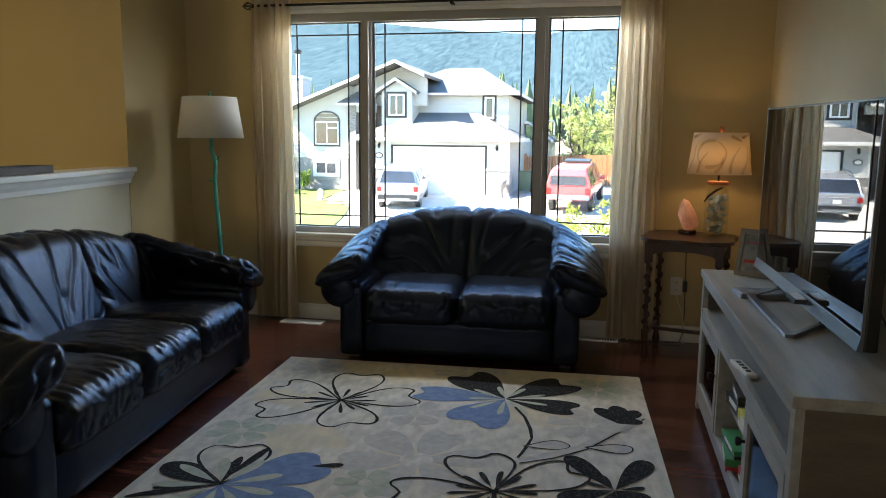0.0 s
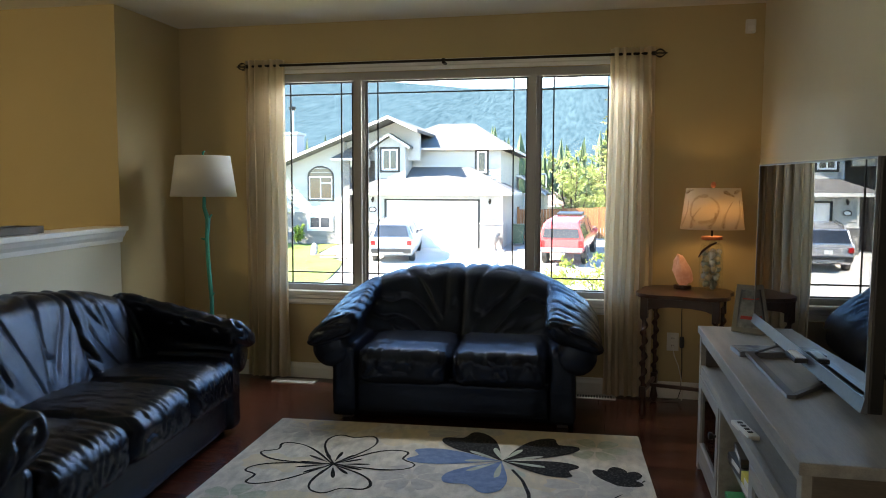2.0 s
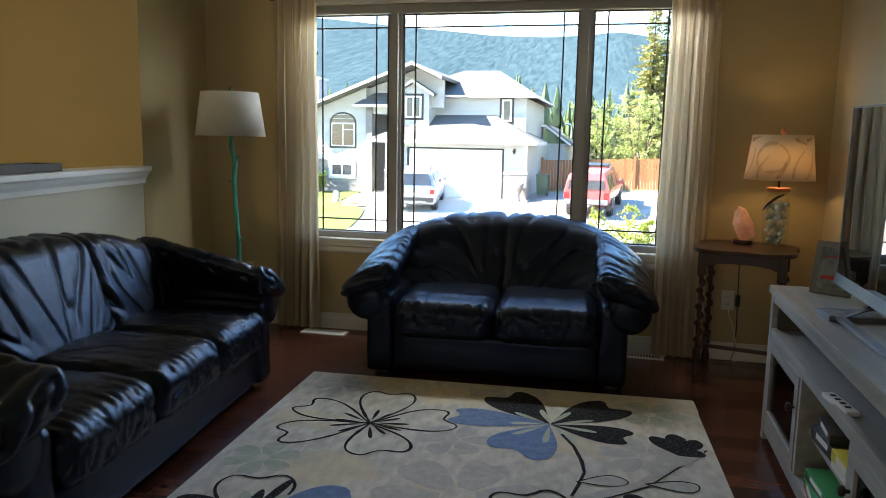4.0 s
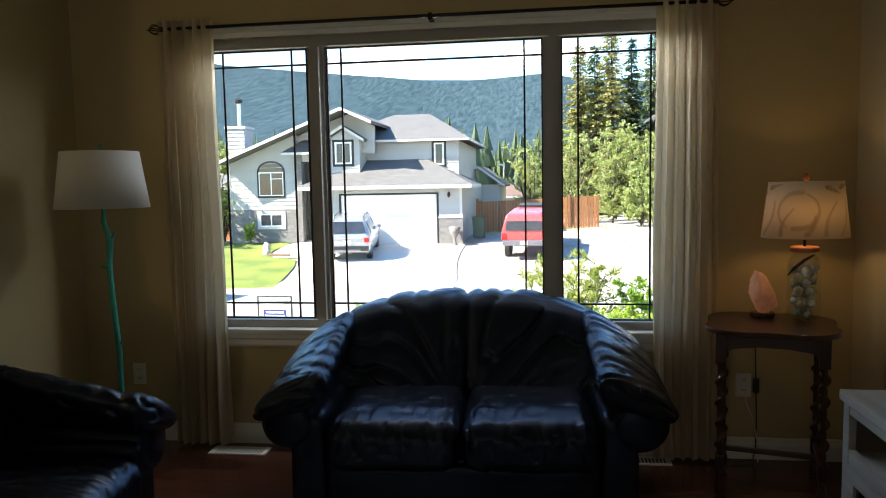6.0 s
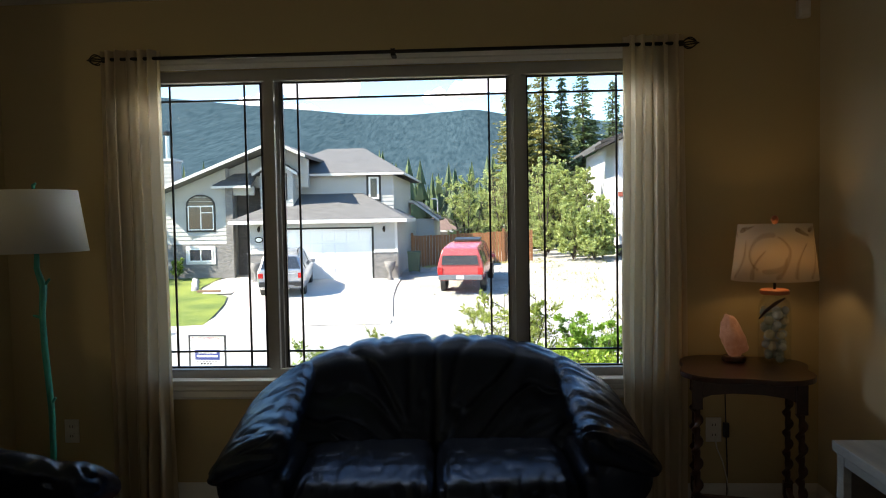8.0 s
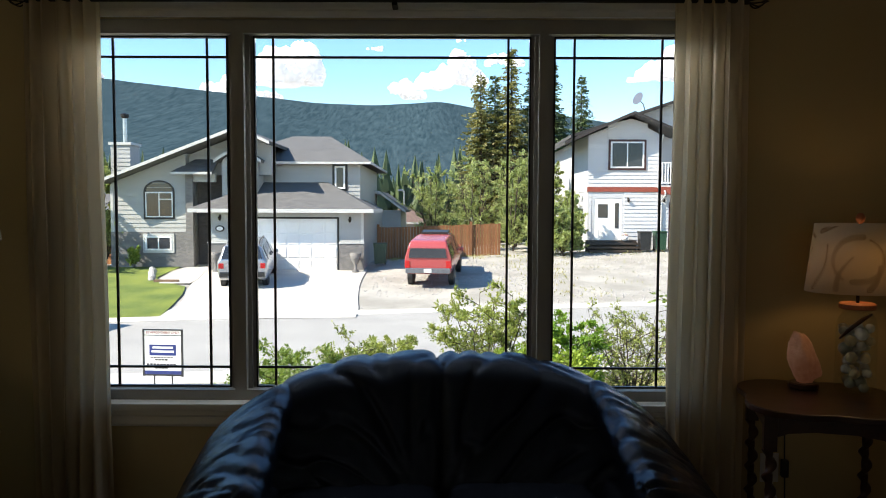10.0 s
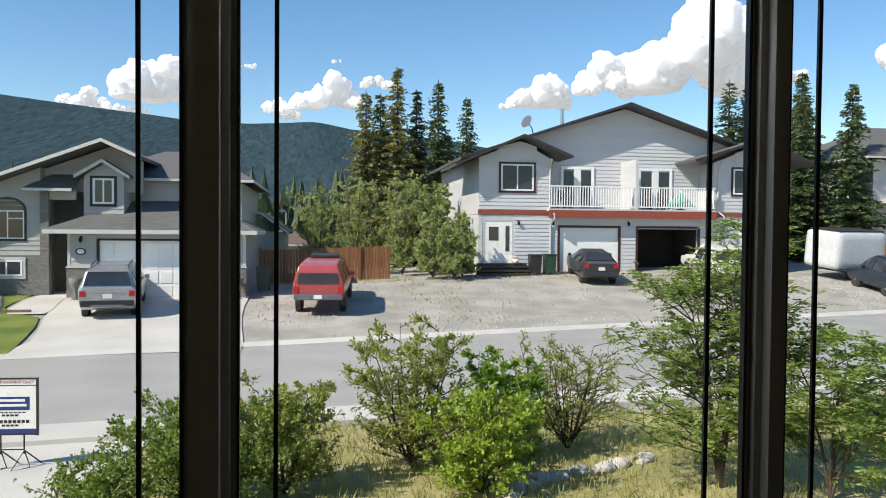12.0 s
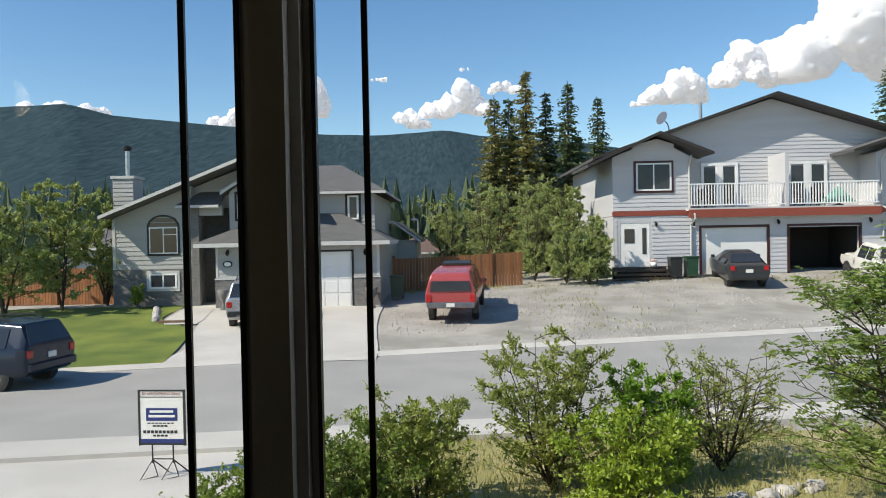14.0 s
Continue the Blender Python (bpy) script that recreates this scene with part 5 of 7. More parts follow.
part("frame", boxes((-13.34, -12.10, 30.955, 30.99, 2.04, 2.09), (-13.34, -12.10, 30.955, 30.99, 0.95, 1.00), (-13.34, -13.29, 30.955, 30.99, 1.00, 2.04), (-12.15, -12.10, 30.955, 30.99, 1.00, 2.04), (-12.745, -12.695, 30.955, 30.99, 1.00, 2.04), (-12.695, -12.15, 30.955, 30.99, 1.75, 1.79)), M["vinyl"], aw)
for xa, xb in ((-13.29, -12.745), (-12.695, -12.15)):
    part("pane", boxes((xa, xb, 30.963, 30.968, 1.00, 2.04)), M["pane_dark"], aw)
window(gh, -13.35, -12.15, -0.55, 0.10, 30.93, M["eave"])
for o, y in ((rect(G0, -9.09, -0.10, 1.24), GY), (rect(-4.40, G1, -0.10, 1.24), GY), (rect(-8.98, -4.51, 1.01, 1.24), GY), (rect(-8.3, -3.75, 1.4, 3.45), 32.4),
             ([(-9.85, 1.4), (-8.3, 1.4), (-8.3, 3.55), (-9.08, 4.05), (-9.85, 3.55)], 31.0), ([(-14.9, 0.29), (-11.5, 0.29), (-11.5, 3.84), (-14.9, 2.50)], 31.0), ([(-11.5, 2.95), (-7.7, 2.95), (-7.7, 4.22), (-8.95, 4.80), (-11.5, 3.82)], 31.5)):
    laps(gh, o, y, M["siding_grey"])
# entry porch between wing and garage
part("porch_back", boxes((-11.5, -10.1, 32.6, 32.8, -1.5, 3.4)), M["stone"], gh)
part("porch_column", boxes((-11.48, -11.15, 30.85, 31.2, -1.5, 2.95)), M["stone"], gh)
part("porch_beam", boxes((-11.5, -10.15, 30.95, 31.15, 2.55, 2.96)), M["siding_grey"], gh)
part("entry_door", boxes((-11.0, -10.25, 32.54, 32.6, -1.2, 0.9)), M["darkwood"], gh)
roof("porch_roof", [((-12.0, 30.5, 3.0), (-10.16, 30.5, 3.0), (-10.16, 31.5, 3.62), (-11.2, 31.5, 3.62))], M["shingle"], gh)
part("porch_fascia", boxes((-12.0, -10.16, 30.46, 30.52, 2.88, 2.99)), M["eave"], gh)
ch = part("chimney", boxes((-16.0, -15.05, 33.5, 34.6, -1.4, 4.42)), M["siding_grey"], gh)
laps(ch, rect(-16.0, -15.05, 2.6, 4.40), 33.5, M["siding_grey"])
part("cap", boxes((-16.08, -14.97, 33.42, 34.68, 4.42, 4.55)), M["eave"], ch)
part("flue", tube([(-15.5, 34, 4.5), (-15.5, 34, 5.75)], 0.10, 12), M["rim"], ch)
part("cowl", lathe([(0.10, 5.75), (0.2, 5.82), (0.2, 5.95), (0.06, 6.02)], 14, centre=(-15.5, 34)), M["iron"], ch)

# the white duplex
dx = thing("white_duplex", "white-sided duplex with red trim, balconies and two garages", "house", pose(-0.25, 0, 0.13))
DY = 36.0
gar = ((12.14, 15.36), (16.45, 19.87))
dr = ((8.13, 9.57), (22.25, 23.6))
segs = [(7.8, dr[0][0]), (dr[0][1], gar[0][0]), (gar[0][1], gar[1][0]), (gar[1][1], dr[1][0]), (dr[1][1], 25.2)]
rows = [(a, b, DY, DY + 0.2, -1.4, 2.08) for a, b in segs]
rows += [(gar[0][0], gar[0][1], DY, DY + 0.2, 1.45, 2.08), (gar[1][0], gar[1][1], DY, DY + 0.2, 1.4, 2.08), (dr[0][0], dr[0][1], DY, DY + 0.2, 1.75, 2.08), (dr[1][0], dr[1][1], DY, DY + 0.2, 1.7, 2.08)]
rows += [(7.8, 8.0, DY + 0.2, 39, -1.4, 2.08), (25.0, 25.2, DY + 0.2, 39, -1.4, 2.08), (7.8, 8.0, 39, 48, -1.4, 5.0), (25.0, 25.2, 39, 48, -1.4, 5.0)]
part("lower_wall", boxes(*rows), M["siding_white"], dx)
part("red_band", boxes((7.76, 11.6, DY - 0.05, DY - 0.002, 2.09, 2.33), (20.71, 25.24, DY - 0.05, DY - 0.002, 2.07, 2.31)), M["redtrim"], dx)
bays = ((7.8, 9.98, 11.6, 6.05), (20.72, 23.15, 25.2, 6.15))
for a, m, b, zt in bays:
    part("bay_wall", prism([(a, 2.10), (b, 2.10), (b, 5.0), (m, zt - 0.2), (a, 5.0)], "y", DY, 39), M["siding_white"], dx)
    part("centre_panel", prism([(m - 1.2, 4.9), (m + 0.85, 4.9), (m + 0.85, 5.60), (m, zt - 0.18), (m - 1.2, 5.55)], "y", DY - 0.03, DY - 0.002), M["siding_white"], dx)
gable("bay_roof", 6.45, 9.98, 12.55, 35.2, 40, 4.62, 6.16, 5.12, M["shingle"], M["fascia"], dx)
gable("bay_roof", 19.25, 23.15, 26.3, 35.2, 40, 5.10, 6.30, 5.02, M["shingle"], M["fascia"], dx)
part("upper_wall", prism([(11.6, 2.3), (20.9, 2.3), (24.6, 5.0), (24.0, 5.6), (16.3, 8.0), (8.6, 5.6), (8.4, 5.0)], "y", 37.6, 48), M["siding_white"], dx)
gable("main_roof", 7.0, 16.3, 25.6, 36.75, 48.5, 5.1, 8.23, 5.2, M["shingle"], M["fascia"], dx)
for a, b, x in ((8.95, 10.68, 0.5), (21.85, 23.85, 0.4)):
    window(dx, a, b, 3.32, 4.68, DY - 0.031, M["maroon"], (x,))
for a, m, b, zt in bays:
    laps(dx, [(a, 2.35), (b, 2.35), (b, 5.0), (m, zt - 0.2), (a, 5.0)], DY, M["siding_white"])
    laps(dx, [(m - 1.2, 4.9), (m + 0.85, 4.9), (m + 0.85, 5.60), (m, zt - 0.18), (m - 1.2, 5.55)], DY - 0.03, M["siding_white"])
laps(dx, [(11.6, 2.42), (20.7, 2.42), (23.9, 4.9), (23.9, 5.6), (16.3, 8.0), (8.7, 5.6), (8.7, 4.9)], 37.6, M["siding_white"])
for a, b in segs:
    laps(dx, rect(a + 0.13, b - 0.13, -1.2, 2.08), DY, M["siding_white"])
for a, b in ((*gar[0],), (*gar[1],)):
    laps(dx, rect(a - 0.12, b + 0.12, 1.57, 2.08), DY, M["siding_white"])
# balcony
bal = part("balcony", boxes((11.4, 20.7, 35.6, 37.6, 2.28, 2.42)), M["eave"], dx)
part("balcony_fascia", boxes((11.4, 20.7, 35.5, 35.598, 1.95, 2.34)), M["redtrim"], bal)
part("balcony_soffit", boxes((11.6, 20.9, 35.6, 36.0, 1.96, 1.99)), M["eave"], bal)
part("party_wall", boxes((16.1, 16.28, 35.6, 37.6, 2.42, 5.05)), M["siding_white"], bal)
for z in (2.52, 3.55):
    part("rail", boxes((11.5, 16.1, 35.62, 35.68, z, z + 0.06), (16.28, 20.66, 35.62, 35.68, z, z + 0.06)), M["vinyl"], bal)
for k in range(65):
    x = 11.56 + k * 0.1405
    if not 16.05 < x < 16.33:
        part("baluster", boxes((x - 0.02, x + 0.02, 35.63, 35.67, 2.58, 3.55)), M["vinyl"], bal)
for x0, x1 in ((12.75, 14.45), (17.2, 19.0)):
    fd = part("patio_doors", boxes((x0 - 0.1, x1 + 0.1, 37.52, 37.6, 4.62, 4.78), (x0 - 0.1, x0, 37.52, 37.6, 2.43, 4.62), (x1, x1 + 0.1, 37.52, 37.6, 2.43, 4.62), ((x0 + x1) / 2 - 0.14, (x0 + x1) / 2 + 0.14, 37.52, 37.6, 2.43, 4.62)), M["vinyl"], dx)
    for a, b in ((x0, (x0 + x1) / 2 - 0.14), ((x0 + x1) / 2 + 0.14, x1)):
        part("pane", boxes((a + 0.06, b - 0.06, 37.55, 37.58, 2.6, 4.55)), M["pane_dark"], fd)
        part("door_frame", boxes((a, a + 0.06, 37.53, 37.6, 2.43, 4.62), (b - 0.06, b, 37.53, 37.6, 2.43, 4.62)), M["vinyl"], fd)
part("garage_door", boxes((gar[0][0], gar[0][1], DY + 0.08, DY + 0.12, -1.3, 1.45)), M["white"], dx, "closed white garage door")
part("garage_inside", boxes((gar[1][0], gar[1][1], DY + 3.0, DY + 3.1, -1.3, 1.4), (gar[1][0] - 0.05, gar[1][0], DY + 0.2, DY + 3, -1.3, 1.4), (gar[1][1], gar[1][1] + 0.05, DY + 0.2, DY + 3, -1.3, 1.4), (gar[1][0], gar[1][1], DY + 0.2, DY + 3, 1.4, 1.45)), M["dark_in"], dx, "dark open garage")
for a, b in gar:
    part("garage_trim", boxes((a - 0.12, a, DY - 0.03, DY + 0.06, -1.2, 1.56), (b, b + 0.12, DY - 0.03, DY + 0.06, -1.2, 1.56), (a, b, DY - 0.03, DY + 0.06, 1.44, 1.56)), M["maroon"], dx)
for a, b in dr:
    d = part("entry_door", boxes((a, b, DY + 0.02, DY + 0.08, -0.45, 1.75)), M["white"], dx)
    part("pane", boxes((a + 0.22, a + 0.72, DY + 0.005, DY + 0.021, 0.75, 1.45)), M["pane_dark"], d)
    part("sidelight", boxes((b - 0.34, b - 0.14, DY + 0.005, DY + 0.021, 0.2, 1.5)), M["pane_dark"], d)
for k in range(3):
    part("step", boxes((7.7, 10.3, DY - 1.2 + 0.3 * k, DY - 0.85 + 0.3 * k, -1.0 + 0.18 * k, -0.9 + 0.18 * k)), M["darkwood"], dx)
part("porch_deck", boxes((7.7, 10.3, DY - 0.3, DY - 0.001, -1.0, -0.42)), M["darkwood"], dx)
for x in (11.55, 20.95):
    part("downspout", tube([(x, DY - 0.4, 5.0), (x, DY - 0.08, 4.6), (x, DY - 0.08, 2.4), (x + 0.12, DY - 0.55, 2.1), (x + 0.12, DY - 0.55, 1.9), (x + 0.05, DY - 0.1, 1.6), (x + 0.05, DY - 0.1, -1.0)], 0.045, 8), M["eave"], dx)
for x in (9.9, 11.75, 15.9, 20.4):
    wall_lamp(dx, x, DY, 1.7)
di = part("satellite_dish", lathe([(0.02, 0), (0.2, 0.03), (0.36, 0.11)], 20), M["tvgrey"], dx)
di.matrix_local = pose(10.9, 38.0, 7.15, 70, 0, -60)
part("dish_arm", tube([(11.3, 38.2, 6.45), (11.15, 38.1, 6.9), (10.9, 38.0, 7.1)], 0.03, 6), M["tvgrey"], dx)
part("roof_vent", tube([(13.5, 40, 7.2), (13.5, 40, 8.3)], 0.09, 10), M["rim"], dx)

um = thing("patio_umbrella", "lowered sea-green patio umbrella on the balcony", "umbrella", pose(18.75, 36.3, 2.56))
bm = bmesh.new()
tip_ = bm.verts.new((0, 0, 0.98))
rim_ = [bm.verts.new(((0.95 if k % 2 else 0.62) * math.cos(k * math.pi / 8), (0.60 if k % 2 else 0.40) * math.sin(k * math.pi / 8), 0.10 if k % 2 else 0.16)) for k in range(16)]
for k in range(16):
    bm.faces.new((rim_[k], rim_[(k + 1) % 16], tip_))
part("canopy", bm, mat("sea_green_canvas", (0.10, 0.33, 0.27), (0.07, 0.26, 0.21), rough=0.8), um)
part("pole", tube([(0, 0, 0), (0, 0, 1.08)], 0.025, 8), M["vinyl"], um)
part("foot", lathe([(0.25, 0), (0.25, 0.05), (0.04, 0.09)], 16), M["stone"], um)


def patio_chair(x, y, rz):
    ch_ = thing("patio_chair", "dark slatted patio chair on the balcony", "chair", pose(x, y, 2.555, 0, 0, rz), group="balcony chairs")
    part("seat", rbox(-0.26, 0.26, -0.25, 0.25, 0.40, 0.44, 0.01), M["black"], ch_)
    part("backrest", rbox(-0.25, 0.25, 0.22, 0.26, 0.45, 0.98, 0.01), M["black"], ch_)
    for px in (-0.23, 0.23):
        for py in (-0.22, 0.22):
            part("leg", boxes((px - 0.02, px + 0.02, py - 0.02, py + 0.02, 0, 0.40)), M["black"], ch_)


patio_chair(12.3, 36.6, 20)
patio_chair(17.0, 36.7, -15)
patio_chair(17.9, 36.6, 10)
fp = thing("flower_pot", "small pot of pink flowers beside the entry door", "plant pot", pose(9.45, 35.7, -0.29))
part("pot", lathe([(0.12, 0), (0.17, 0.22), (0.15, 0.22), (0.02, 0.18)], 16), M["vinyl"], fp, smooth=True)
bm = bmesh.new()
for k in range(14):
    bmesh.ops.create_icosphere(bm, subdivisions=1, radius=0.05, matrix=Matrix.Translation((0.13 * math.cos(k * 2.4) * (k / 14) ** 0.5, 0.13 * math.sin(k * 2.4) * (k / 14) ** 0.5, 0.36 - 0.006 * k)))
part("flowers", bm, mat("pink_petals", (0.62, 0.32, 0.38), (0.32, 0.36, 0.16), rough=0.7, scale=14), fp)
# the third house, beyond the cedar fence
h3 = thing("far_house", "pale sided house with a white balcony beyond a fence", "house")
part("wall", boxes((35.0, 52, 42, 54, -1.6, 6.2)), M["siding_white"], h3)
hip("roof", 34.0, 53, 41.2, 55, 6.35, 9.2, 5.5, M["shingle"], h3)
b3 = part("balcony", boxes((35.2, 40.4, 40.5, 42, 3.35, 3.6)), M["eave"], h3)
for k in range(26):
    part("baluster", boxes((35.25 + k * 0.2, 35.31 + k * 0.2, 40.52, 40.58, 3.6, 4.7)), M["vinyl"], b3)
part("rail", boxes((35.2, 40.4, 40.5, 40.6, 4.7, 4.8)), M["vinyl"], b3)
for x in (36.0, 40.2):
    part("post", boxes((x - 0.1, x + 0.1, 40.6, 40.8, -1.2, 3.35)), M["darkwood"], b3)
for a, b, c, e in ((37.0, 37.8, 4.6, 6.0), (38.6, 39.5, 3.7, 5.9), (39.8, 40.7, 4.6, 5.9)):
    window(h3, a, b, c, e, 41.995, M["eave"], ())
# low roofs behind the fence
sh = thing("low_bungalow", "brown low-roofed bungalow behind the fence", "house")
part("wall", boxes((-4.5, -1.3, 52, 58, -2.6, 0.2)), M["siding_grey"], sh)
hip("roof", -4.9, -0.9, 51.4, 58.6, 0.3, 1.3, 1.5, mat("brown_shingle", (0.15, 0.095, 0.075), (0.11, 0.07, 0.055), rough=0.9, scale=2, fine=12), sh)
sh = thing("tan_outbuilding", "tan outbuilding with a shingle roof beside the grey house", "house")
part("wall", boxes((-3.7, -2.4, 40, 46, -1.5, 1.2)), M["siding_grey"], sh)
gable("roof", -4.6, -3.6, -2.1, 39.6, 46.5, 2.3, 2.3, 1.2, M["shingle"], M["eave"], sh)
sh = thing("grey_garage", "small grey garage behind the lawn", "garage")
part("wall", boxes((-23, -17.6, 42, 48, -1.6, 1.0)), M["siding_grey"], sh)
hip("roof", -23.5, -17.1, 41.5, 48.5, 1.1, 2.6, 2.4, M["shingle"], sh)


# ---- fences ----
def fence(pts, h, label):
    f = thing("cedar_fence", label, "fence", group="cedar fences")
    for (xa, ya), (xb, yb) in zip(pts, pts[1:]):
        d = Vector((xb - xa, yb - ya))
        n = max(1, int(d.length / 0.15))
        ang = math.degrees(math.atan2(d.y, d.x))
        for k in range(n):
            x, y = xa + d.x * (k + 0.5) / n, ya + d.y * (k + 0.5) / n
            o = new("board", board_mesh)
            o.parent = f
            o.matrix_local = pose(x, y, gz(x, y) - 0.05, 0, 0, ang) @ Matrix.Diagonal((1, 1, h + random.uniform(-0.02, 0.02), 1))
        for k in range(int(d.length / 2.4) + 1):
            x, y = xa + d.x * min(1, k * 2.4 / d.length), ya + d.y * min(1, k * 2.4 / d.length)
            z = gz(x, y)
            part("post", boxes((x - 0.06, x + 0.06, y - 0.09, y + 0.05, z - 0.1, z + h + 0.10)), M["fence"], f)


board_mesh = finish(boxes((-0.068, 0.068, -0.011, 0.011, 0, 1)), "board", M["fence"])
fence([(-3.3, 35.6), (3.04, 36.0)], 1.66, "red-stained cedar board fence behind the red truck")
fence([(-24, 35), (-15.4, 33.6)], 1.7, "red-stained cedar fence beside the grey house")
fence([(30.5, 38.5), (46, 37.5)], 1.9, "cedar board fence before the far house")


# ---- vehicles: rear at y = 0, front towards +y ----
def vehicle(name, label, cat, st, colour, at, sides, rear, axles, wheel_r, extras=(), plate=True, lamp=(0.80, 1.0), front=None):
    v = thing(name, label, cat, at)
    bm = bmesh.new()
    rings = []
    for y, zb, zl, zt, wb, wl, wt in st:
        half = [(wb * 0.93, zb), (wb, zb + 0.08), (wl + 0.01, (zb + zl) * 0.52), (wl, zl), (wt + 0.03, zt - 0.06), (wt - 0.05, zt)]
        rings.append([bm.verts.new((x, y, z)) for x, z in half] + [bm.verts.new((-x, y, z)) for x, z in reversed(half)])
    for a, b in zip(rings, rings[1:]):
        for i in range(12):
            bm.faces.new((a[i], a[(i + 1) % 12], b[(i + 1) % 12], b[i]))
    bm.faces.new(rings[0])
    bm.faces.new(rings[-1][::-1])
    body = part("body", bm, colour, v, smooth=True)
    for p in body.data.polygons:
        p.use_smooth = True
    soft = body.modifiers.new("rounding", "BEVEL")
    soft.width, soft.segments, soft.limit_method, soft.angle_limit = 0.055, 3, "ANGLE", radians(24)
    body.modifiers.new("shading", "WEIGHTED_NORMAL")

    def ring(y):
        for a, b in zip(st, st[1:]):
            if a[0] <= y <= b[0]:
                k = (y - a[0]) / max(1e-6, b[0] - a[0])
                return [p + (q - p) * k for p, q in zip(a, b)]
        return st[-1]
    for y0, y1 in sides:
        for s in (-1, 1):
            q = []
            for y, k in ((y0, 0.05), (y1, 0.05), (y1, 0.86), (y0, 0.86)):
                _, zb, zl, zt, wb, wl, wt = ring(y)
                z = zl + (zt - 0.06 - zl) * k
                q.append((s * (wl + (wt + 0.03 - wl) * k + 0.008), y, z))
            bm = bmesh.new()
            bm.faces.new([bm.verts.new(p) for p in q])
            w = part("side_window", bm, M["pane_dark"], v)
            w.modifiers.new("thickness", "SOLIDIFY").thickness = 0.012
    for kind_, spot in (("rear_window", rear), ("windscreen", front)):
        if not spot:
            continue
        xb, zb_, yb, xt, zt_, yt = spot
        bm = bmesh.new()
        bm.faces.new([bm.verts.new(p) for p in ((-xb, yb, zb_), (xb, yb, zb_), (xt, yt, zt_), (-xt, yt, zt_))])
        w = part(kind_, bm, M["pane_dark"], v)
        w.modifiers.new("thickness", "SOLIDIFY").thickness = 0.02
    y0, zb, zl, zt, wb, wl, wt = st[0]
    for s in (-1, 1):
        a, b = sorted((s * (wl - 0.20), s * (wl - 0.005)))
        part("tail_lamp", rbox(a, b, y0 - 0.025, y0 + 0.10, lamp[0], lamp[1], 0.015), M["tail"], v)
        part("mirror", rbox(*sorted((s * (st[len(st) // 2][5] + 0.02), s * (st[len(st) // 2][5] + 0.19))), axles[1] - 0.95, axles[1] - 0.83, 1.02, 1.17, 0.03), colour, v)
    part("bumper", rbox(-wl + 0.03, wl - 0.03, y0 - 0.09, y0 + 0.06, zb - 0.02, zb + 0.18, 0.03), M["tvgrey"] if "silver" in extras else M["black"] if "blackbumper" in extras else colour, v)
    if "blackbumper" in extras:
        part("skid_plate", rbox(-wl * 0.6, wl * 0.6, y0 - 0.10, y0 + 0.02, zb - 0.02, zb + 0.05, 0.01), M["tvgrey"], v)
        for s in (-1, 1):
            part("sill_cladding", rbox(*sorted((s * (wl - 0.02), s * (wl + 0.025))), axles[0] + 0.4, axles[1] - 0.4, 0.27, 0.42, 0.02), M["black"], v)
        part("tailgate_trim", rbox(-wl * 0.62, wl * 0.62, y0 - 0.03, y0 + 0.03, zl - 0.06, zl - 0.02, 0.008), M["rim"], v)
    if plate:
        part("number_plate", boxes((-0.15, 0.15, y0 - 0.102, y0 - 0.088, zb + 0.02, zb + 0.16)) if "silver" in extras else boxes((-0.15, 0.15, y0 - 0.03, y0 - 0.006, zl - 0.28, zl - 0.13)), M["plastic"], v)
    if "rails" in extras:
        for s in (-1, 1):
            part("roof_rail", tube([(s * 0.60, 0.7, st[3][3] - 0.02), (s * 0.60, 0.9, st[3][3] + 0.06), (s * 0.60, 2.2, st[3][3] + 0.06), (s * 0.60, 2.4, st[3][3] - 0.02)], 0.02, 6), M["black"], v)
    if "rack" in extras:
        part("roof_tray", rbox(-0.55, 0.55, 2.3, 3.1, st[3][3] + 0.0, st[3][3] + 0.09, 0.02), M["black"], v)
    for y in axles:
        for s in (-1, 1):
            x = s * (wl - 0.11)
            arch = part("wheel_arch", lathe([(wheel_r + 0.07, -0.06), (wheel_r + 0.07, 0.135), (wheel_r + 0.02, 0.14)], 24), M["black"], v)
            arch.matrix_local = pose(x - s * 0.0, y, wheel_r, 0, 90 * s, 0)
            wh = part("wheel", lathe([(wheel_r * 0.62, -0.10), (wheel_r * 0.96, -0.11), (wheel_r, -0.08), (wheel_r, 0.10), (wheel_r * 0.96, 0.13), (wheel_r * 0.64, 0.135)], 28), M["tyre"], v)
            wh.matrix_local = pose(x, y, wheel_r, 0, 90 * s, 0) @ Matrix.Translation((0, 0, 0.015))
            part("rim", lathe([(wheel_r * 0.64, 0.10), (wheel_r * 0.64, 0.138), (wheel_r * 0.55, 0.13), (0.06, 0.12), (0.055, 0.14), (0.001, 0.14)], 20), M["rim"], wh)
            for k in range(5):
                o = part("spoke_gap", boxes((wheel_r * 0.18, wheel_r * 0.52, -wheel_r * 0.09, wheel_r * 0.09, 0.122, 0.139)), M["black"], wh)
                o.matrix_local = pose(0, 0, 0, 0, 0, 72 * k)
    return v


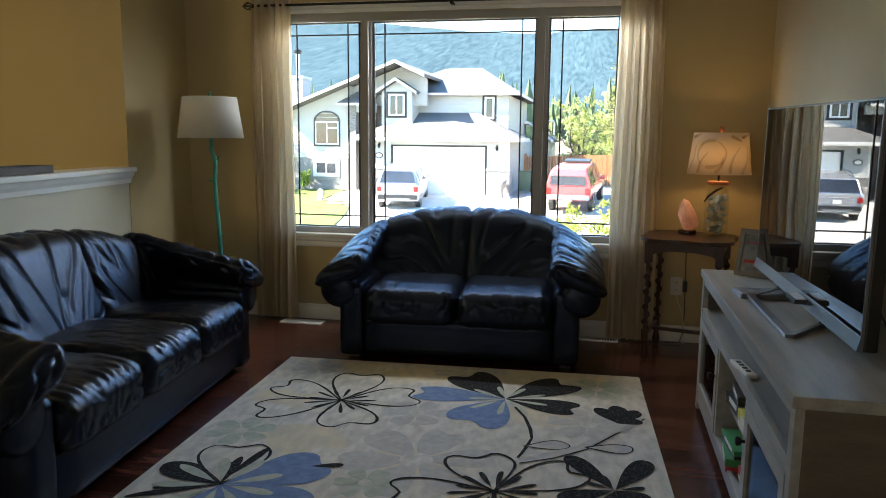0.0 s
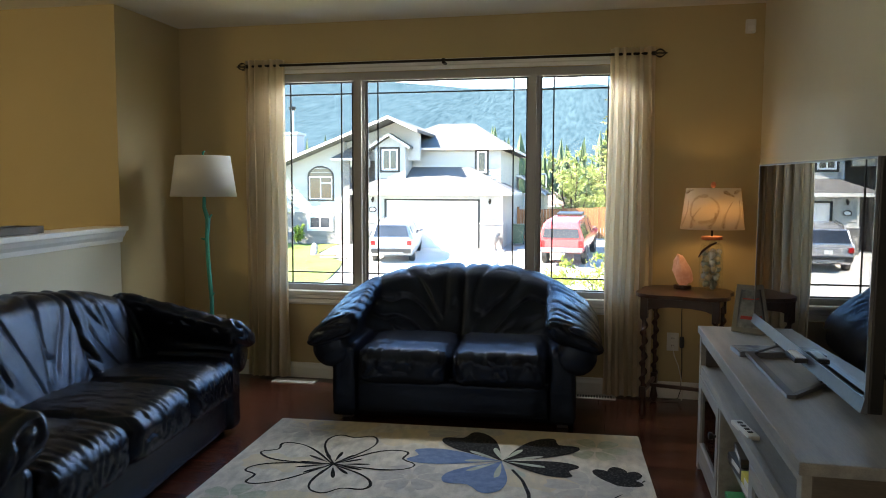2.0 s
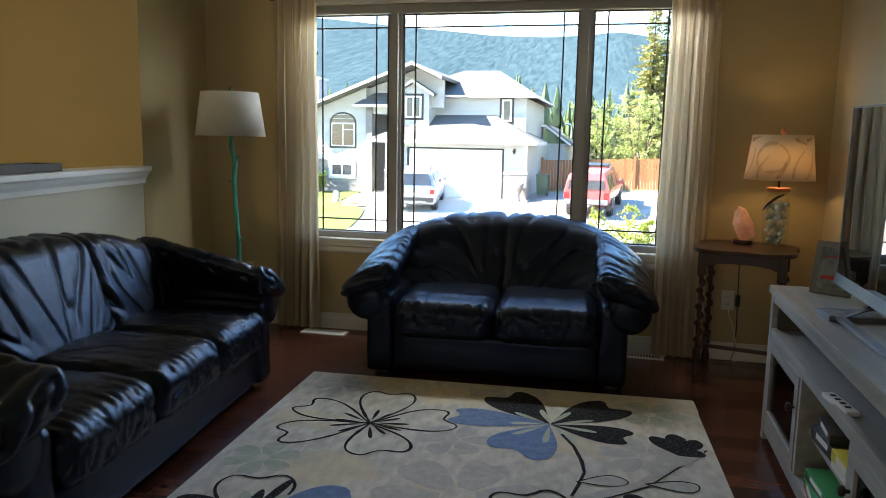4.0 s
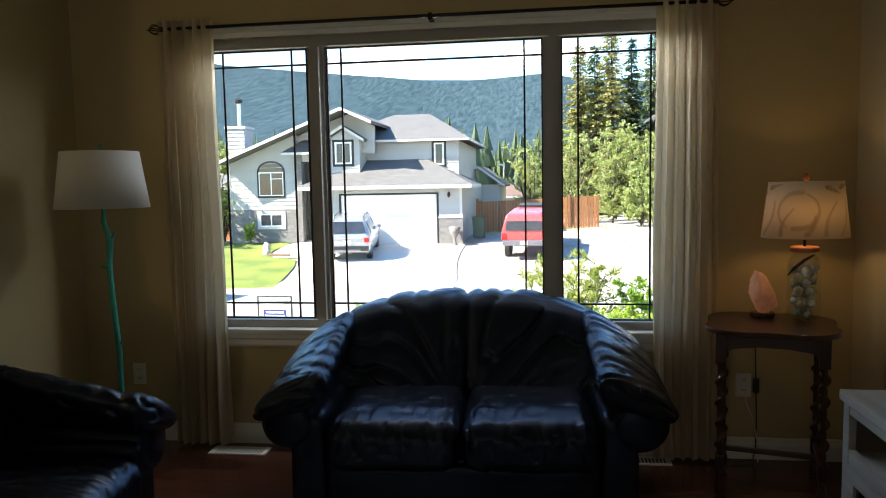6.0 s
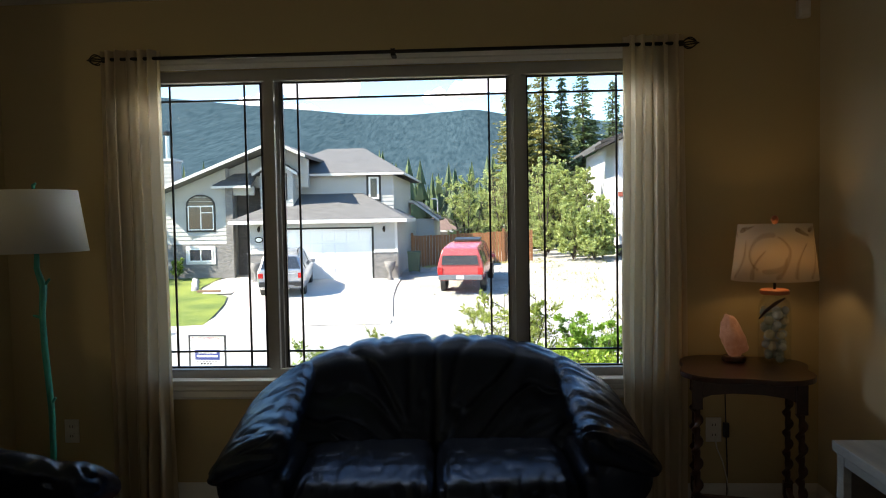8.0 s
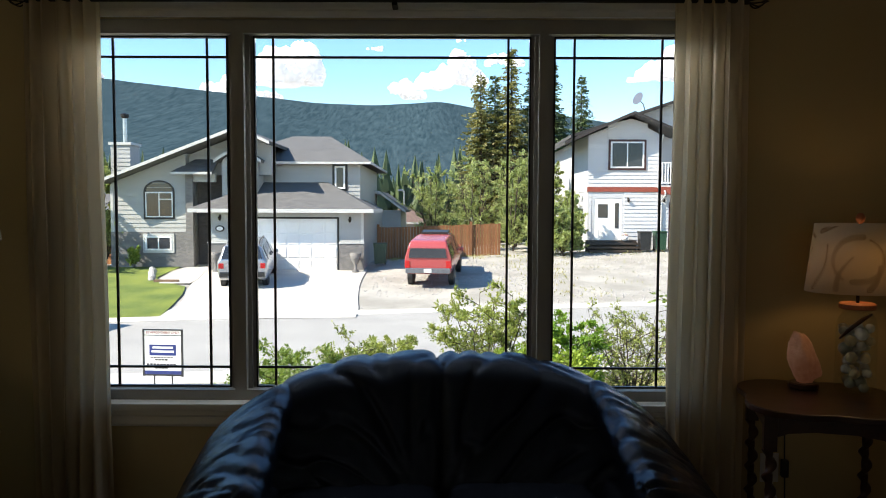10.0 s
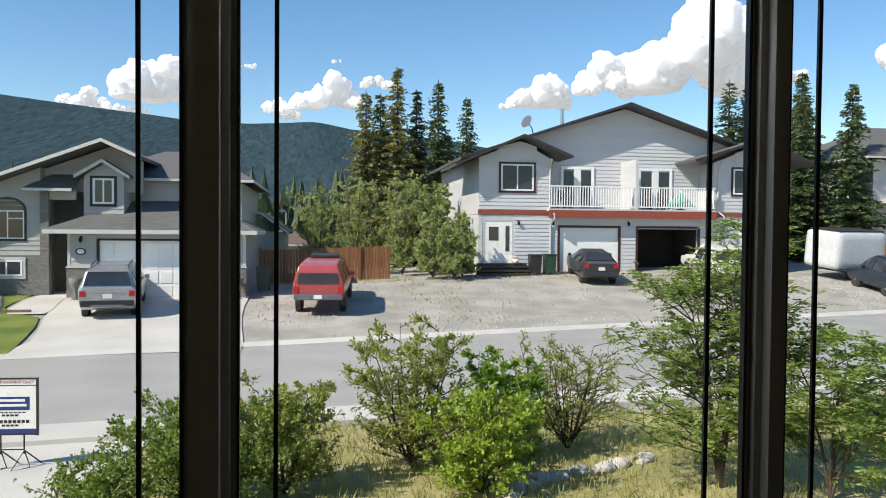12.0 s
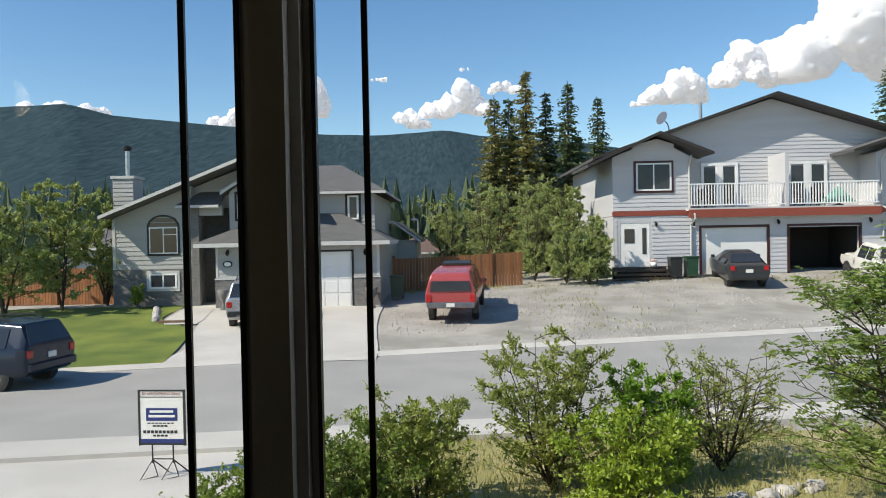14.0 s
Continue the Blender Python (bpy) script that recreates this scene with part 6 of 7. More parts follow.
SUV = [(0, .48, 1.02, 1.10, .82, .88, .80), (.05, .40, 1.04, 1.26, .88, .92, .76), (.26, .30, 1.05, 1.66, .90, .95, .68), (1.1, .28, 1.04, 1.73, .92, .96, .66), (2.4, .28, 1.02, 1.72, .92, .96, .66),
       (3.0, .28, 1.02, 1.50, .92, .96, .68), (3.55, .28, 1.0, 1.06, .92, .95, .78), (4.3, .30, .88, .94, .90, .92, .74), (4.62, .36, .74, .80, .84, .86, .62)]
SEDAN = [(0, .46, .98, 1.0, .74, .80, .72), (.10, .34, 1.0, 1.03, .84, .88, .76), (.55, .26, .96, 1.06, .87, .90, .72), (1.25, .25, .93, 1.40, .88, .91, .60), (2.3, .25, .92, 1.44, .88, .91, .58),
         (3.2, .25, .92, 1.05, .88, .91, .70), (4.1, .27, .82, .88, .86, .88, .68), (4.5, .34, .66, .72, .78, .80, .56)]
CANOPY = [(0, .62, 1.12, 1.60, .84, .90, .76), (.10, .55, 1.13, 1.82, .88, .92, .70), (.5, .52, 1.13, 1.86, .90, .93, .70), (2.1, .50, 1.13, 1.84, .90, .93, .70), (2.35, .50, 1.14, 1.82, .90, .93, .68), (3.2, .50, 1.12, 1.78, .90, .93, .66),
          (3.75, .50, 1.12, 1.18, .90, .93, .76), (4.9, .52, 1.06, 1.10, .90, .91, .74), (5.1, .56, .90, .96, .84, .86, .64)]
PICKUP = [(0, .66, 1.18, 1.24, .90, .94, .92), (.10, .58, 1.20, 1.26, .94, .97, .95), (2.0, .56, 1.20, 1.26, .94, .97, .95), (2.05, .56, 1.20, 1.84, .94, .97, .72), (2.4, .56, 1.20, 1.90, .94, .97, .70), (3.6, .56, 1.18, 1.88, .94, .97, .70),
          (4.2, .56, 1.17, 1.22, .94, .97, .80), (5.5, .58, 1.08, 1.14, .92, .94, .76), (5.75, .62, .9, .96, .86, .88, .64)]


def on_ground(x, y, rz, w=4.6):
    """A pose on the ground at the rear bumper, tipped to the slope."""
    a = radians(rz)
    x1, y1 = x - math.sin(a) * w, y + math.cos(a) * w
    return pose(x, y, gz(x, y) + 0.02, 0, 0, rz) @ pose(0, 0, 0, math.degrees(math.atan2(gz(x1, y1) - gz(x, y), w)))


vehicle("suv", "silver compact SUV parked on the concrete driveway", "car", SUV, paint("silver_paint", (0.42, 0.43, 0.45), 0.6), on_ground(-7.62, 25.6, 8), [(.55, 1.15), (1.25, 2.1), (2.2, 3.0)], (.77, 1.17, .005, .62, 1.63, .21), (.95, 3.65), .35, ("rails", "blackbumper"))
vehicle("red_truck", "faded red pickup truck with a matching canopy on gravel", "truck", CANOPY, paint("red_truck_paint", (0.40, 0.07, 0.07), 0.1), on_ground(-0.5, 25.9, -6), [(.25, 1.2), (1.3, 2.1), (2.45, 3.2)], (.74, 1.20, -.012, .68, 1.57, -.012), (1.15, 4.15), .36, ("silver", "rack"), lamp=(0.80, 1.08))
vehicle("sedan", "dark grey sedan parked before a white garage door", "car", SEDAN, paint("charcoal_paint", (0.045, 0.05, 0.055), 0.4), on_ground(12.55, 31.8, -8), [(.95, 1.3), (1.35, 2.1), (2.2, 3.0)], (.64, 1.10, .58, .52, 1.40, 1.19), (.85, 3.55), .32)
vehicle("white_pickup", "white crew-cab pickup truck on the gravel", "truck", PICKUP, paint("white_paint", (0.66, 0.65, 0.60), 0.05), on_ground(18.3, 29.2, -7), [(2.15, 2.7), (2.8, 3.6)], (.68, 1.34, 1.995, .60, 1.76, 2.03), (1.2, 4.75), .40, ("silver",), lamp=(0.85, 1.15))
vehicle("blue_wagon", "dark blue estate car parked near the trailer", "car", SUV, paint("navy_paint", (0.02, 0.035, 0.06), 0.4), on_ground(26.1, 28.2, -11), [(.55, 1.15), (1.25, 2.1), (2.2, 3.0)], (.77, 1.17, .005, .62, 1.63, .21), (.95, 3.65), .34)
vehicle("blue_suv", "dark blue SUV parked along the street", "car", SUV, paint("dark_blue_paint", (0.022, 0.032, 0.050), 0.5), on_ground(-10.9, 18.3, 80, 4.6), [(.55, 1.15), (1.25, 2.1), (2.2, 3.0)], (.77, 1.17, .005, .62, 1.63, .21), (.95, 3.65), .37, ("rails",))

tr = thing("cargo_trailer", "white enclosed cargo trailer with rounded front", "trailer", on_ground(27.0, 34.5, 12, 3))
part("box", pad(-1.6, 1.9, -1.1, 1.1, 0.5, 2.5, 0.25, 8, 0.0, 1), mat("trailer_white", (0.66, 0.67, 0.68), rough=0.35, metal=0.2), tr, smooth=True)
part("trim", boxes((-1.55, 1.85, -1.13, -1.105, 0.5, 0.62)), M["tvgrey"], tr)
part("roof_cap", boxes((-1.4, 1.7, -0.95, 0.95, 2.5, 2.56)), M["fascia"], tr)
for x in (-0.3, 0.5):
    o = part("wheel", lathe([(0.2, -0.1), (0.34, -0.1), (0.34, 0.1), (0.2, 0.11), (0.02, 0.09)], 20), M["tyre"], tr)
    o.matrix_local = pose(x, -0.95, 0.34, 90)
    part("axle", boxes((x - 0.05, x + 0.05, -0.9, 0.9, 0.3, 0.5)), M["black"], tr)


# ---- bins, urns, street sign ----
def bin_(x, y, m, label):
    b = thing("wheelie_bin", label, "bin", pose(x, y, gz(x, y)), group="wheelie bins")
    part("body", prism([(-0.24, 0.08), (0.24, 0.08), (0.29, 0.95), (-0.29, 0.95)], "y", -0.28, 0.28), m, b)
    part("lid", rbox(-0.31, 0.31, -0.32, 0.31, 0.95, 1.02, 0.02), m, b)
    for s in (-1, 1):
        o = part("wheel", lathe([(0.03, -0.03), (0.11, -0.03), (0.11, 0.03), (0.03, 0.03)], 14), M["tyre"], b)
        o.matrix_local = pose(s * 0.22, 0.24, 0.11, 0, 90, 0)


M["bin_green"] = mat("green_bin_plastic", (0.018, 0.06, 0.03), (0.015, 0.05, 0.025), rough=0.5)
bin_(-2.85, 31.6, M["bin_green"], "dark green wheelie bin beside the garage")
bin_(10.3, 35.1, M["black"], "black wheelie bin by the porch steps")
bin_(11.1, 35.2, M["bin_green"], "green wheelie bin by the porch steps")
for x in (-9.85, -3.75):
    u = thing("urn", "dark stone urn planter by the garage", "planter", pose(x, 29.55, gz(x, 29.55)), group="garage urns")
    part("bowl", lathe([(0.16, 0), (0.17, 0.04), (0.07, 0.12), (0.07, 0.35), (0.20, 0.55), (0.26, 0.85), (0.23, 0.85), (0.02, 0.7)], 18), M["stone"], u, smooth=True)
    part("soil", lathe([(0.2, 0.78), (0.001, 0.80)], 12), M["darkwood"], u)
edge = thing("garden_bed_edge", "low timber and stone edging of a flower bed", "edging", pose(-10.9, 26.95, gz(-10.9, 26.95)))
part("timber", rbox(-0.65, 0.35, -0.06, 0.06, -0.05, 0.12, 0.01), mat("weathered_timber", (0.20, 0.12, 0.075), (0.13, 0.08, 0.05), rough=0.8), edge)
for k in range(7):
    bm = bmesh.new()
    bmesh.ops.create_icosphere(bm, subdivisions=2, radius=0.16)
    for v in bm.verts:
        v.co = v.co * (1 + 0.3 * noise.noise(v.co * 6 + Vector((k, 0, 0)))) + Vector((-0.9 - 0.25 * k * 0.6, 0.4 + 0.4 * k, 0.08 + 0.03 * k))
    part("stone", bm, M["rock"], edge)
lp = thing("street_lamp", "slender pale lamp post behind the fence", "street lamp", pose(-2.6, 47, -1.6))
part("pole", tube([(0, 0, 0), (0, 0, 4.0)], 0.05, 8), M["rim"], lp)
part("head", tube([(0, 0, 4.0), (-0.1, -0.1, 4.12), (-0.4, -0.2, 4.1)], 0.06, 8), M["rim"], lp)

sg = thing("yard_sign", "white and blue sale sign on a folding metal frame", "sign", pose(-4.76, 10.0, gz(-4.76, 10.0) + 0.02, 0, 0, -4))
part("panel", boxes((-0.33, 0.33, -0.010, 0.010, 0.50, 1.18)), M["plastic"], sg, "white printed sign panel")
navy = mat("navy_print", (0.015, 0.03, 0.16), rough=0.5)
part("logo_block", boxes((-0.24, 0.24, -0.014, -0.0105, 0.83, 1.02)), navy, sg, "plain navy blue block")
part("base_strip", boxes((-0.33, 0.33, -0.014, -0.0105, 0.50, 0.56)), navy, sg)
for z, w_ in ((0.97, 0.18), (0.90, 0.20)):
    part("logo_bar", boxes((-w_, w_, -0.017, -0.0145, z - 0.018, z + 0.018)), M["plastic"], sg)
for z, w_, h_ in ((0.795, 0.22, 0.008), (0.755, 0.14, 0.014), (0.665, 0.29, 0.022), (0.61, 0.14, 0.014)):
    for k in range(int(w_ / 0.03)):
        x = -w_ + k * 0.06
        part("print_bar", boxes((x, x + 0.045, -0.013, -0.0105, z - h_, z + h_)), M["black"], sg)
part("frame", boxes((-0.36, -0.33, -0.015, 0.015, 0.46, 1.29), (0.33, 0.36, -0.015, 0.015, 0.46, 1.29), (-0.33, 0.33, -0.015, 0.015, 1.27, 1.29), (-0.33, 0.33, -0.015, 0.015, 1.18, 1.19), (-0.33, 0.33, -0.015, 0.015, 0.47, 0.499)), M["black"], sg)
part("rider", boxes((-0.33, 0.33, -0.008, 0.008, 1.19, 1.27)), M["plastic"], sg)
cu = bpy.data.curves.new("lettering", "FONT")
cu.body, cu.size, cu.align_x, cu.align_y, cu.extrude = "BY APPOINTMENT ONLY", 0.062, "CENTER", "CENTER", 0.001
cu.materials.append(M["redtrim"])
tx = new("lettering", cu)
tx.parent = sg
tx.matrix_local = pose(0, -0.0105, 1.23, 90) @ Matrix.Diagonal((0.86, 1, 1, 1))
for s in (-1, 1):
    part("leg", tube([(s * 0.16, 0, 0.48), (s * 0.16, 0, 0.2)], 0.012, 6), M["black"], sg)
    part("leg", tube([(s * 0.16, 0, 0.25), (s * 0.16 - 0.10, -0.20, 0.0), (s * 0.16 + 0.10, -0.05, 0.02), (s * 0.16, 0, 0.25)], 0.010, 6), M["black"], sg)
    part("leg", tube([(s * 0.16, 0, 0.25), (s * 0.16 + 0.14, 0.22, 0.0)], 0.010, 6), M["black"], sg)
part("cross_bar", tube([(-0.16, 0, 0.26), (0.16, 0, 0.26)], 0.010, 6), M["black"], sg)


# ---- plants ----
def leaf_mesh(name, P, Dv, ln, wd, material, seed, fold=0.0):
    """Pointed leaves: P roots, Dv directions, lengths and widths."""
    rg = np.random.default_rng(seed)
    n = len(P)
    Dv = Dv / np.linalg.norm(Dv, axis=1, keepdims=True)
    side = np.cross(Dv, rg.normal(size=(n, 3)))
    side /= np.linalg.norm(side, axis=1, keepdims=True) + 1e-9
    ln, wd = np.broadcast_to(ln, n)[:, None], np.broadcast_to(wd, n)[:, None]
    mid = P + Dv * ln * 0.45
    V = np.stack([P, mid + side * wd, P + Dv * ln, mid - side * wd], 1).reshape(-1, 3)
    me = bpy.data.meshes.new(name)
    me.from_pydata(V.tolist(), [], [(4 * i, 4 * i + 1, 4 * i + 2, 4 * i + 3) for i in range(n)])
    me.materials.append(material)
    return me


def grow(h, spread_, stems, seed, lean=0.5, low=0.15, twigs=9, subs=5, bend=1.3):
    """Stems and twigs of a shrub or tree: lists of point rows with radii, and the twigs' rows alone."""
    rg = random.Random(seed)
    wood, fine = [], []
    for s in range(stems):
        a = 2 * math.pi * (s + rg.random() * 0.7) / stems
        top = Vector((math.cos(a) * spread_ * lean * rg.uniform(0.3, 1.0), math.sin(a) * spread_ * lean * rg.uniform(0.3, 1.0), h * rg.uniform(0.75, 1.0)))
        rows = []
        for k in range(7):
            t = k / 6
            rows.append(Vector((top.x * t ** bend, top.y * t ** bend, top.z * t)) + Vector((rg.gauss(0, 1), rg.gauss(0, 1), 0)) * 0.02 * h * t)
        r0 = 0.012 * h ** 0.8 * (2.2 if stems < 3 else 1.0)
        wood.append((rows, [r0 * (1 - 0.85 * k / 6) for k in range(7)]))
        for j in range(twigs):
            t = low + (1 - low) * (j + rg.random()) / twigs
            i = min(5, int(t * 6))
            base = rows[i].lerp(rows[i + 1], t * 6 - i)
            b = rg.uniform(0, 2 * math.pi)
            ln = spread_ * rg.uniform(0.45, 0.95) * (1.05 - 0.62 * t)
            d = Vector((math.cos(b), math.sin(b), rg.uniform(0.25, 0.9))).normalized()
            tw = [base + d * ln * q + Vector((0, 0, -0.10 * ln * q * q)) for q in (0, 0.35, 0.7, 1.0)]
            wood.append((tw, [r0 * 0.4, r0 * 0.3, r0 * 0.2, r0 * 0.1]))
            fine.append(tw)
            for _ in range(subs):
                q = rg.uniform(0.25, 1.0)
                p = tw[0].lerp(tw[3], q)
                e = (d + Vector((rg.gauss(0, 0.7), rg.gauss(0, 0.7), rg.gauss(0.25, 0.45)))).normalized()
                l2 = ln * rg.uniform(0.25, 0.5)
                st = [p, p + e * l2 * 0.5, p + e * l2]
                wood.append((st, [r0 * 0.18, r0 * 0.13, r0 * 0.06]))
                fine.append(st)
    return wood, fine


def plant(name, label, cat, at, h, spread_, stems, leaves, ln, wd, material, seed, lean=0.5, low=0.15, twigs=9, subs=5, pinnate=0, trunk="branches", group="", bend=1.3):
    t = thing(name, label, cat, at, group)
    wood, fine = grow(h, spread_, stems, seed, lean, low, twigs, subs, bend)
    bm = bmesh.new()
    for rows, rad in wood:
        tube(rows, rad, 5, bm)
    part(trunk, bm, M["bark"], t)
    rg = np.random.default_rng(seed)
    pick = rg.integers(0, len(fine), leaves)
    P, Q = np.empty((leaves, 3)), np.empty((leaves, 3))
    for i, k in enumerate(pick):
        row = fine[k]
        u = rg.random() ** 0.7 * (len(row) - 1.001)
        j = int(u)
        P[i] = row[j].lerp(row[j + 1], u - j)
        Q[i] = (row[j + 1] - row[j]).normalized()
    Dv = Q * 0.6 + rg.normal(size=(leaves, 3)) * 0.6 + np.array([0, 0, 0.1])
    P += rg.normal(size=P.shape) * 0.012 * h ** 0.5
    if pinnate:
        Dv /= np.linalg.norm(Dv, axis=1, keepdims=True)
        Dv[:, 2] = Dv[:, 2] * 0.5 - 0.05
        side = np.cross(Dv, np.array([0, 0, 1.0]))
        side /= np.linalg.norm(side, axis=1, keepdims=True) + 1e-9
        PP, DD = [], []
        for k in range(pinnate):
            u = (k + 1) / pinnate
            for s in (-1, 1):
                PP.append(P + Dv * (u * ln * 3.2) + np.array([0, 0, -0.03 * u * u]))
                DD.append(side * s + Dv * 0.45 + np.array([0, 0, -0.12]))
        P, Dv = np.concatenate(PP), np.concatenate(DD)
    sz = rg.uniform(0.65, 1.25, len(P))
    o = new("leaves", leaf_mesh("leaves", P, Dv, ln * sz, wd * sz, material, seed))
    o.parent = t
    return t


def ground_pose(x, y, rz=0):
    return pose(x, y, gz(x, y), 0, 0, rz)


plant("willow_shrub", "olive-green willow shrub in the front yard", "shrub", ground_pose(0.85, 8.9), 2.0, 1.0, 11, 13500, 0.060, 0.013, M["leaf_olive"], 21, 0.75, 0.02, 12, 6, bend=0.75)
plant("willow_shrub", "yellow-green leafy shrub in front of other shrubs", "shrub", ground_pose(1.55, 7.5), 1.25, 0.85, 9, 9750, 0.06, 0.016, M["leaf_lime"], 22, 0.8, 0.02, 12, 6, bend=0.75)
plant("round_shrub", "dense bright green shrub in the front yard", "shrub", ground_pose(2.15, 8.7), 1.62, 0.75, 8, 11250, 0.06, 0.016, M["leaf_bright"], 23, 0.6, 0.02, 12, 6, bend=0.75)
plant("bare_shrub", "thin twiggy shrub with few leaves", "shrub", ground_pose(3.3, 9.4), 1.65, 1.0, 15, 5600, 0.05, 0.012, M["leaf_olive"], 24, 0.85, 0.05, 9, 6, bend=0.75)
plant("hedge_shrub", "spreading green shrub beside the driveway", "shrub", ground_pose(-1.75, 7.6), 1.25, 1.15, 11, 16000, 0.055, 0.014, M["leaf_rowan"], 25, 0.9, 0.02, 12, 6, bend=0.75)
plant("hedge_shrub", "tall-shooted green shrub beside the driveway", "shrub", ground_pose(-0.85, 8.0), 1.45, 0.85, 9, 12000, 0.055, 0.013, M["leaf_olive"], 26, 0.75, 0.02, 12, 6, bend=0.75)
plant("hedge_shrub", "low green shrub at the driveway edge", "shrub", ground_pose(-2.8, 7.0), 0.75, 0.8, 8, 7500, 0.05, 0.013, M["leaf_rowan"], 27, 0.9, 0.02, 12, 6, bend=0.75)
plant("rowan_tree", "young rowan tree with feathery green leaves", "tree", ground_pose(4.5, 7.1), 3.15, 1.8, 6, 2700, 0.060, 0.0125, M["leaf_rowan"], 31, 0.42, 0.13, 15, 5, pinnate=5, trunk="trunk")
plant("rowan_tree", "low rowan sapling spreading beside the rocks", "tree", ground_pose(5.5, 6.4), 2.2, 1.4, 4, 1400, 0.060, 0.0125, M["leaf_rowan"], 33, 0.6, 0.1, 10, 4, pinnate=5, trunk="trunk")
plant("lawn_shrub", "small conical shrub by the basement window", "shrub", ground_pose(-13.75, 30.3), 1.0, 0.4, 5, 900, 0.12, 0.04, M["leaf_rowan"], 35)

for i, (x, y, h) in enumerate(((-18.4, 28.6, 6.2), (-17.0, 30.4, 5.6), (-20.5, 30.5, 6.6), (-15.9, 32.2, 4.8), (-22.5, 27.5, 6.5))):
    plant("aspen_tree", "young aspen with pale trunk on the lawn", "tree", ground_pose(x, y), h, 2.1, 5, 15000, 0.105, 0.042, M["leaf_aspen"], 40 + i, 0.6, 0.10, 13, 5, bend=0.9, trunk="trunk", group="lawn aspens")
for i, (x, y, h, s) in enumerate(((3.9, 38.2, 5.2, 1.6), (5.4, 37.2, 4.9, 1.3), (6.5, 34.8, 3.1, 0.9), (5.0, 34.6, 3.0, 1.2), (1.8, 41, 5.4, 2.3), (-0.6, 42, 5.0, 2.2), (4.4, 42, 5.9, 1.6), (6.2, 41, 5.2, 1.4), (6.0, 34.2, 2.2, 1.3))):
    plant("aspen_thicket", "leafy grey-green aspen thicket by the fence", "tree", ground_pose(x, y), h, s, 9, 12000, 0.095, 0.036, M["leaf_aspen"], 60 + i, 0.68, 0.03, 10, 5, bend=0.85, trunk="trunk", group="aspens by the fence")


def conifer(name, label, x, y, h, r, material, seed, group):
    t = thing(name, label, "tree", pose(x, y, gz(x, y) - 0.1), group)
    part("trunk", tube([(0, 0, 0), (0.03, 0, h * 0.5), (0, 0.02, h)], [0.016 * h, 0.010 * h, 0.02], 8), M["bark"], t)
    rg = np.random.default_rng(seed)
    P, D, S = [], [], []
    z = 0.10 * h
    while z < h * 0.99:
        f = 1 - z / h
        reach = r * (f ** 0.72) * rg.uniform(0.65, 1.15) + 0.12
        for k in range(rg.integers(5, 8)):
            a = rg.uniform(0, 2 * math.pi)
            ln = reach * rg.uniform(0.6, 1.1)
            out = np.array([math.cos(a), math.sin(a), 0])
            n = max(3, int(ln / 0.16))
            for j in range(n):
                q = (j + 0.6) / n
                p = out * ln * q + np.array([0, 0, z - 0.26 * ln * q + 0.12 * ln * q * q])
                for s in (-1, 1, 0):
                    P.append(p + rg.normal(size=3) * 0.05)
                    D.append(out * (0.6 if s else 1) + s * np.array([-out[1], out[0], 0]) * 0.8 + np.array([0, 0, -0.25 + rg.normal() * 0.2]))
                    S.append(0.34 * (1 - 0.35 * q) * (0.6 + 0.5 * f))
        z += h * 0.0175 * rg.uniform(0.7, 1.3)
    P, D, S = np.array(P), np.array(D), np.array(S)
    o = new("needles", leaf_mesh("needles", P, D, S * 1.35, S * 0.33, material, seed))
    o.parent = t


for i, (x, y, h, r, m) in enumerate(((2.6, 50, 12.3, 1.7, "needle_gold"), (4.75, 50, 13.9, 1.9, "needle_gold"), (6.2, 51, 12.6, 1.5, "needle"), (7.6, 50, 13.0, 1.8, "needle"), (3.7, 51.5, 12.4, 1.7, "needle"), (10.4, 54, 12.6, 1.6, "needle"), (8.6, 52, 9.5, 1.7, "needle"),
                                    (30.6, 52, 14.0, 2.6, "needle"), (32.4, 52.5, 13.6, 2.4, "needle"), (36.0, 52, 12.0, 1.9, "needle"), (39.5, 56, 15.2, 2.1, "needle"), (37.6, 57, 13.2, 2.0, "needle"), (33.8, 53, 11.2, 2.1, "needle"), (41.5, 58, 12.5, 1.8, "needle"), (31.5, 49, 9.0, 2.2, "needle"), (48, 60, 14.5, 2.2, "needle"), (31.0, 43.5, 11.0, 1.9, "needle"), (32.6, 46, 13.2, 2.0, "needle"), (33.4, 42, 11.6, 1.7, "needle"), (30.0, 47, 10.5, 1.9, "needle"))):
    conifer("spruce_tree", "tall rust-tinged spruce behind the fence" if m == "needle_gold" else "tall dark spruce behind the houses", x, y, h, r * 1.5, M[m], 90 + i, "spruces")

# far woods: one mass of pointed conifers
rg = np.random.default_rng(7)
V, F = [], []
for i in range(3600):
    y = 62 + 240 * rg.random() ** 1.3
    x = rg.uniform(-0.62, 0.95) * y
    if -8 < x < 2 and y < 66:
        continue
    h, r = rg.uniform(6, 10.5), rg.uniform(1.2, 2.0)
    z0 = gz(x, y) - 0.5 + max(0, (y - 100) * 0.035)
    for k in range(5):
        zb, zt = z0 + h * (0.08 + 0.17 * k), z0 + h * (0.40 + 0.15 * k)
        rr = r * (1 - 0.17 * k)
        b = len(V)
        for j in range(8):
            a = 2 * math.pi * j / 8 + rg.random()
            q = rr * (1.0 if j % 2 else 0.55)
            V.append((x + q * math.cos(a), y + q * math.sin(a), zb - (0.25 if j % 2 else 0)))
        V.append((x, y, zt))
        F += [(b + j, b + (j + 1) % 8, b + 8) for j in range(8)]
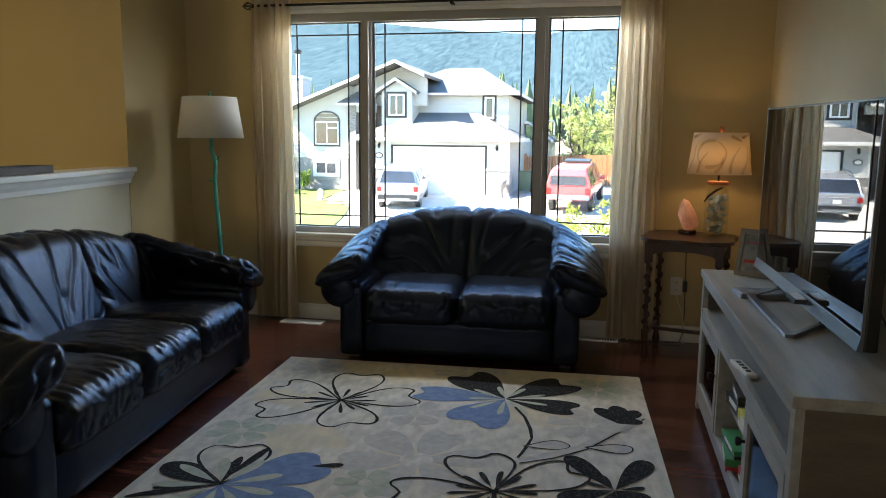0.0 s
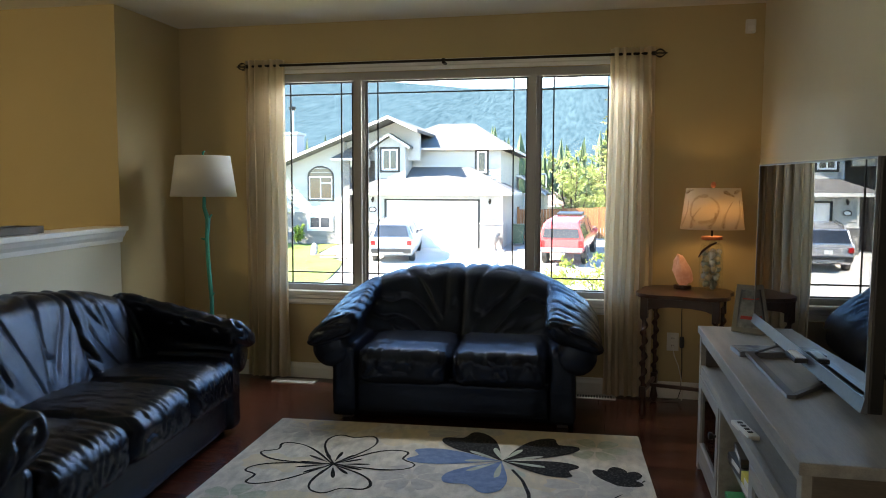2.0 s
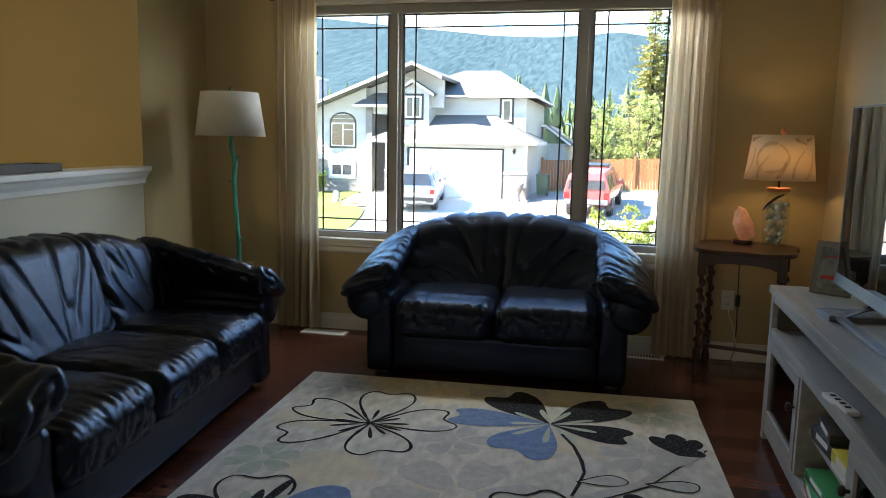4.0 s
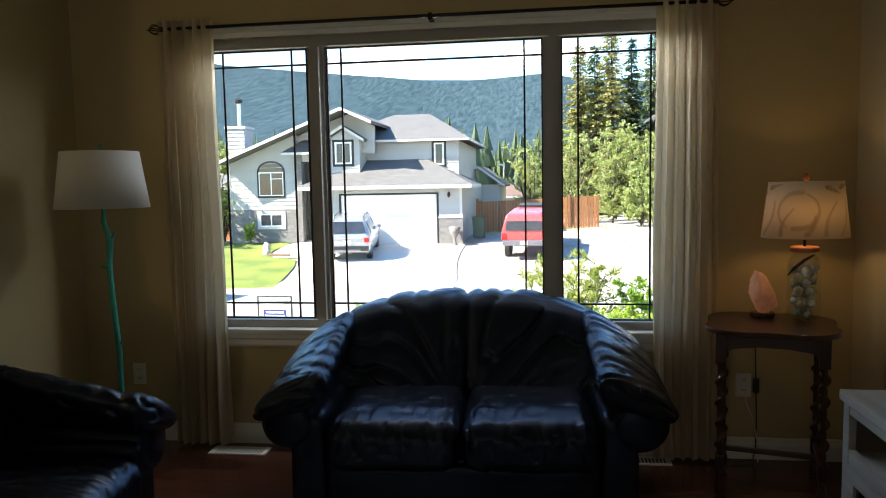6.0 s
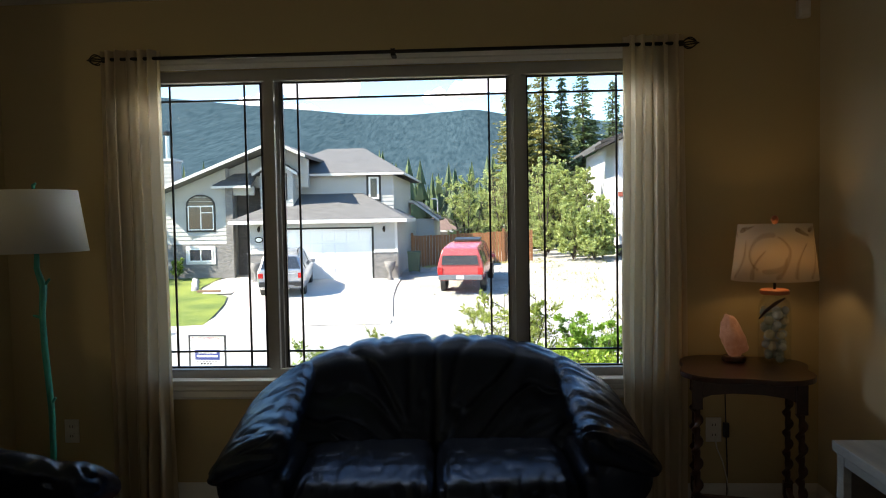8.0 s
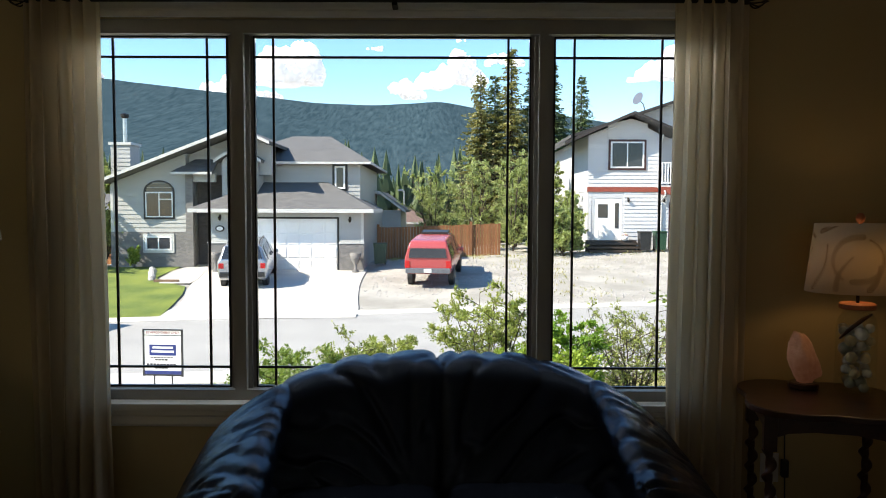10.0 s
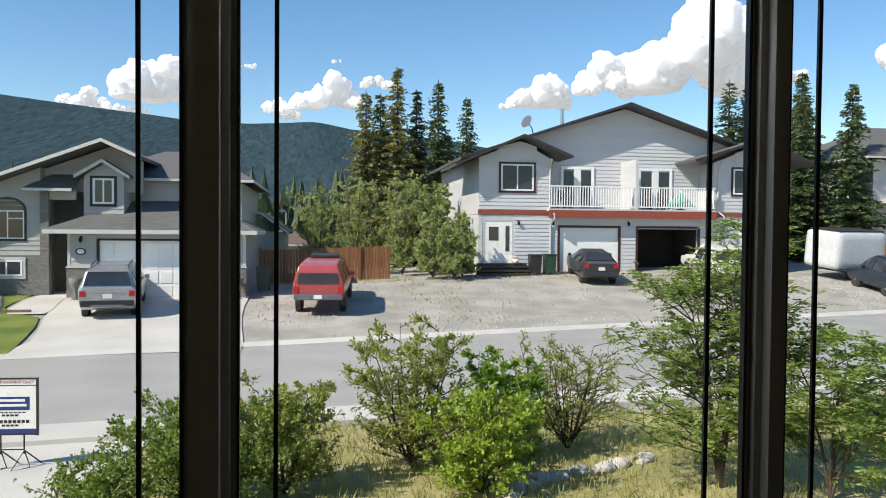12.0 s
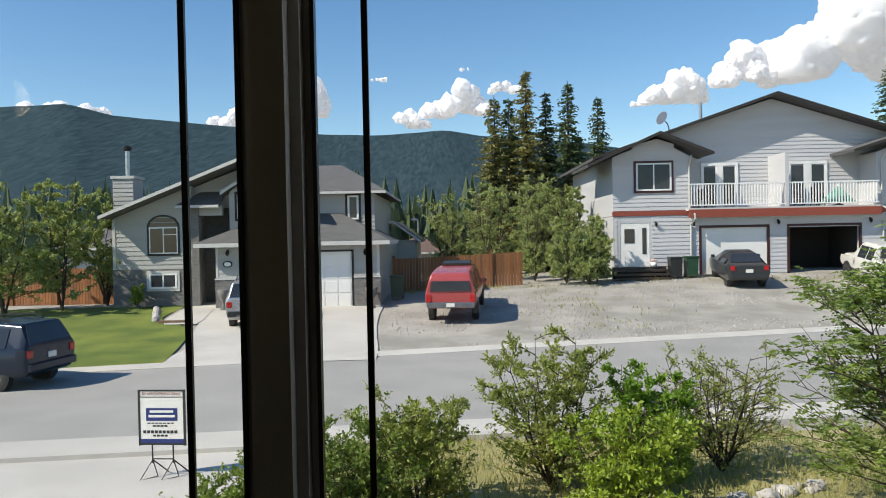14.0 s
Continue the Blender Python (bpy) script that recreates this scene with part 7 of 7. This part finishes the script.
me = bpy.data.meshes.new("far_woods")
me.from_pydata(V, [], F)
me.materials.append(M["needle"])
tagged(new("far_woods", me), "dense dark spruce woods in the valley", "woods", kind="stuff")

# ---- mountain ridge ----
RIDGE = ((-4000, 330), (-2400, 420), (-1520, 463), (-1290, 467), (-1137, 424), (-715, 378), (-447, 345), (-240, 340), (-16, 352), (97, 332), (444, 302), (562, 282), (1100, 240), (2200, 210), (4000, 190))


def ridge(x):
    for (a, p), (b, q) in zip(RIDGE, RIDGE[1:]):
        if a <= x <= b:
            return p + (q - p) * (x - a) / (b - a)
    return 190


bm = bmesh.new()
g = []
for i in range(241):
    u = -1 + 2 * i / 240
    g.append([])
    for j in range(61):
        v = j / 60
        y = 330 + 2170 * v
        x = u * (700 + 3300 * v)
        top = ridge(x * 2500 / y)
        z = -14 + (top + 14) * (0.55 * v ** 1.5 + 0.45 * v ** 3)
        z += (9 * noise.noise(Vector((x * 0.003, y * 0.0012, 1))) + 4 * noise.noise(Vector((x * 0.014, y * 0.004, 3)))) * min(1, v * 5) * (1 if j < 60 else 0.5)
        g[-1].append(bm.verts.new((x, y, z)))
for i in range(240):
    for j in range(60):
        bm.faces.new((g[i][j], g[i + 1][j], g[i + 1][j + 1], g[i][j + 1]))
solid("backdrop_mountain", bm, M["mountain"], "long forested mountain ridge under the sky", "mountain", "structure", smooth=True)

# ---- clouds ----
for i, (x, z, w_, h_) in enumerate(((1875, 950, 400, 290), (1090, 692, 166, 95), (1411, 780, 157, 120), (2348, 872, 186, 92), (3263, 1000, 293, 178), (-787, 705, 170, 145), (-1063, 590, 110, 62), (27, 640, 172, 90), (280, 717, 95, 48), (-192, 562, 95, 55), (-940, 550, 160, 37), (-1900, 640, 260, 90), (60, 800, 40, 14), (-330, 760, 50, 18), (900, 620, 60, 22))):
    rnd = random.Random(100 + i)
    bm = bmesh.new()
    for k in range(26 if w_ > 150 else 14 if w_ > 70 else 6):
        u = rnd.uniform(-1, 1)
        cap_h = (1 - u * u) ** 0.6 * (0.65 + 0.35 * math.sin(3 * u + i))
        zz = -0.85 + rnd.random() ** 0.7 * 1.8 * cap_h
        r = h_ * rnd.uniform(0.30, 0.55) * (1.15 - 0.4 * abs(u))
        c = Vector((x + u * w_ * 0.88, 3600 + rnd.uniform(-0.3, 0.3) * w_, z + zz * h_ * 0.75))
        n0 = len(bm.verts)
        bmesh.ops.create_icosphere(bm, subdivisions=4, radius=r, matrix=Matrix.Translation(c))
        bm.verts.ensure_lookup_table()
        for v in bm.verts[n0:]:
            d = (v.co - c) / r
            s = 1 + 0.30 * noise.noise(v.co * (1.8 / r)) + 0.16 * noise.noise(v.co * (5.5 / r)) + 0.08 * noise.noise(v.co * (13 / r))
            v.co = c + d * r * s
            base = z - h_ * 0.80
            if v.co.z < base:
                v.co.z = base + (v.co.z - base) * 0.25
    solid("backdrop_cloud", bm, M["cloud"], "white cumulus cloud over the mountain", "cloud", "structure", smooth=True)

# ---- rocks and grass in the yard ----
rnd = random.Random(77)
wallrocks = thing("rock_border", "low border of pale rocks in the grass", "rocks", pose(0, 0, 0))
for k in range(34):
    t = k / 33
    x, y = 1.75 + 2.4 * t + rnd.uniform(-0.1, 0.1), 7.2 + 1.3 * t ** 0.7 + rnd.uniform(-0.1, 0.1)
    r = rnd.uniform(0.05, 0.13)
    bm = bmesh.new()
    bmesh.ops.create_icosphere(bm, subdivisions=2, radius=r)
    for v in bm.verts:
        v.co = v.co * (1 + 0.35 * noise.noise(v.co / r * 1.3 + Vector((k, 3, 1))))
        v.co.z *= 0.7
    o = part("rock", bm, M["rock"], wallrocks)
    o.location = (x, y, gz(x, y) + r * 0.35)
rg = np.random.default_rng(3)
n = 26000
x = rg.uniform(-3.6, 12, n)
y = rg.uniform(4.5, 12.0, n)
keep = np.array([noise.noise(Vector((a * 0.6, b * 0.6, 4))) + 0.25 * rg.random() > -0.12 for a, b in zip(x, y)]) & (x > -4.4 + 0.13 * y)
x, y = x[keep], y[keep]
P = np.stack([x, y, np.array([gz(a, b) for a, b in zip(x, y)])], 1)
Dv = rg.normal(size=P.shape) * 0.35 + np.array([0, 0, 1.0])
tagged(new("yard_grass", leaf_mesh("yard_grass", P, Dv, rg.uniform(0.06, 0.24, len(P)), rg.uniform(0.004, 0.010, len(P)), M["grass_blade"], 3)), "patchy dry grass in the front yard", "grass", kind="stuff")

# weeds and stones on the gravel lots
n = 3600
x = np.concatenate([rg.normal(5.0, 1.5, n // 3), rg.uniform(-3, 4, n // 3), rg.uniform(7, 24, n // 3)])
y = np.concatenate([rg.uniform(24.5, 34, n // 3), rg.normal(34.6, 0.8, n // 3), rg.uniform(33.5, 35.9, n // 3)])
keep = np.array([noise.noise(Vector((a * 0.9, b * 0.9, 8))) > 0.02 for a, b in zip(x, y)])
x, y = x[keep], y[keep]
P = np.stack([x, y, np.array([gz(a, b) - 0.02 for a, b in zip(x, y)])], 1)
Dv = rg.normal(size=P.shape) * 0.5 + np.array([0, 0, 1.0])
tagged(new("lot_weeds", leaf_mesh("lot_weeds", P, Dv, rg.uniform(0.05, 0.18, len(P)), rg.uniform(0.010, 0.022, len(P)), M["grass_blade"], 5)), "dry weeds scattered over the gravel lots", "weeds", kind="stuff")
V, F = [], []
for i in range(9000):
    x, y = rg.uniform(-3, 26), rg.uniform(22.5, 35.5)
    if y < y_far(x) + 0.7 or noise.noise(Vector((x * 0.35, y * 0.35, 2))) < -0.1:
        continue
    s, z = rg.uniform(0.02, 0.075), gz(x, y) - 0.02
    b = len(V)
    a0 = rg.uniform(0, 6.28)
    V += [(x + s * math.cos(a0 + k * 1.571), y + s * math.sin(a0 + k * 1.571), z - 0.01) for k in range(4)] + [(x + 0.3 * s, y, z + s * 0.8)]
    F += [(b + k, b + (k + 1) % 4, b + 4) for k in range(4)]
me = bpy.data.meshes.new("lot_stones")
me.from_pydata(V, [], F)
me.materials.append(M["rock"])
tagged(new("lot_stones", me), "loose grey stones on the gravel lots", "stones", kind="stuff")

# ---- floor boards, run across the room ----
floor = solid("floor", boxes((LX, RX, -8, 0, -0.12, -0.014)), M["darkwood"], "dark cherry hardwood floor", "floor", "structure")
rnd = random.Random(11)
bw = 0.127
shared = {}
for r in range(63):
    y = -r * bw
    x = LX - rnd.uniform(0, 1.0)
    while x < RX:
        ln = rnd.choice((0.8, 1.0, 1.2))
        a, b = max(x, LX), min(x + ln, RX)
        x += ln
        if b - a < 0.05:
            continue
        key = round(b - a, 3)
        if key not in shared:
            bm = bmesh.new()
            e, h = 0.0012, (b - a) / 2
            lo = [(-h, -bw), (h, -bw), (h, 0), (-h, 0)]
            low = [bm.verts.new((px, py, -0.014)) for px, py in lo]
            mid = [bm.verts.new((px, py, -0.002)) for px, py in lo]
            top = [bm.verts.new((px - math.copysign(e, px), py + (e if py < -0.01 else -e), 0)) for px, py in lo]
            bm.faces.new(top)
            for i in range(4):
                j = (i + 1) % 4
                bm.faces.new((low[i], low[j], mid[j], mid[i]))
                bm.faces.new((mid[i], mid[j], top[j], top[i]))
            shared[key] = finish(bm, "plank", M["plank"])
        ob = new("plank", shared[key])
        ob.parent = floor
        ob.location = ((a + b) / 2, y, 0)
